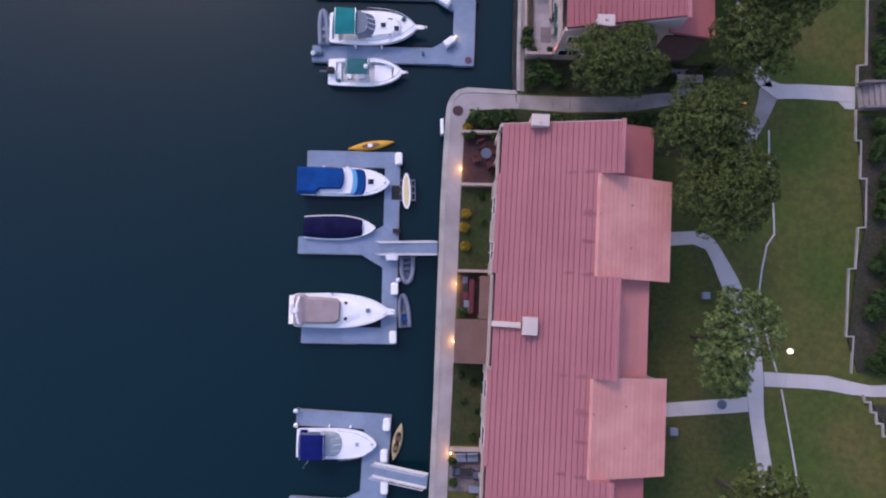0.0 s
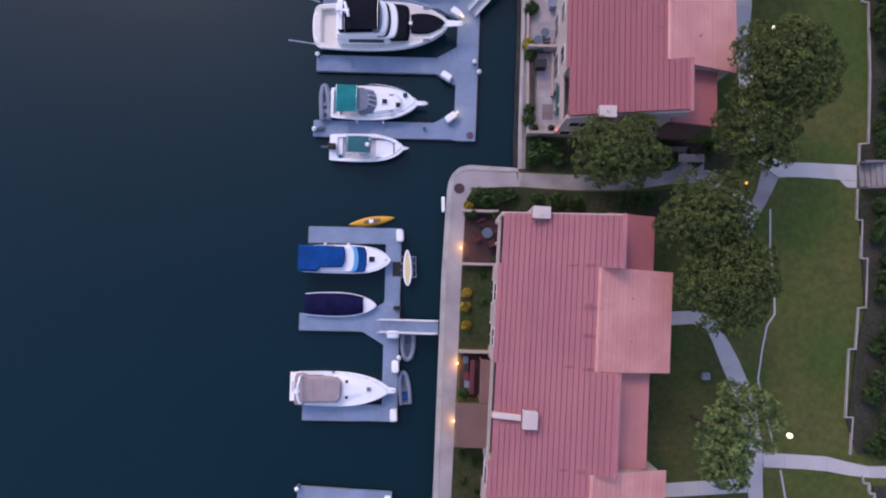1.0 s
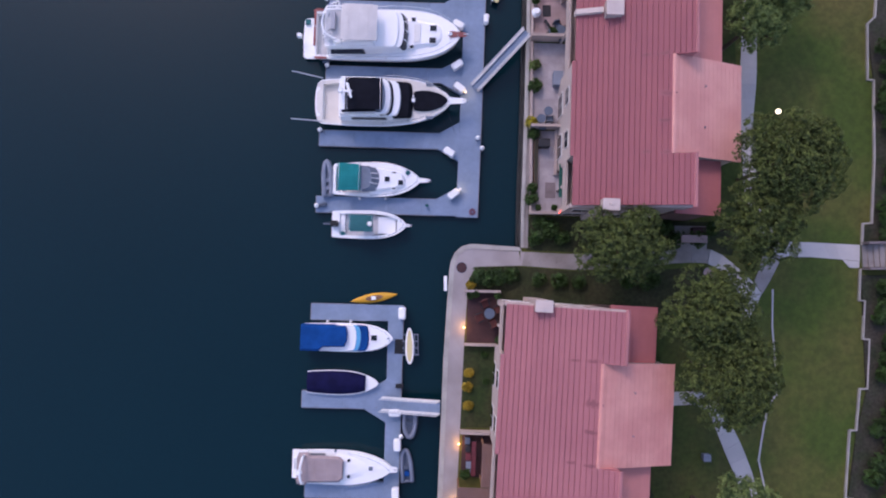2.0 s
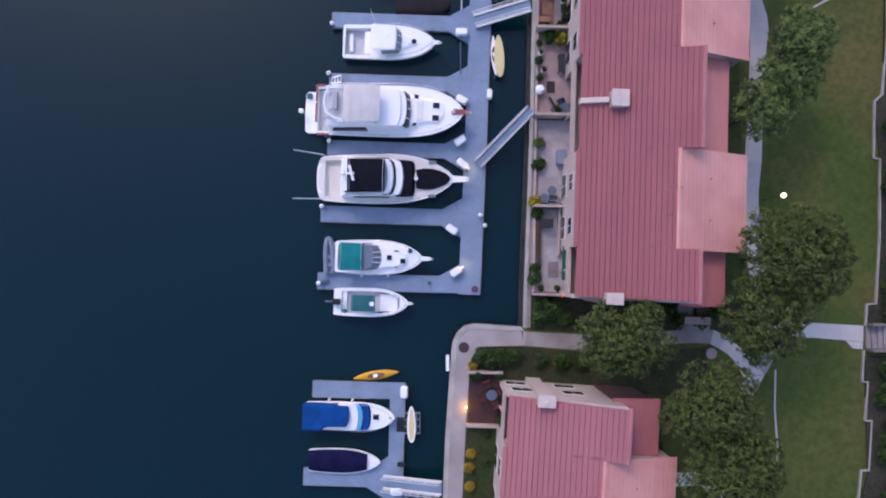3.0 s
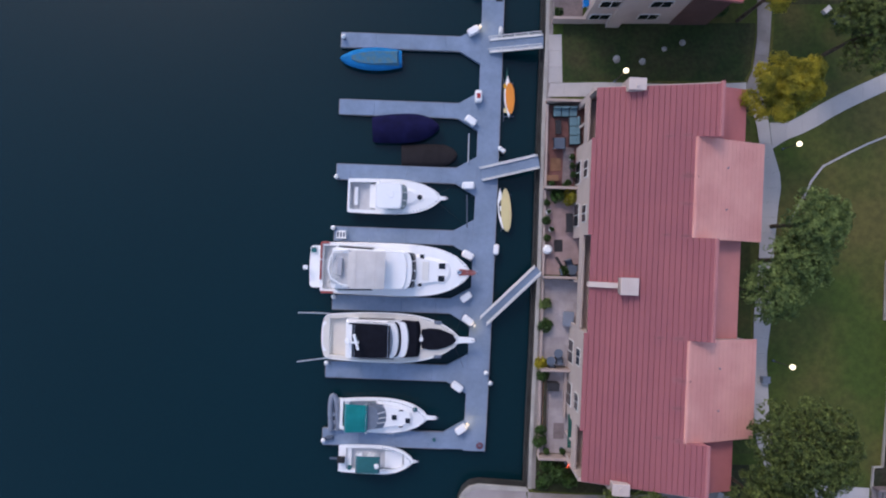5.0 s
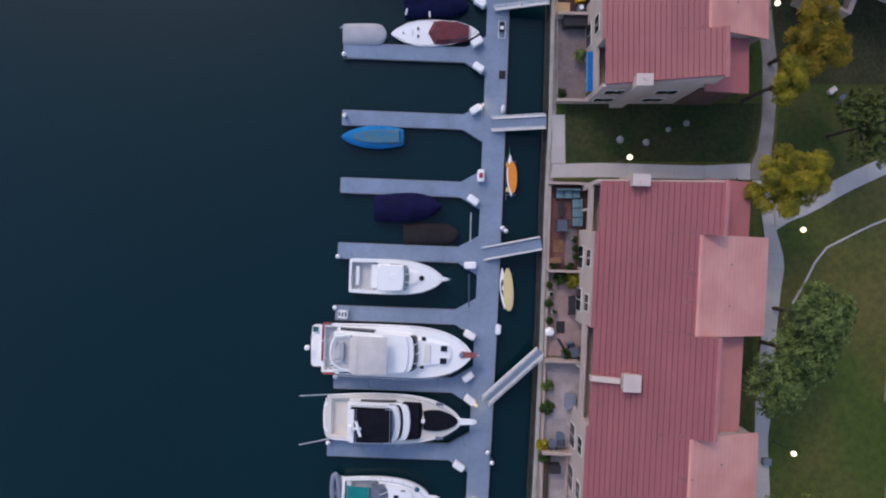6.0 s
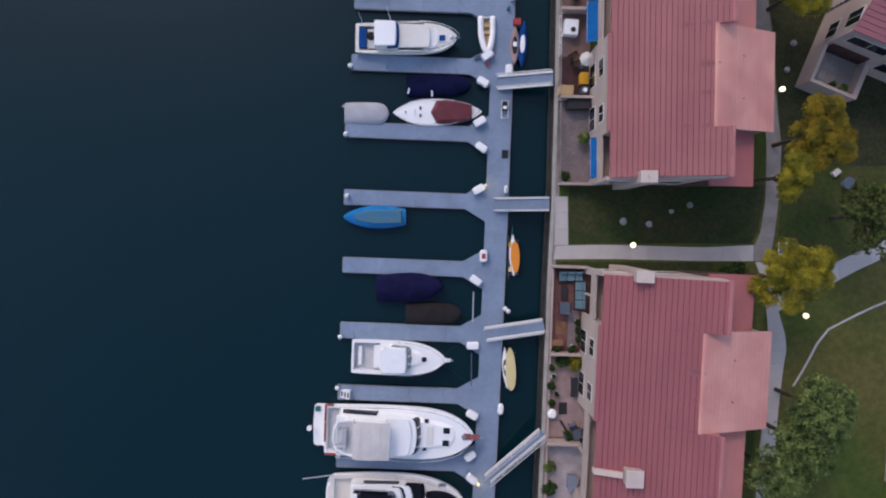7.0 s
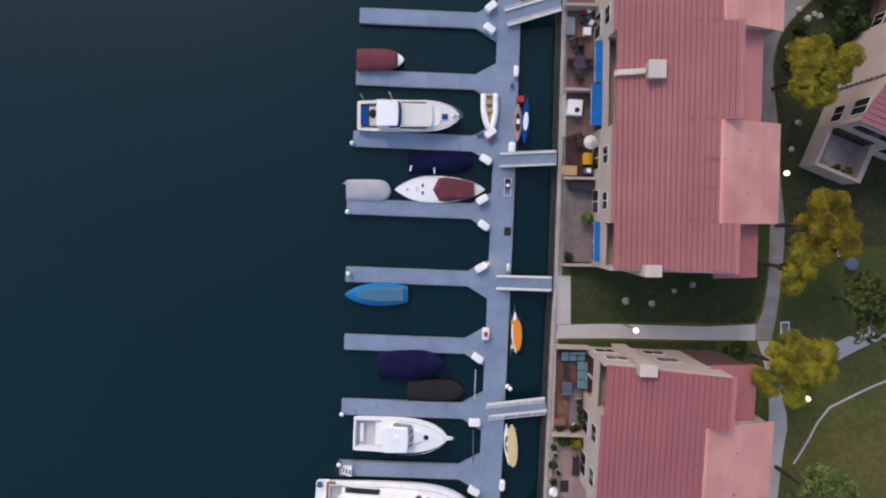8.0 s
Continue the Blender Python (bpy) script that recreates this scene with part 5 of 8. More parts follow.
for x in (1.6, 2.5):
    part("cover_bow", tubes([[(x, -0.95, 1.62), (x, -0.6, 1.765), (x, 0.6, 1.765), (x, 0.95, 1.62)]], 0.02, 5), BEIGE, b)
part("radar_arch", tubes([[(0.75, -1.2, 1.0), (0.65, -0.95, 2.2), (0.55, -0.4, 2.45), (0.55, 0.4, 2.45), (0.65, 1.0, 2.2), (0.75, 1.2, 1.0)]], 0.10, 8), GEL, b, "white radar arch")
part("radar_dome", disc(0.5, 0.0, 2.5, 2.72, 0.24, 0.18), GEL, b)
hatch(b, 5.9, 0.05, 0.42, 0.42, 1.27, TINT)
for y in (0.62, -0.62):
    part("porthole", disc(4.15, y, 1.2, 1.33, 0.12), GLASS, b)
bow_rail(b, 7.5, 2.75, 1.0, 1.3, 0.55, p=2.1, r=0.014)
part("spotlight", disc(3.05, 1.34, 1.05, 1.3, 0.09), STEEL, b)
inflatable(at(-3.0, -0.3, -0.02, -92), 2.3, 1.3, 0.19, TUBE, SLATE, 1.8, label="grey inflatable dinghy tied beside a dock", group="dinghies")
d = inflatable(at(-3.25, -6.0, -0.02, 94), 2.75, 1.1, 0.17, TUBE, SLATE, 1.8, label="blue-grey inflatable dinghy with blue gear aboard", group="dinghies")
part("fuel_tank", boxed(0.5, 0.9, -0.2, 0.2, 0.19, 0.45, 0.05), BLUE, d, "blue fuel tank")

# small cruiser at the southern slip
b = boat_thing("white cuddy cruiser with a navy blue bimini top", -11.8, -14.75)
hull(b, 6.25, 2.35, 0.9, 1.1, (0.03, 0.42), 0.95, 3.1)
curved_top(b, "bimini_top", 0.45, 2.45, 0.92, 0.92, 2.3, 0.1, NAVYTOP, "navy blue bimini top")
part("top_boot", boxed(0.45, 1.0, 0.95, 1.18, 1.5, 1.75, 0.06), NAVYTOP, b, "rolled navy canvas")
house_part(b, "windscreen", outline(1.9, 2.95, 0.98, 0.92, 0.65), 1.05, outline(1.9, 2.5, 0.9, 0.82, 0.45), 1.55, PALETINT, "pale tinted windscreen")
part("dash", boxed(2.1, 2.35, -0.7, 0.7, 1.555, 1.62, 0.03), GREYSOLE, b)
part("windscreen_frame", tubes([[(3.57, 0.0, 1.1), (2.95, 0.0, 1.58)], [(3.4, 0.5, 1.1), (2.8, 0.42, 1.58)], [(3.4, -0.5, 1.1), (2.8, -0.42, 1.58)]], 0.025, 5), GEL, b)
hatch(b, 4.75, 0.0, 0.36, 0.4, 1.09, PALETINT)
part("cleat", boxed(5.8, 5.95, -0.05, 0.05, 1.1, 1.17, 0.02), STEEL, b)
bow_rail(b, 6.15, 2.35, 0.9, 1.1, 0.55, p=3.1, r=0.014)
part("boat_hook", tubes([[(1.1, -1.1, 1.2), (0.6, -1.9, 1.1)]], 0.025, 5), STEEL, b)
fenders(b, 6.25, 2.35, 0.9, ((0.4, 1), (0.66, 1)), 0.95, 3.1)
kayak(at(-4.35, -16.4, 0.02, 76), 2.95, 0.80, OLDYELLOW, "pale yellow kayak with two seats beside a dock", 2)
board(at(-2.98, 3.5, 0.75, 90), 2.95, 0.72, GEL, "white paddle board with a pale yellow deck pad on a rack", PALEY)
rack = thing("board_rack", "grey plastic board rack fixed beside the dock", "rack", m=at(-2.9, 4.2, 0, 0))
part("beam", boxed(0.28, 0.36, 0.0, 1.7, 0.3, 0.6), TUBE, rack)
part("beam", boxed(0.56, 0.62, 0.0, 1.7, 0.3, 0.6), TUBE, rack)
for y in (0.0, 0.55, 1.1, 1.62):
    part("rung", boxed(-0.65, 0.62, y, y + 0.08, 0.61, 0.74), TUBE, rack)

# sport yacht with black tops
b = boat_thing("white sport-fishing yacht with black canvas tops", -10.40, 24.95, -1.2, "yacht")
hull(b, 11.05, 4.05, 1.25, 1.9, (0.045, 0.185), 0.88, 2.6, deck=DECKCREAM, gun=0.30, sole=0.75, floor=DECKCREAM, rounded=0.05)
arc = [(0.04 - 0.16 * math.cos(math.pi * k / 10 - math.pi / 2), 1.20 * math.sin(math.pi * k / 10 - math.pi / 2)) for k in range(11)]
part("rounded_transom", prism([(0.30, -1.18)] + arc + [(0.30, 1.18)], 0.2, 1.27), GEL, b)
pulpit(b, 10.85, 1.35, 0.30, 1.95)
house_part(b, "deckhouse", outline(1.95, 6.3, 1.6, 1.5, 0.3), 1.4, outline(2.0, 6.2, 1.52, 1.45, 0.3), 2.35, GEL)
house_part(b, "windscreen", outline(6.3, 7.72, 1.48, 1.42, 0.18), 1.75, outline(6.2, 7.45, 1.45, 1.38, 0.16), 2.22, BLACK, "black canvas windscreen cover")
house_part(b, "house_front", outline(5.2, 6.55, 1.44, 1.40, 0.42), 2.22, outline(5.2, 6.5, 1.42, 1.37, 0.40), 2.42, GEL)
house_part(b, "brow_line", outline(5.2, 6.0, 1.43, 1.38, 0.40), 2.42, outline(5.2, 5.97, 1.42, 1.36, 0.38), 2.52, BLACK)
house_part(b, "flybridge", outline(2.1, 5.82, 1.46, 1.38, 0.44), 2.36, outline(2.15, 5.74, 1.43, 1.35, 0.42), 2.95, GEL)
house_part(b, "bridge_floor", outline(2.3, 5.2, 1.32, 1.24, 0.30), 2.951, outline(2.3, 5.2, 1.32, 1.24, 0.30), 2.97, BLACK)
house_part(b, "bridge_screen", outline(5.0, 5.42, 1.33, 1.28, 0.34), 2.95, outline(5.0, 5.32, 1.30, 1.25, 0.32), 3.30, TINT)
curved_top(b, "bridge_top", 2.70, 5.58, 1.25, 1.24, 3.62, 0.06, BLACK, "black canvas bridge top")
part("top_beam", boxed(2.34, 2.68, -1.28, 1.28, 3.45, 3.60, 0.04), GEL, b, "white beam across the bridge")
part("bridge_ladder", tubes([[(1.95, 1.25, 1.4), (2.55, 1.0, 3.4)], [(1.95, 0.85, 1.4), (2.55, 0.7, 3.4)]], 0.035, 6), GEL, b, "white ladder to the bridge")
cov = [(8.12, 0.0), (7.92, 0.34), (7.98, 0.76), (8.6, 0.86), (9.3, 0.84), (9.9, 0.68), (10.4, 0.44), (10.74, 0.15)]
cov = cov + [(x, -y) for x, y in reversed(cov[1:])]
house_part(b, "foredeck_cover", cov, 1.74, [(9.2 + (x - 9.2) * 0.96, y * 0.90) for x, y in cov], 1.99, BLACK, "black canvas cover on the foredeck")
part("foredeck_vent", boxed(7.80, 8.08, -0.16, 0.16, 1.9, 2.0, 0.05), GEL, b)
part("foredeck_vent", boxed(7.86, 8.0, 0.22, 0.40, 1.9, 2.0, 0.04), GEL, b)
for y in (1.34, -1.38):
    part("deck_vent", boxed(8.95, 9.55, y - 0.13, y + 0.13, 1.76, 1.85, 0.04), TINT, b)
part("radar_bar", block(bmesh.new(), [(2.80, 0.62), (3.04, 0.62), (3.38, -0.58), (3.16, -0.58)], 4.25, [(2.83, 0.58), (3.01, 0.58), (3.35, -0.54), (3.19, -0.54)], 4.37), GEL, b, "white radar bar")
part("radar_arm", boxed(2.40, 3.3, -0.10, 0.10, 4.08, 4.19, 0.03), GEL, b)
part("radar_dome", disc(2.42, 0.05, 4.05, 4.28, 0.24, 0.17), GEL, b)
part("mast_post", tubes([[(2.42, 0.0, 2.9), (2.42, 0, 4.1)], [(3.0, 0.0, 3.6), (3.0, 0, 4.25)]], 0.06, 6), GEL, b)
for s in (1, -1):
    part("outrigger", tubes([[(0.5, s * 1.78 + 0.1, 1.5), (-1.7, s * 1.92 + 0.1, 2.7)]], 0.05, 6), ALU, b, "slim aluminium outrigger pole")
    part("side_window", boxed(3.0, 5.8, s * 1.58 - 0.02, s * 1.58 + 0.02, 1.75, 2.2), GLASS, b)
    part("bridge_rail", tubes([[(2.3, s * 1.45, 3.1), (5.0, s * 1.43, 3.15)]], 0.025, 5), STEEL, b)
bow_rail(b, 10.95, 4.05, 1.25, 1.9, 0.5, 0.65, 0.86, 2.6, r=0.014)
lines_to(b, [((10.6, 0.5, 1.95), (11.4, 2.2, 0.5)), ((10.6, -0.5, 1.95), (11.4, -2.4, 0.5)), ((0.5, -1.7, 1.3), (0.6, -2.6, 0.5))])

# big motor yacht
b = boat_thing("large white motor yacht with a pale bridge top", -10.55, 30.53, -2.2, "yacht")
hull(b, 12.0, 4.2, 1.45, 2.1, (0.015, 0.14), 0.95, 3.6, gun=0.2, sole=0.9)
pulpit(b, 11.7, 0.75, 0.26, 2.15, REDTEAK)
part("swim_platform", prism([(0.05, -1.72), (-0.85, -1.72), (-1.05, -1.55), (-1.12, 0.0), (-1.05, 1.55), (-0.85, 1.72), (0.05, 1.72)], 0.3, 0.4), GEL, b)
part("platform_step", boxed(-0.22, 0.03, -1.6, 1.6, 0.4, 0.85, 0.06), GEL, b)
for y0, y1 in ((0.65, 2.0), (-1.0, 0.55)):
    part("transom_board", boxed(-0.03, 0.13, y0, y1, 1.45, 1.56), REDTEAK, b, "varnished red teak board at the stern")
for y in (1.98, -2.0):
    part("teak_corner", boxed(0.1, 0.7 if y > 0 else 1.1, y - 0.09, y + 0.09, 1.46, 1.54, 0.02), REDTEAK, b, "varnished teak corner rail")
house_part(b, "deckhouse", outline(1.2, 7.4, 1.8, 1.5, 0.5), 1.55, outline(1.3, 7.0, 1.62, 1.4, 0.4), 2.7, GEL)
house_part(b, "windscreen", outline(6.9, 7.5, 1.45, 1.38, 0.28), 2.0, outline(6.85, 7.3, 1.42, 1.34, 0.26), 2.6, GLASS, "black front windows")
for y in (-0.75, 0.0, 0.75):
    part("mullion", tubes([[(7.80 - abs(y) * 0.15, y * 1.05, 2.0), (7.58 - abs(y) * 0.15, y, 2.62)]], 0.05, 6), GEL, b)
house_part(b, "boat_deck", outline(1.1, 6.70, 1.60, 1.46, 0.36), 2.71, outline(1.15, 6.62, 1.55, 1.42, 0.34), 2.88, GEL)
house_part(b, "bridge_coaming", outline(1.9, 5.0, 1.5, 1.36, 0.5), 2.88, outline(2.0, 4.7, 1.42, 1.25, 0.4), 3.3, GEL)
part("bridge_sole", boxed(1.3, 2.9, -1.2, 1.2, 3.301, 3.32), GREYSOLE, b)
top = curved_top(b, "bridge_top", 2.60, 5.40, 1.47, 1.42, 3.98, 0.12, PALE, "pale beige canvas bridge top", bows=False)
for x in (3.2, 3.95, 4.7):
    part("seam", tubes([[(x, 1.44 * q, 3.985 + 0.12 * (1 - q * q)) for q in (-0.98, -0.5, 0.0, 0.5, 0.98)]], 0.014, 5), PALE, top)
part("top_frame", tubes([[(2.6, s * 1.4, 3.1), (2.6, s * 1.4, 3.9), (5.1, s * 1.38, 3.9), (5.1, s * 1.38, 2.9)] for s in (1, -1)], 0.035, 6), STEEL, b)
arc = [(2.6, -1.35, 3.5), (1.9, -1.15, 3.6), (1.25, -0.75, 3.65), (1.05, 0.0, 3.7), (1.15, 0.8, 3.65), (1.4, 1.35, 3.6), (2.6, 1.45, 3.5)]
part("stern_rail", tubes([arc], 0.07, 8), GEL, b, "white curved rail at the bridge")
part("stern_rail", tubes([[(x - 0.12 if x < 2 else x, y * 0.96, z - 0.5) for x, y, z in arc]], 0.05, 8), GEL, b)
part("bridge_ladder", tubes([[(1.0, -0.75, 2.9), (1.75, -0.35, 3.5)], [(1.0, -1.1, 2.9), (1.8, -0.75, 3.5)], [(1.3, 0.2, 3.0), (1.6, 0.9, 3.5)]], 0.04, 6), STEEL, b)
part("bridge_seat", boxed(1.75, 2.1, -0.5, 0.9, 3.42, 3.75, 0.05), GREYTARP, b)
part("aft_deck_mat", boxed(0.2, 1.2, -1.4, 1.4, 0.91, 0.93), GREYSOLE, b)
house_part(b, "trunk_cabin", outline(7.4, 10.1, 1.35, 1.0, 0.9), 1.8, outline(7.5, 9.7, 1.05, 0.72, 0.6), 2.12, GEL)
for x, y in ((9.75, 0.44), (9.72, -0.56)):
    hatch(b, x, y, 0.62, 0.56, 2.12)
for x, y in ((8.14, 1.12), (8.04, -1.06)):
    hatch(b, x, y, 0.42, 0.46, 2.05)
part("sun_pad", boxed(8.2, 8.7, -0.75, 0.75, 2.121, 2.2, 0.03), CREAMGEL, b)
part("windlass", boxed(10.95, 11.3, -0.15, 0.15, 2.08, 2.25, 0.04), STEEL, b)
part("tender_motor", boxed(-1.45, -1.1, -0.25, 0.1, 0.9, 1.35, 0.08), GEL, b)
for s in (1, -1):
    part("side_window", block(bmesh.new(), [(1.5, s * 1.81), (4.3, s * 1.73), (4.3, s * 1.55), (1.5, s * 1.66)], 1.85, [(1.6, s * 1.74), (4.2, s * 1.67), (4.2, s * 1.5), (1.6, s * 1.6)], 2.45), GLASS, b)
    part("side_rail", tubes([[(1.2, s * 2.0, 2.2), (6.0, s * 2.08, 2.25)]], 0.025, 5), STEEL, b)
part("stern_locker", boxed(-0.95, -0.55, 1.15, 1.55, 0.40, 0.66, 0.04), DTEAL, b, "teal box on the swim platform")
bow_rail(b, 11.9, 4.3, 1.45, 2.1, 0.5, 0.7, 0.95, 3.6, r=0.016)
st = thing("boarding_steps", "white plastic boarding steps on the dock", "steps", m=at(-9.0, 33.15, DECK, 88))
for i in range(3):
    part("tread", boxed(-0.32, 0.32, -0.42 + 0.28 * i, -0.15 + 0.28 * i, 0.0, 0.22 * (3 - i), 0.02), GEL, st)
    part("tread_pad", boxed(-0.2, 0.2, -0.36 + 0.28 * i, -0.21 + 0.28 * i, 0.22 * (3 - i), 0.22 * (3 - i) + 0.01), SLATE, st)

# white express with hardtop
b = boat_thing("white express fishing boat with a white hardtop", -8.42, 36.32, -2.2)
hull(b, 7.6, 2.85, 1.0, 1.35, (0.02, 0.30), 0.97, 2.7, gun=0.22)
pulpit(b, 7.4, 0.6, 0.20, 1.38)
part("cockpit_locker", boxed(1.75, 2.25, -0.95, 0.95, 0.35, 0.85, 0.05), GEL, b)
part("stern_bench", boxed(0.5, 0.8, -0.75, 0.75, 0.35, 0.75, 0.05), GEL, b)
house_part(b, "coachroof", outline(3.0, 5.4, 1.12, 0.75, 0.9), 1.1, outline(3.05, 4.9, 0.9, 0.5, 0.6), 1.42, GEL)
house_part(b, "windscreen", outline(3.2, 4.55, 1.10, 0.98, 0.38), 1.3, outline(3.2, 4.32, 1.04, 0.94, 0.24), 2.0, GREENTINT, "green tinted windscreen")
house_part(b, "hardtop", outline(2.38, 4.36, 1.08, 1.02, 0.14, tail=0.18), 2.12, outline(2.46, 4.30, 1.0, 0.94, 0.12, tail=0.22), 2.27, GEL, "white hardtop")
part("radar_dome", disc(3.6, 0.1, 2.27, 2.31, 0.3, 0.24), GEL, b)
part("aerial", tubes([[(2.8, 1.0, 2.25), (2.65, 1.1, 4.6)]], 0.015, 4), GEL, b)
part("porthole", disc(5.85, 0.0, 1.30, 1.40, 0.22), GLASS, b, "round dark deck hatch")
part("porthole_rim", tubes([[(5.85 + 0.24 * math.cos(a), 0.24 * math.sin(a), 1.39) for a in [2 * math.pi * k / 14 for k in range(15)]]], 0.03, 5), GEL, b)
bow_rail(b, 7.5, 2.85, 1.0, 1.35, 0.5, p=2.7, r=0.014)
part("mullion", tubes([[(4.92, 0.35, 1.32), (4.55, 0.3, 2.0)], [(4.92, -0.35, 1.32), (4.55, -0.3, 2.0)], [(4.74, 0.80, 1.32), (4.42, 0.76, 2.0)], [(4.74, -0.80, 1.32), (4.42, -0.76, 2.0)]], 0.035, 5), GEL, b)

lines_to(b, [((7.2, 0.25, 1.4), (9.0, 1.5, 0.5)), ((7.2, -0.25, 1.4), (9.3, -1.8, 0.5)), ((0.2, 1.25, 1.0), (0.0, 1.95, 0.5))])

# two low covered boats
covered(at(-6.45, 41.72, -0.1, 2), 5.45, 2.3, 0.7, 0.55, NAVY, "boat under a dark navy cover beside a dock", 2.7, 0.86)
covered(at(-4.1, 39.62, -0.15, 0), 4.55, 1.75, 0.5, 0.22, BROWN, "low skiff under a dark brown cover", 4.5, 0.97)
b = covered(at(-3.98, 58.05, -0.15, 0.5), 5.2, 1.75, 0.5, 0.3, DARKNAVY, "boat under a dark navy cover beside a dock", 3.6, 0.9)
for x, y, turn in ((0.18, -0.5, -0.5), (2.05, -0.72, 0.1)):
    part("fender", tubes([[(x - 0.1 * turn, y + 0.25, 0.80), (x + 0.1 * turn, y - 0.2, 0.74)]], 0.07, 8), GEL, b, "white fender lying on the cover")
b = covered(at(-4.05, 47.5, 0, 180), 5.0, 1.78, 0.55, 0.3, TARP, "open boat wrapped in a bright blue tarpaulin", 2.0, 0.70)
part("cover_top", block(bmesh.new(), [(0.2, -0.62), (2.4, -0.66), (3.6, -0.46), (4.25, -0.2), (4.25, 0.2), (3.6, 0.46), (2.4, 0.66), (0.2, 0.62)], 0.62, [(0.35, -0.45), (2.4, -0.5), (3.5, -0.34), (4.05, -0.14), (4.05, 0.14), (3.5, 0.34), (2.4, 0.5), (0.35, 0.45)], 0.94), TARPTOP, b, "faded grey-green tarpaulin panel")

# brown-topped classic launch
b = boat_thing("white double-ended launch with a maroon cockpit cover", -5.05, 55.9, 0.0)
hull(b, 7.1, 2.15, 0.45, 0.7, None, 0.8, 2.1, GEL, double=True)
hatch(b, 2.2, 0.32, 0.26, 0.36, 0.53)
hatch(b, 2.2, -0.28, 0.26, 0.36, 0.53)
hatch(b, 1.75, 0.02, 0.2, 0.5, 0.53, GREYSOLE)
hatch(b, 1.0, 0.0, 0.22, 0.26, 0.5)
cov = [(3.0, 0.0), (3.5, 0.92), (4.2, 0.98), (5.6, 0.82), (6.25, 0.62), (6.25, -0.62), (5.6, -0.82), (4.2, -0.98), (3.5, -0.92)]
house_part(b, "cockpit_cover", cov, 0.58, [(3.3 + (x - 3.0) * 0.92, y * 0.7) for x, y in cov], 0.98, MAROON, "maroon canvas cockpit cover")
part("toe_rail", tubes([[(x * 7.1, s * y, 0.6) for x, y in ((0.05, 0.3), (0.2, 0.85), (0.42, 1.04), (0.65, 0.53), (0.85, 0.6), (0.98, 0.1))] for s in (1, -1)], 0.018, 5), OLDPAVE, b)
bow_rail(b, 7.0, 2.15, 0.45, 0.7, 0.7, 0.4, 0.8, 2.1)
b = covered(at(-8.95, 55.85, 0, -1.0), 3.55, 1.68, 0.4, 0.26, GREYTARP, "small boat under a pale grey cover", 6.0, 0.93)
part("cover_tail", block(bmesh.new(), [(0.12, 0.35), (-0.32, 0.52), (-0.12, 0.66), (0.3, 0.80)], 0.30, [(0.12, 0.40), (-0.22, 0.54), (-0.10, 0.62), (0.3, 0.74)], 0.52), GREYTARP, b)
part("hull_band", boxed(2.0, 3.1, -0.90, -0.82, 0.2, 0.42, 0.02), BLUE, b, "blue band on the topside")

# trawler
b = boat_thing("cream and white trawler yacht with a blue sun cover", -7.95, 61.62, -0.8, "yacht")
hull(b, 8.05, 2.45, 1.1, 1.5, (0.03, 0.20), 0.93, 3.8, CREAMGEL, gun=0.16)
part("aft_cover", boxed(0.28, 0.85, -0.75, 0.75, 1.0, 1.12, 0.04), BLUE, b, "blue canvas seat cover")
house_part(b, "deckhouse", outline(1.6, 5.75, 1.0, 0.92, 0.2), 1.2, outline(1.65, 5.7, 0.95, 0.86, 0.18), 1.85, CREAMGEL)
house_part(b, "house_step", outline(5.4, 6.35, 0.88, 0.8, 0.2), 1.2, outline(5.4, 6.3, 0.82, 0.72, 0.18), 1.5, GEL)
part("roof_liner", boxed(3.6, 5.6, -0.8, 0.8, 1.851, 1.87), CREAMGEL, b, "cream canvas on the cabin roof")
house_part(b, "wheelhouse", outline(1.7, 3.1, 1.0, 0.95, 0.2), 1.86, outline(1.7, 3.0, 0.98, 0.92, 0.18), 2.4, GEL)
house_part(b, "wheelhouse_glass", outline(2.5, 3.35, 1.04, 0.98, 0.15), 1.87, outline(2.5, 3.25, 1.0, 0.95, 0.12), 2.3, BLUE, "blue window cover")
house_part(b, "wheelhouse_roof", outline(1.6, 3.2, 0.98, 0.94, 0.12), 2.41, outline(1.65, 3.15, 0.94, 0.9, 0.1), 2.5, GEL)
part("life_raft", disc(1.2, 0.2, 0.95, 1.2, 0.33, 0.26), BROWN, b, "dark round cover on the aft deck")
part("aft_deck_box", boxed(0.9, 1.5, -0.75, 0.75, 0.36, 0.95, 0.04), GREYSOLE, b)
hatch(b, 6.85, -0.05, 0.58, 0.55, 1.5, BLUE)
part("anchor_winch", boxed(7.45, 7.75, -0.14, 0.14, 1.48, 1.62, 0.04), STEEL, b)
part("bow_roller", boxed(7.85, 8.25, -0.08, 0.08, 1.48, 1.56, 0.02), SLATE, b)
part("mast", tubes([[(2.9, 0.9, 2.5), (2.75, 1.15, 4.6)]], 0.025, 5), GEL, b)
part("mast", tubes([[(0.6, 1.05, 1.2), (0.5, 1.25, 3.2)]], 0.02, 5), GEL, b)
bow_rail(b, 8.25, 2.5, 1.1, 1.55, 0.62, 0.6, 0.93, 3.0, r=0.02)
part("side_rail", tubes([[(1.5, s * 1.15, 1.7), (5.6, s * 1.12, 1.75)] for s in (1, -1)], 0.02, 5), STEEL, b)
for s in (1, -1):
    part("side_window", boxed(3.4, 5.4, s * 0.98 - 0.03, s * 0.98 + 0.03, 1.4, 1.72), GLASS, b)
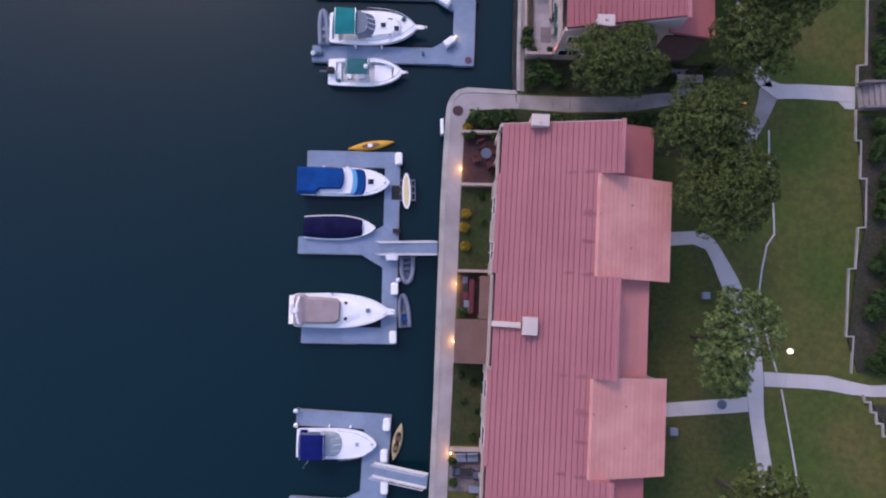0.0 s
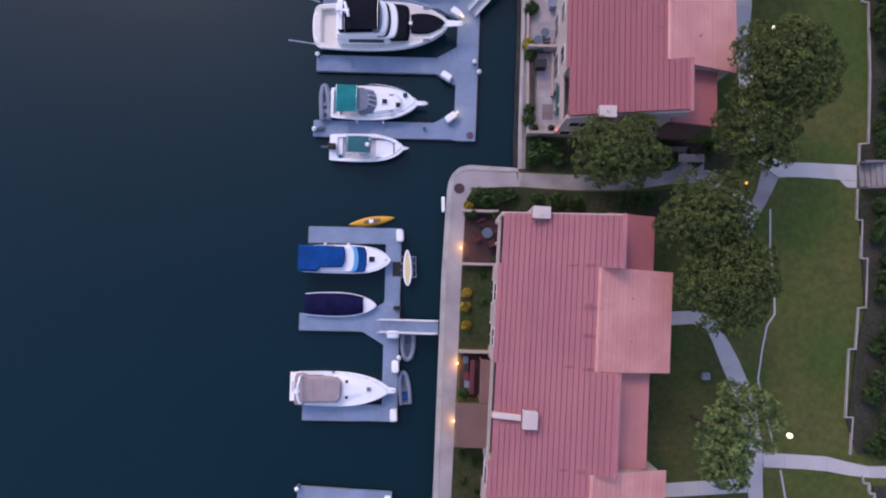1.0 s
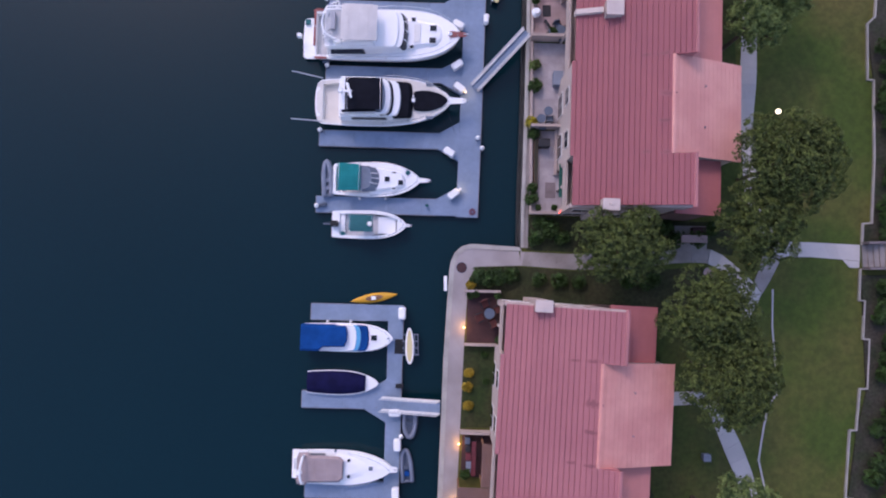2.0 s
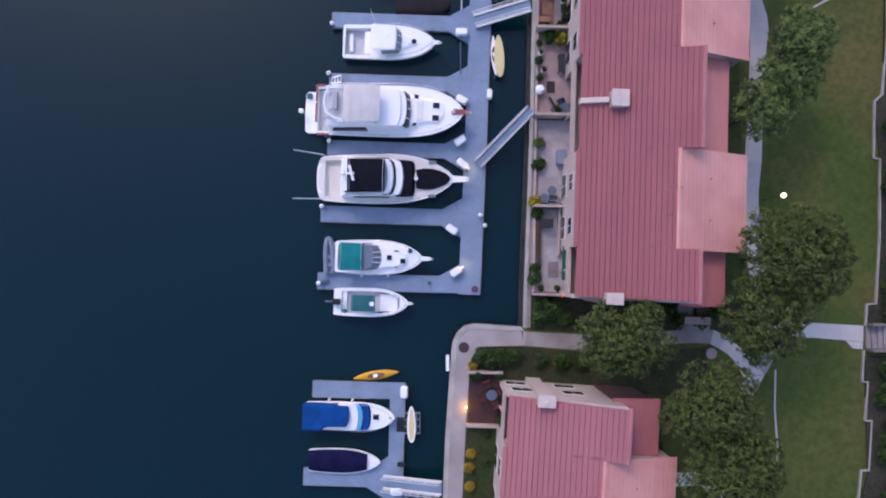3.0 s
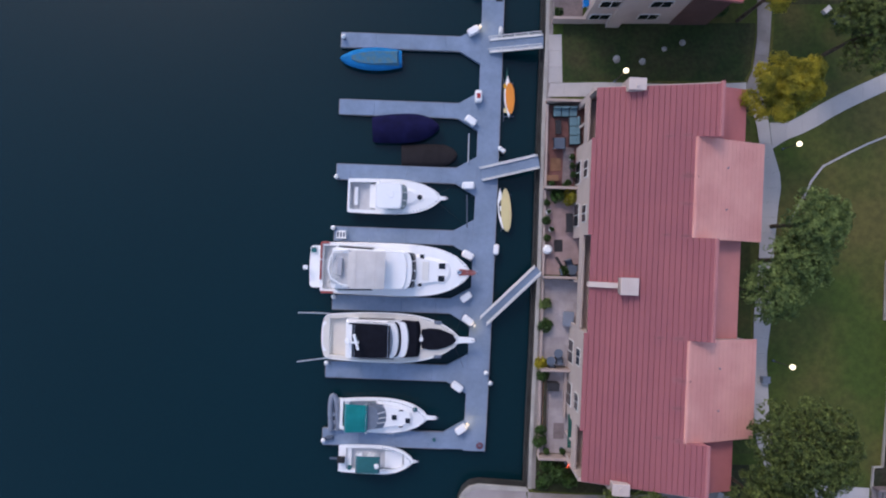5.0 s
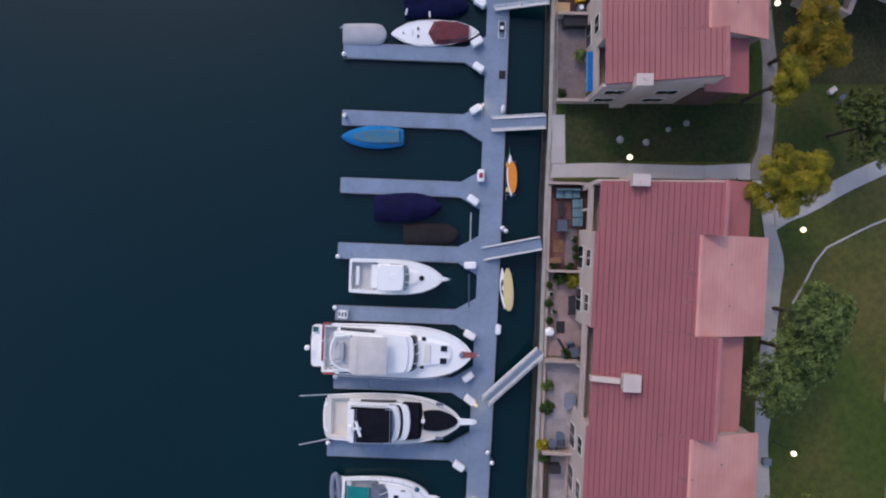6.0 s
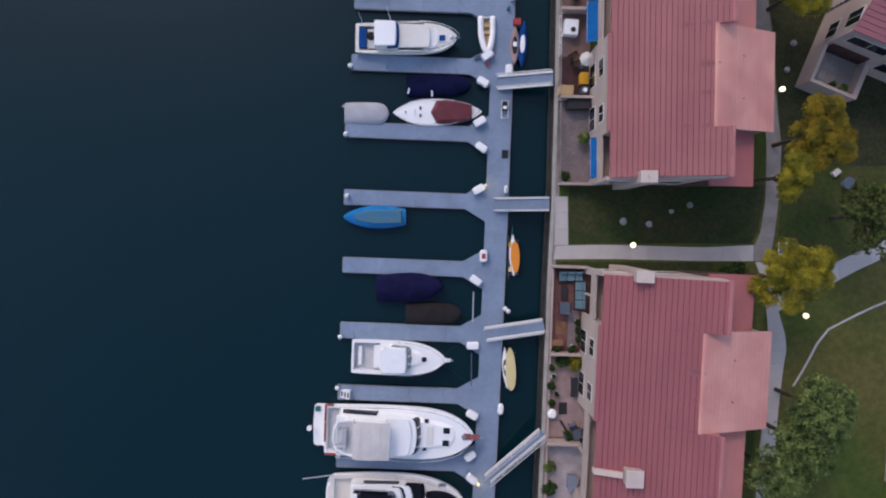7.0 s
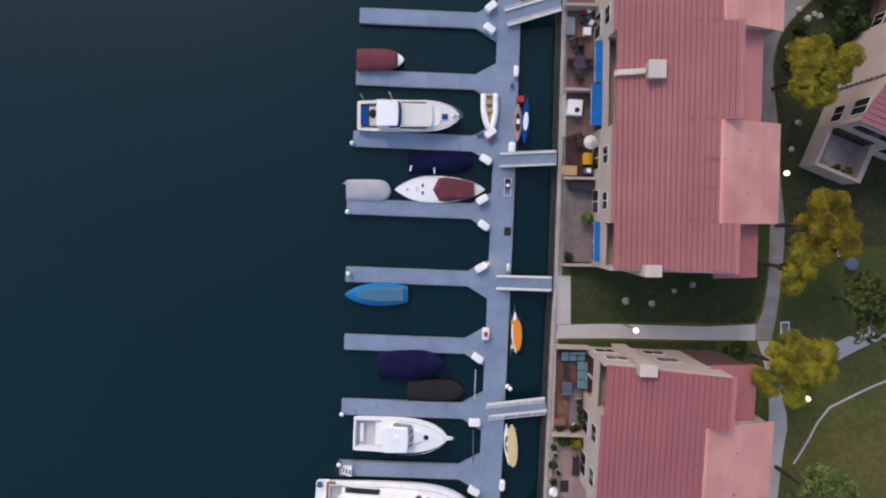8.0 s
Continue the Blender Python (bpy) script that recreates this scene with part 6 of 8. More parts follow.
lines_to(b, [((7.7, 0.3, 1.5), (9.2, 1.55, 0.5)), ((7.7, -0.3, 1.5), (8.9, -1.5, 0.5)), ((0.3, -1.0, 1.15), (0.1, -1.75, 0.5))])
inflatable(at(2.42, 63.4, DECK, -89), 2.95, 1.42, 0.24, GEL, TAN, 1.3, label="white tender with tan seats on the dock", group="dinghies")
b = covered(at(-8.0, 66.0, 0, 0), 3.7, 1.62, 0.8, 0.22, MAROON, "small white boat under a maroon cover", 2.6, 1.0, bow=0.84)

# kayaks and boards along the dock
kayak(at(4.60, 46.08, 0.22, -88.5), 3.40, 0.66, GEL, "white kayak under an orange board beside a dock", 1, GREYSOLE)
board(at(4.74, 45.52, 0.62, -88), 2.58, 0.74, ORANGE, "orange paddle board lying on a white kayak")
for y, stuff, label in ((45.25, YELLOW, "yellow paddle blade sticking out under a board"), (43.25, PALEY, "pale yellow paddle blade sticking out under a board")):
    t = thing("kayak_paddle", label, "paddle", m=at(4.36, y, 0.60, 0))
    part("blade", prism([(-0.12, -0.16), (0.10, -0.2), (0.12, 0.2), (-0.1, 0.18)], -0.02, 0.02), stuff, t)
    part("shaft", tubes([[(0.05, 0.0, 0.0), (0.30, -0.8 if y > 44 else 0.8, 0.0)]], 0.016), ALU, t)
t = thing("kayak_nose_cover", "dark green cloth at the end of a kayak", "cover", m=at(4.55, 46.3, 0.42, 0))
part("cloth", block(bmesh.new(), [(-0.12, -0.45), (0.12, -0.4), (0.03, 0.55)], -0.1, [(-0.06, -0.38), (0.08, -0.32), (0.03, 0.48)], 0.02), GREEN, t)
board(at(4.50, 33.35, 0.62, 92), 3.55, 0.85, PALEY, "pale yellow paddle board on a rack")
kayak(at(3.95, 36.9, 0.25, -86), 3.4, 0.6, GEL, "white and black kayak on a rack", 1)
kayak(at(5.42, 63.15, 0.3, -93), 3.7, 0.80, BLUE, "blue kayak with a white stripe", 1, GEL)
kayak(at(4.72, 62.7, 0.3, -91), 3.0, 0.78, PINKSTONE, "faded pink kayak on a rack", 1)
t = thing("gear_bin", "red plastic gear bin on a rack", "bin", m=at(4.85, 63.0, 0.55, 5))
part("tub", boxed(-0.3, 0.3, -0.25, 0.25, 0.0, 0.35, 0.05), RED, t)
for x, y0, y1 in ((4.55, 33.4, 36.8), (4.75, 42.4, 46.0), (5.0, 59.8, 63.2)):
    r = thing("kayak_rack", "grey metal kayak rack hung outside the dock", "rack", m=at(x, y0, 0, 0))
    for f in (0.12, 0.5, 0.88):
        part("arm", boxed(-0.50, 0.36, (y1 - y0) * f - 0.04, (y1 - y0) * f + 0.04, 0.22, 0.28), SLATE, r)
    part("beam", boxed(-0.50, -0.45, 0, y1 - y0, 0.14, 0.22), SLATE, r)
tagged(part("jet_lift_pole", tubes([[(1.35, 39.0, 0.6), (1.42, 41.4, 0.6)]], 0.05), ALU), "slim pole spanning a slip between docks", "pole")
tagged(part("jet_lift_pole", tubes([[(1.25, 33.7, 0.5), (1.25, 36.4, 0.5)]], 0.05), SLATE), "slim pole spanning a slip between docks", "pole")


# ---- trees and shrubs ----
def foliage(lobes, count, leaf, seed, rosette=9, low=-0.25, clump=1, dome=0.0, uneven=1.0):
    """Rosettes of leaves spread over the skin of several lobes (x, y, z, radius)."""
    r = np.random.default_rng(seed)
    areas = np.array([l[3] ** 2 for l in lobes])
    n = max(1, count // clump)
    count = n * clump
    pick = np.repeat(r.choice(len(lobes), n, p=areas / areas.sum()), clump)
    lob = np.array(lobes)[pick]
    d = r.normal(size=(n, 3))
    d /= np.linalg.norm(d, axis=1)[:, None]
    d = np.repeat(d, clump, 0)
    d[:, 2] = np.where(d[:, 2] < low, -d[:, 2], d[:, 2])
    bump = 0.90 + 0.16 * uneven * np.sin(d[:, 0] * 5 + lob[:, 3] * 3) * np.sin(d[:, 1] * 6 + lob[:, 0]) + np.repeat(r.normal(size=n) * 0.07 * uneven, clump)
    bump = np.where(np.repeat(r.random(n) < 0.22 * uneven, clump), bump * np.repeat(r.uniform(0.55, 0.9, n), clump), bump)
    centre = lob[:, :3] + d * (lob[:, 3] * bump)[:, None] * np.array([1, 1, 0.8])
    if dome:
        puff = r.normal(size=(count, 3))
        puff /= np.linalg.norm(puff, axis=1)[:, None]
        puff += d * 0.7 + np.array([0, 0, 0.3])
        centre = centre + puff * dome * np.repeat(r.uniform(0.7, 1.25, n), clump)[:, None]
        d = puff / np.linalg.norm(puff, axis=1)[:, None]
    a = np.cross(d, np.where(np.abs(d[:, 2:3]) > 0.9, [[1.0, 0, 0]], [[0, 0, 1.0]]))
    a /= np.linalg.norm(a, axis=1)[:, None]
    b = np.cross(d, a)
    size = leaf * r.uniform(0.7, 1.35, count)
    verts, faces = [centre], []
    start, idx = count, np.arange(count)
    for k in range(rosette):
        t = 2 * np.pi * k / rosette + r.uniform(-0.4, 0.4, count)
        lift = r.uniform(0.1, 0.9, count)
        out = a * np.cos(t)[:, None] + b * np.sin(t)[:, None]
        side = -a * np.sin(t)[:, None] + b * np.cos(t)[:, None]
        tip = centre + (out + d * lift[:, None]) * size[:, None]
        mid = centre + (out * 0.55 + d * (0.75 * lift[:, None])) * size[:, None]
        w = side * (size * 0.27)[:, None]
        verts += [mid - w, tip, mid + w]
        faces.append(np.stack([idx, start + idx, start + count + idx, start + 2 * count + idx], 1))
        start += 3 * count
    me = bpy.data.meshes.new("crown")
    me.from_pydata(np.concatenate(verts).tolist(), [], np.concatenate(faces).tolist())
    me.update()
    return me


def tree(x, y, height, lobes, leaf_mat, label, count, leaf=0.30, seed=1, lean=(0, 0), clump=9, dome=0.17, uneven=1.0):
    """A tapered trunk with limbs to each lobe, under a crown of leaf rosettes. Lobes are x, y, z, radius from the foot."""
    t = thing("tree", label, "tree", "garden trees", m=at(x, y, GROUND - 0.05))
    fork = (lean[0], lean[1], height * 0.48)
    bm = bmesh.new()
    pts = [Vector((0, 0, 0)), Vector(fork) * 0.5 + Vector((0.05, 0.04, 0)), Vector(fork)]
    for i, (p, q) in enumerate(zip(pts, pts[1:])):
        tube(bm, [p, q], 0.17 - 0.035 * i, 8)
    part("trunk", bm, BARK, t)
    for lx, ly, lz, lr in lobes:
        mid = ((fork[0] + lx) / 2 + 0.15, (fork[1] + ly) / 2 - 0.1, (fork[2] + lz) / 2 + 0.2)
        limb = part("limb", tubes([[fork, mid]], 0.07, 6), BARK, t)
        tube_end = (lx, ly, lz + lr * 0.3)
        part("branch", tubes([[mid, tube_end]], 0.045, 5), BARK, limb)
        for k in range(4):
            a = 2 * math.pi * k / 4 + lx
            part("branch", tubes([[mid, (lx + 0.6 * lr * math.cos(a), ly + 0.6 * lr * math.sin(a), lz + 0.2 * lr)]], 0.03, 5), BARK, limb)
    me = foliage(lobes, int(count * 1.6), leaf * 0.6, seed, 6, -0.25, clump, dome, uneven)
    me.materials.append(leaf_mat)
    data_part("crown", me, t)
    return t


def ring_lobes(n, spread, z, r, seed, top=True):
    """Lobes of uneven size set round a middle one."""
    g = np.random.default_rng(seed)
    out = [(0.0, 0.0, z + 0.5 * r, r * 1.15)] if top else []
    for k in range(n):
        a = 2 * math.pi * k / n + g.uniform(-0.35, 0.35)
        d = spread * g.uniform(0.85, 1.06)
        out.append((d * math.cos(a), d * math.sin(a), z + g.uniform(-0.5, 0.6), r * g.uniform(0.85, 1.1)))
    return out


def puff_lobes(n, spread, z, r, seed):
    """Many small rounded puffs spread over a low dome, with gaps between them."""
    g = np.random.default_rng(seed)
    out = []
    for k in range(n):
        far, a = spread * math.sqrt((k + 0.4) / n), 2.39996 * k + g.uniform(-0.3, 0.3)
        out.append((far * math.cos(a), far * math.sin(a), z + 0.9 * r - 0.32 * far + g.uniform(-0.85, 0.5), r * g.uniform(0.7, 1.3)))
    return out


def dome_lobes(rx, ry, z, seed):
    """Lobes packed into one low dome, rx by ry metres."""
    g = np.random.default_rng(seed)
    mean = (rx + ry) / 2
    out = [(0.0, 0.0, z + 0.35, 0.50 * mean)]
    for n, far, up, size in ((5, 0.38, 0.1, 0.42), (9, 0.70, -0.35, 0.32)):
        for k in range(n):
            a = 2 * math.pi * k / n + g.uniform(-0.25, 0.25)
            d = far * g.uniform(0.92, 1.05)
            out.append((d * rx * math.cos(a), d * ry * math.sin(a), z + up + g.uniform(-0.2, 0.2), size * mean * g.uniform(0.9, 1.1)))
    return out


DARK = "dense dark green broadleaf tree with pale leaf tips"
tree(12.15, 12.6, 8.8, dome_lobes(3.65, 2.65, 7.0, 3), LEAFD, DARK, 6000, 0.17, 3, (0, 0), 8, 0.16, 0.45)
tree(23.7, 18.1, 9.5, dome_lobes(3.9, 3.9, 7.6, 4), LEAFD, DARK, 8000, 0.17, 4, (0, 0), 8, 0.16, 0.45)
tree(21.7, 14.0, 9.0, dome_lobes(3.0, 3.1, 7.2, 5), LEAFD, DARK, 5200, 0.17, 5, (0, 0), 8, 0.16, 0.45)
tree(18.05, 7.7, 9.2, dome_lobes(3.5, 3.5, 7.4, 6), LEAFD, DARK, 6400, 0.17, 6, (0, 0), 8, 0.16, 0.45)
tree(19.3, 3.5, 9.2, dome_lobes(3.5, 3.7, 7.3, 7), LEAFD, DARK, 7400, 0.17, 7, (0, 0), 8, 0.16, 0.45)
OPEN_CROWN = [(0.3, 2.5, 6.2, 1.15), (-0.8, 1.1, 6.5, 1.15), (0.5, 0.7, 6.6, 1.1), (-1.1, -0.5, 6.2, 1.1), (0.3, -1.0, 6.5, 1.1), (-1.2, -2.0, 6.0, 1.05), (0.1, -2.6, 6.1, 1.0), (1.4, 2.5, 6.3, 0.9), (2.6, 2.0, 6.1, 0.8), (3.1, 0.8, 6.0, 0.7), (2.6, -0.5, 5.8, 0.7)]
tree(19.2, -7.0, 8.0, OPEN_CROWN, LEAFL, "leafy green tree with an open gap in its crown", 3400, 0.19, 8)
tree(20.6, -18.0, 9.0, ring_lobes(6, 1.9, 7.0, 1.4, 10), LEAFD, DARK, 2800, 0.22, 10)
tree(25.55, 33.7, 7.8, dome_lobes(2.45, 2.5, 6.2, 11), LEAFL, "rounded fresh green tree on the lawn", 4400, 0.16, 11, (0, 0), 8, 0.16, 0.55)
tree(24.6, 31.0, 7.2, dome_lobes(2.3, 2.2, 5.8, 12), LEAFL, "rounded fresh green tree on the lawn", 3000, 0.16, 12, (0, 0), 8, 0.16, 0.55)
tree(22.7, 28.8, 7.0, dome_lobes(2.2, 2.2, 5.8, 18), LEAFL, "rounded fresh green tree on the lawn", 3000, 0.16, 18, (0, 0), 8, 0.16, 0.55)
GOLD = "golden yellow-green tree beside a path"
tree(23.3, 42.9, 8.0, [q for q in puff_lobes(20, 2.5, 6.0, 0.64, 13) if math.dist(q[:2], (0.95, -2.15)) > 1.35], LEAFY, GOLD, 13000, 0.115, 13, (0, 0), 12, 0.16, 0.5)
tree(25.0, 53.1, 8.5, puff_lobes(16, 2.05, 6.5, 0.60, 14), LEAFO, "amber and green tree beside a path", 11000, 0.115, 14, (0, 0), 12, 0.16, 0.5)
tree(22.9, 50.2, 8.0, puff_lobes(8, 1.15, 6.4, 0.5, 15), LEAFY, "small golden tree beside a path", 4500, 0.115, 15, (0, 0), 12, 0.16, 0.5)
tree(24.4, 63.7, 7.0, puff_lobes(17, 2.1, 5.7, 0.62, 16), LEAFY, GOLD, 13000, 0.115, 16, (0, 0), 12, 0.16, 0.5)
tree(29.7, 47.4, 7.5, ring_lobes(6, 1.8, 5.2, 1.25, 17), LEAFD, "dark green broadleaf tree beside a lawn", 2400, 0.22, 17)


def shrub(x, y, r, h, leaf_mat=None, label="low green garden shrub", seed=0, z=GROUND, count=None):
    s = thing("shrub", label, "shrub", "garden shrubs", m=at(x, y, z - 0.02))
    part("stem", tubes([[(0, 0, 0), (0.03, 0.02, h * 0.6)]], 0.035, 5), BARK, s)
    me = foliage([(0, 0, h * 0.5, r), (r * 0.45, 0.2 * r, h * 0.45, r * 0.65), (-0.4 * r, -0.3 * r, h * 0.45, r * 0.7)], count or int(70 + 110 * r * r), min(0.17, 0.05 + 0.3 * r), 100 + seed, 7, -0.1)
    me.materials.append(leaf_mat or LEAFB)
    data_part("leaves", me, s)
    return s


WALK_BEDS = [(2.6, 10.6, 0.6, 0.9), (3.4, 10.4, 0.7, 0.9), (4.3, 10.5, 0.7, 1), (5.2, 10.6, 0.6, 0.8), (7.4, 10.2, 0.5, 0.7), (9, 10.1, 0.6, 0.8), (10.6, 10, 0.5, 0.7), (14.5, 10.1, 0.6, 0.8), (16.2, 10, 0.7, 0.9), (7.3, 13.6, 0.6, 0.9), (8.3, 14.2, 0.7, 1.2), (9.3, 13.5, 0.5, 0.8), (7.6, 14.8, 0.5, 0.7), (16.6, 13.6, 0.6, 0.8), (18.4, 13.3, 0.6, 0.9), (20.2, 13.4, 0.7, 0.9), (17.5, 14.3, 0.6, 0.9), (21.5, 14.2, 0.6, 0.9)]
SOUTH_BEDS = [(14.3, -3.6, 0.4, 0.6), (14, -4.6, 0.5, 0.7), (14.1, -5.6, 0.5, 0.8), (13.9, -6.8, 0.4, 0.6), (13.8, -7.8, 0.5, 0.7), (16.4, 3.4, 0.5, 0.7), (16.3, 2.5, 0.5, 0.8), (1.1, -9.6, 0.2, 0.3), (2, -10.2, 0.25, 0.35), (1.2, -11.6, 0.25, 0.3), (2.3, -12.4, 0.2, 0.3), (1.9, -14.3, 0.25, 0.35), (3, 4.3, 0.2, 0.3), (3.1, 2.2, 0.18, 0.3)]
MIDDLE_BEDS = [(21.9, 31.6, 0.5, 0.7), (21.8, 30.4, 0.5, 0.7), (21.7, 28.8, 0.5, 0.8), (21.6, 27.4, 0.5, 0.7), (22.6, 36, 0.5, 0.8), (22.6, 37.4, 0.5, 0.8), (22.4, 41.3, 0.6, 0.9), (21.4, 43.2, 0.6, 0.8), (22.2, 43.4, 0.5, 0.7)]
NORTH_BEDS = [(21.2, 55.2, 0.5, 0.8), (22.9, 53.4, 0.4, 0.6), (21.3, 51, 0.6, 0.8), (28.6, 70.6, 0.9, 1.3), (26.3, 68.4, 0.45, 0.7), (29.5, 69, 0.9, 1.3), (27.6, 67.4, 0.7, 1), (31, 71, 1, 1.4), (25.9, 67.2, 0.4, 0.6), (28.7, 67.6, 0.8, 1.2), (30.6, 68.4, 0.8, 1.2), (27.6, 71.6, 0.7, 1), (25.6, 65.6, 0.4, 0.6)]
WALL_BED = [(34.5, 2.5, 0.6, 0.9), (35.2, 5.2, 0.7, 1), (34.4, 7, 0.6, 0.9), (33.8, -1.6, 0.7, 0.9), (34.8, -3.8, 0.8, 1.1), (33.2, -5.5, 0.7, 1), (34.3, -7.6, 0.7, 1), (33, -9.2, 0.6, 0.9), (35.3, 16, 0.7, 1), (36, 19, 0.8, 1.2), (35.9, 22.5, 0.7, 1), (36.1, 25.4, 0.8, 1.1), (35.8, 28.8, 0.7, 1), (35.2, 13.6, 0.6, 0.9), (34.9, 9.3, 0.7, 1), (36.3, 0.5, 0.9, 1.2), (36.2, -5.6, 0.9, 1.2), (34.8, -17.4, 0.7, 0.9)]
SPOTS = WALK_BEDS + SOUTH_BEDS + MIDDLE_BEDS + NORTH_BEDS + WALL_BED
for k in range(46):
    yy = -21 + 1.12 * k + rng.uniform(-0.3, 0.3)
    if not (9.9 < yy < 13.2 or -12.6 < yy < -10.2):
        SPOTS.append((34.9 + rng.uniform(-0.3, 2.2) + (0.8 if yy > 13 else 0.0) - (1.2 if -10 < yy < -2 else 0.0), yy, rng.uniform(0.5, 0.9), rng.uniform(0.7, 1.1)))
for i, (x, y, r, h) in enumerate(SPOTS):
    shrub(x, y, r, h, None, "low dark green garden shrub in a bed", i, GROUND + (0.15 if x > 32.9 else 0.0))
for i, (x, y) in enumerate(((1.76, 2.91), (1.60, 1.84), (1.65, 0.37), (2.0, 9.9))):
    shrub(x, y, 0.30, 0.55, FLOWER, "yellow flowering shrub in a garden bed", 80 + i, count=120)


# ---- lamps ----
def lamp_post(x, y, z=4.5):
    p = thing("street_lamp", "lit white globe lamp on a slim dark post", "lamp", "garden lamps", m=at(x, y, GROUND))
    h = z - GROUND
    part("base", disc(0, 0, 0, 0.3, 0.09, 0.06), SLATE, p)
    part("post", disc(0, 0, 0.3, h - 0.2, 0.035, 0.03), BARK, p)
    part("collar", disc(0, 0, h - 0.25, h - 0.16, 0.12), SLATE, p)
    part("globe", ball(0, 0, h, 0.21), BULB, p, "glowing white glass globe", smooth=True)


for x, y, z in ((24.36, 57.0, 3.9), (13.05, 45.32, 4.6), (26.5, 39.92, 3.85), (25.7, 22.96, 4.25), (25.7, -8.1, 3.6)):
    lamp_post(x, y, z)
for x, y in ((1.42, 6.5), (0.9, -2.65), (0.56, -7.05), (0.18, -15.56)):
    p = thing("path_light", "small lit amber light beside the walkway", "lamp", "walkway lights", m=at(x, y, GROUND + 0.06))
    part("post", disc(0, 0, 0, 0.16, 0.05), SLATE, p)
    part("hood", disc(0, 0, 0.28, 0.31, 0.055, 0.02, seg=10), BEIGE, p)
    part("lens", disc(0, 0, 0.16, 0.28, 0.06, seg=10), WARM, p, "glowing amber lens")
    lamp_light(x, y, GROUND + 0.62, 5.0, (1.0, 0.56, 0.16))
p = thing("path_light", "lit orange garden light under a tree", "lamp", "walkway lights", m=at(24.1, 11.3, GROUND))
part("post", disc(0, 0, 0, 0.5, 0.04), SLATE, p)
part("lens", ball(0, 0, 0.6, 0.1), ORANGEGLOW, p, "glowing orange globe")


# ---- patios of the southern house ----
def paving(name, label, x0, x1, y0, y1, size, material, turn=0.0, z=GROUND + 0.06, along_y=None, origin=(0, 0)):
    """A patio laid with pavers, or with boards where along_y is given."""
    ob = thing(name, label, "patio", kind="structure", m=at(*origin, 0, turn))
    part("base", boxed(x0, x1, y0, y1, GROUND - 0.1, z - 0.012), material, ob)
    w, h = (size, y1 - y0) if along_y else (size, size)
    nx, ny = max(1, round((x1 - x0) / w)), max(1, round((y1 - y0) / h))
    dx, dy = (x1 - x0) / nx, (y1 - y0) / ny
    me = bpy.data.meshes.new("paver")
    bm = boxed(-dx / 2 + 0.006, dx / 2 - 0.006, -dy / 2 + 0.006, dy / 2 - 0.006, -0.04, 0.0)
    bm.to_mesh(me)
    bm.free()
    me.materials.append(material)
    piece = "board" if along_y else "paver"
    for i in range(nx):
        for j in range(ny):
            data_part(piece, me, ob, Matrix.Translation((x0 + dx * (i + 0.5), y0 + dy * (j + 0.5), z + 0.004 * ((i * 7 + j * 3) % 3))))
    return ob


def garden_wall(x0, y0, x1, y1, h=0.9, w=0.14, material=None, label="low cream stucco garden wall"):
    length, turn = math.dist((x0, y0), (x1, y1)), math.degrees(math.atan2(y1 - y0, x1 - x0))
    material = material or GARDENWALL
    g = thing("garden_wall", label, "wall", kind="structure", m=at(x0, y0, GROUND, turn))
    part("body", boxed(0, length, -w / 2, w / 2, -0.1, h), material or STUCCO, g)
    part("coping", boxed(-0.02, length + 0.02, -w / 2 - 0.03, w / 2 + 0.03, h, h + 0.06, 0.01), material or STUCCO, g)


paving("patio", "dark red brick patio with garden furniture", 0, 2.75, 0, 4.0, 0.42, DARKPAT, -2.0, origin=(1.58, 5.3))
paving("patio", "dark red tiled patio under a pergola", 0, 2.6, 0, 3.4, 0.42, DARKPAT, -3.0, origin=(1.0, -5.2))
paving("patio", "pale flagstone patio with grey furniture", 0, 2.6, 0, 3.1, 0.55, MAUVESTONE, -3.0, origin=(-0.02, -18.4))
garden_wall(1.42, 5.2, 4.0, 5.1, 0.7)
garden_wall(1.5, 9.4, 4.3, 9.3, 0.7)
garden_wall(1.02, -1.6, 3.4, -1.7, 0.9)
garden_wall(0.15, -15.15, 2.6, -15.25, 0.8)
garden_wall(0.52, -8.5, 3.0, -8.62, 0.9)


def flat_roof(m, w, d, h, label):
    """A ribbed metal patio roof on posts."""
    p = thing("patio_cover", label, "patio cover", m=m)
    part("frame", boxed(0, w, 0, d, h - 0.14, h - 0.06), TEAK, p)
    n = round(w / 0.17)
    for i in range(n):
        a, b = w * i / n, w * (i + 1) / n
        bm = bmesh.new()
        block(bm, [(a + 0.005, -0.05), (b - 0.03, -0.05), (b - 0.03, d + 0.05), (a + 0.005, d + 0.05)], h - 0.06, [(a + 0.02, -0.05), (b - 0.05, -0.05), (b - 0.05, d + 0.05), (a + 0.02, d + 0.05)], h + 0.02)
        part("slat", bm, PERGOLA, p)
    for x in (0.08, w - 0.08):
        for y in (0.08, d - 0.08):
            part("post", boxed(x - 0.06, x + 0.06, y - 0.06, y + 0.06, 0, h - 0.14), TEAK, p)


flat_roof(at(0.52, -8.42, GROUND, -3), 2.72, 3.15, 2.45, "ribbed brown metal patio cover beside the walkway")
flat_roof(at(2.44, -5.2, GROUND, -3), 1.08, 3.1, 2.45, "narrow ribbed brown metal patio cover")


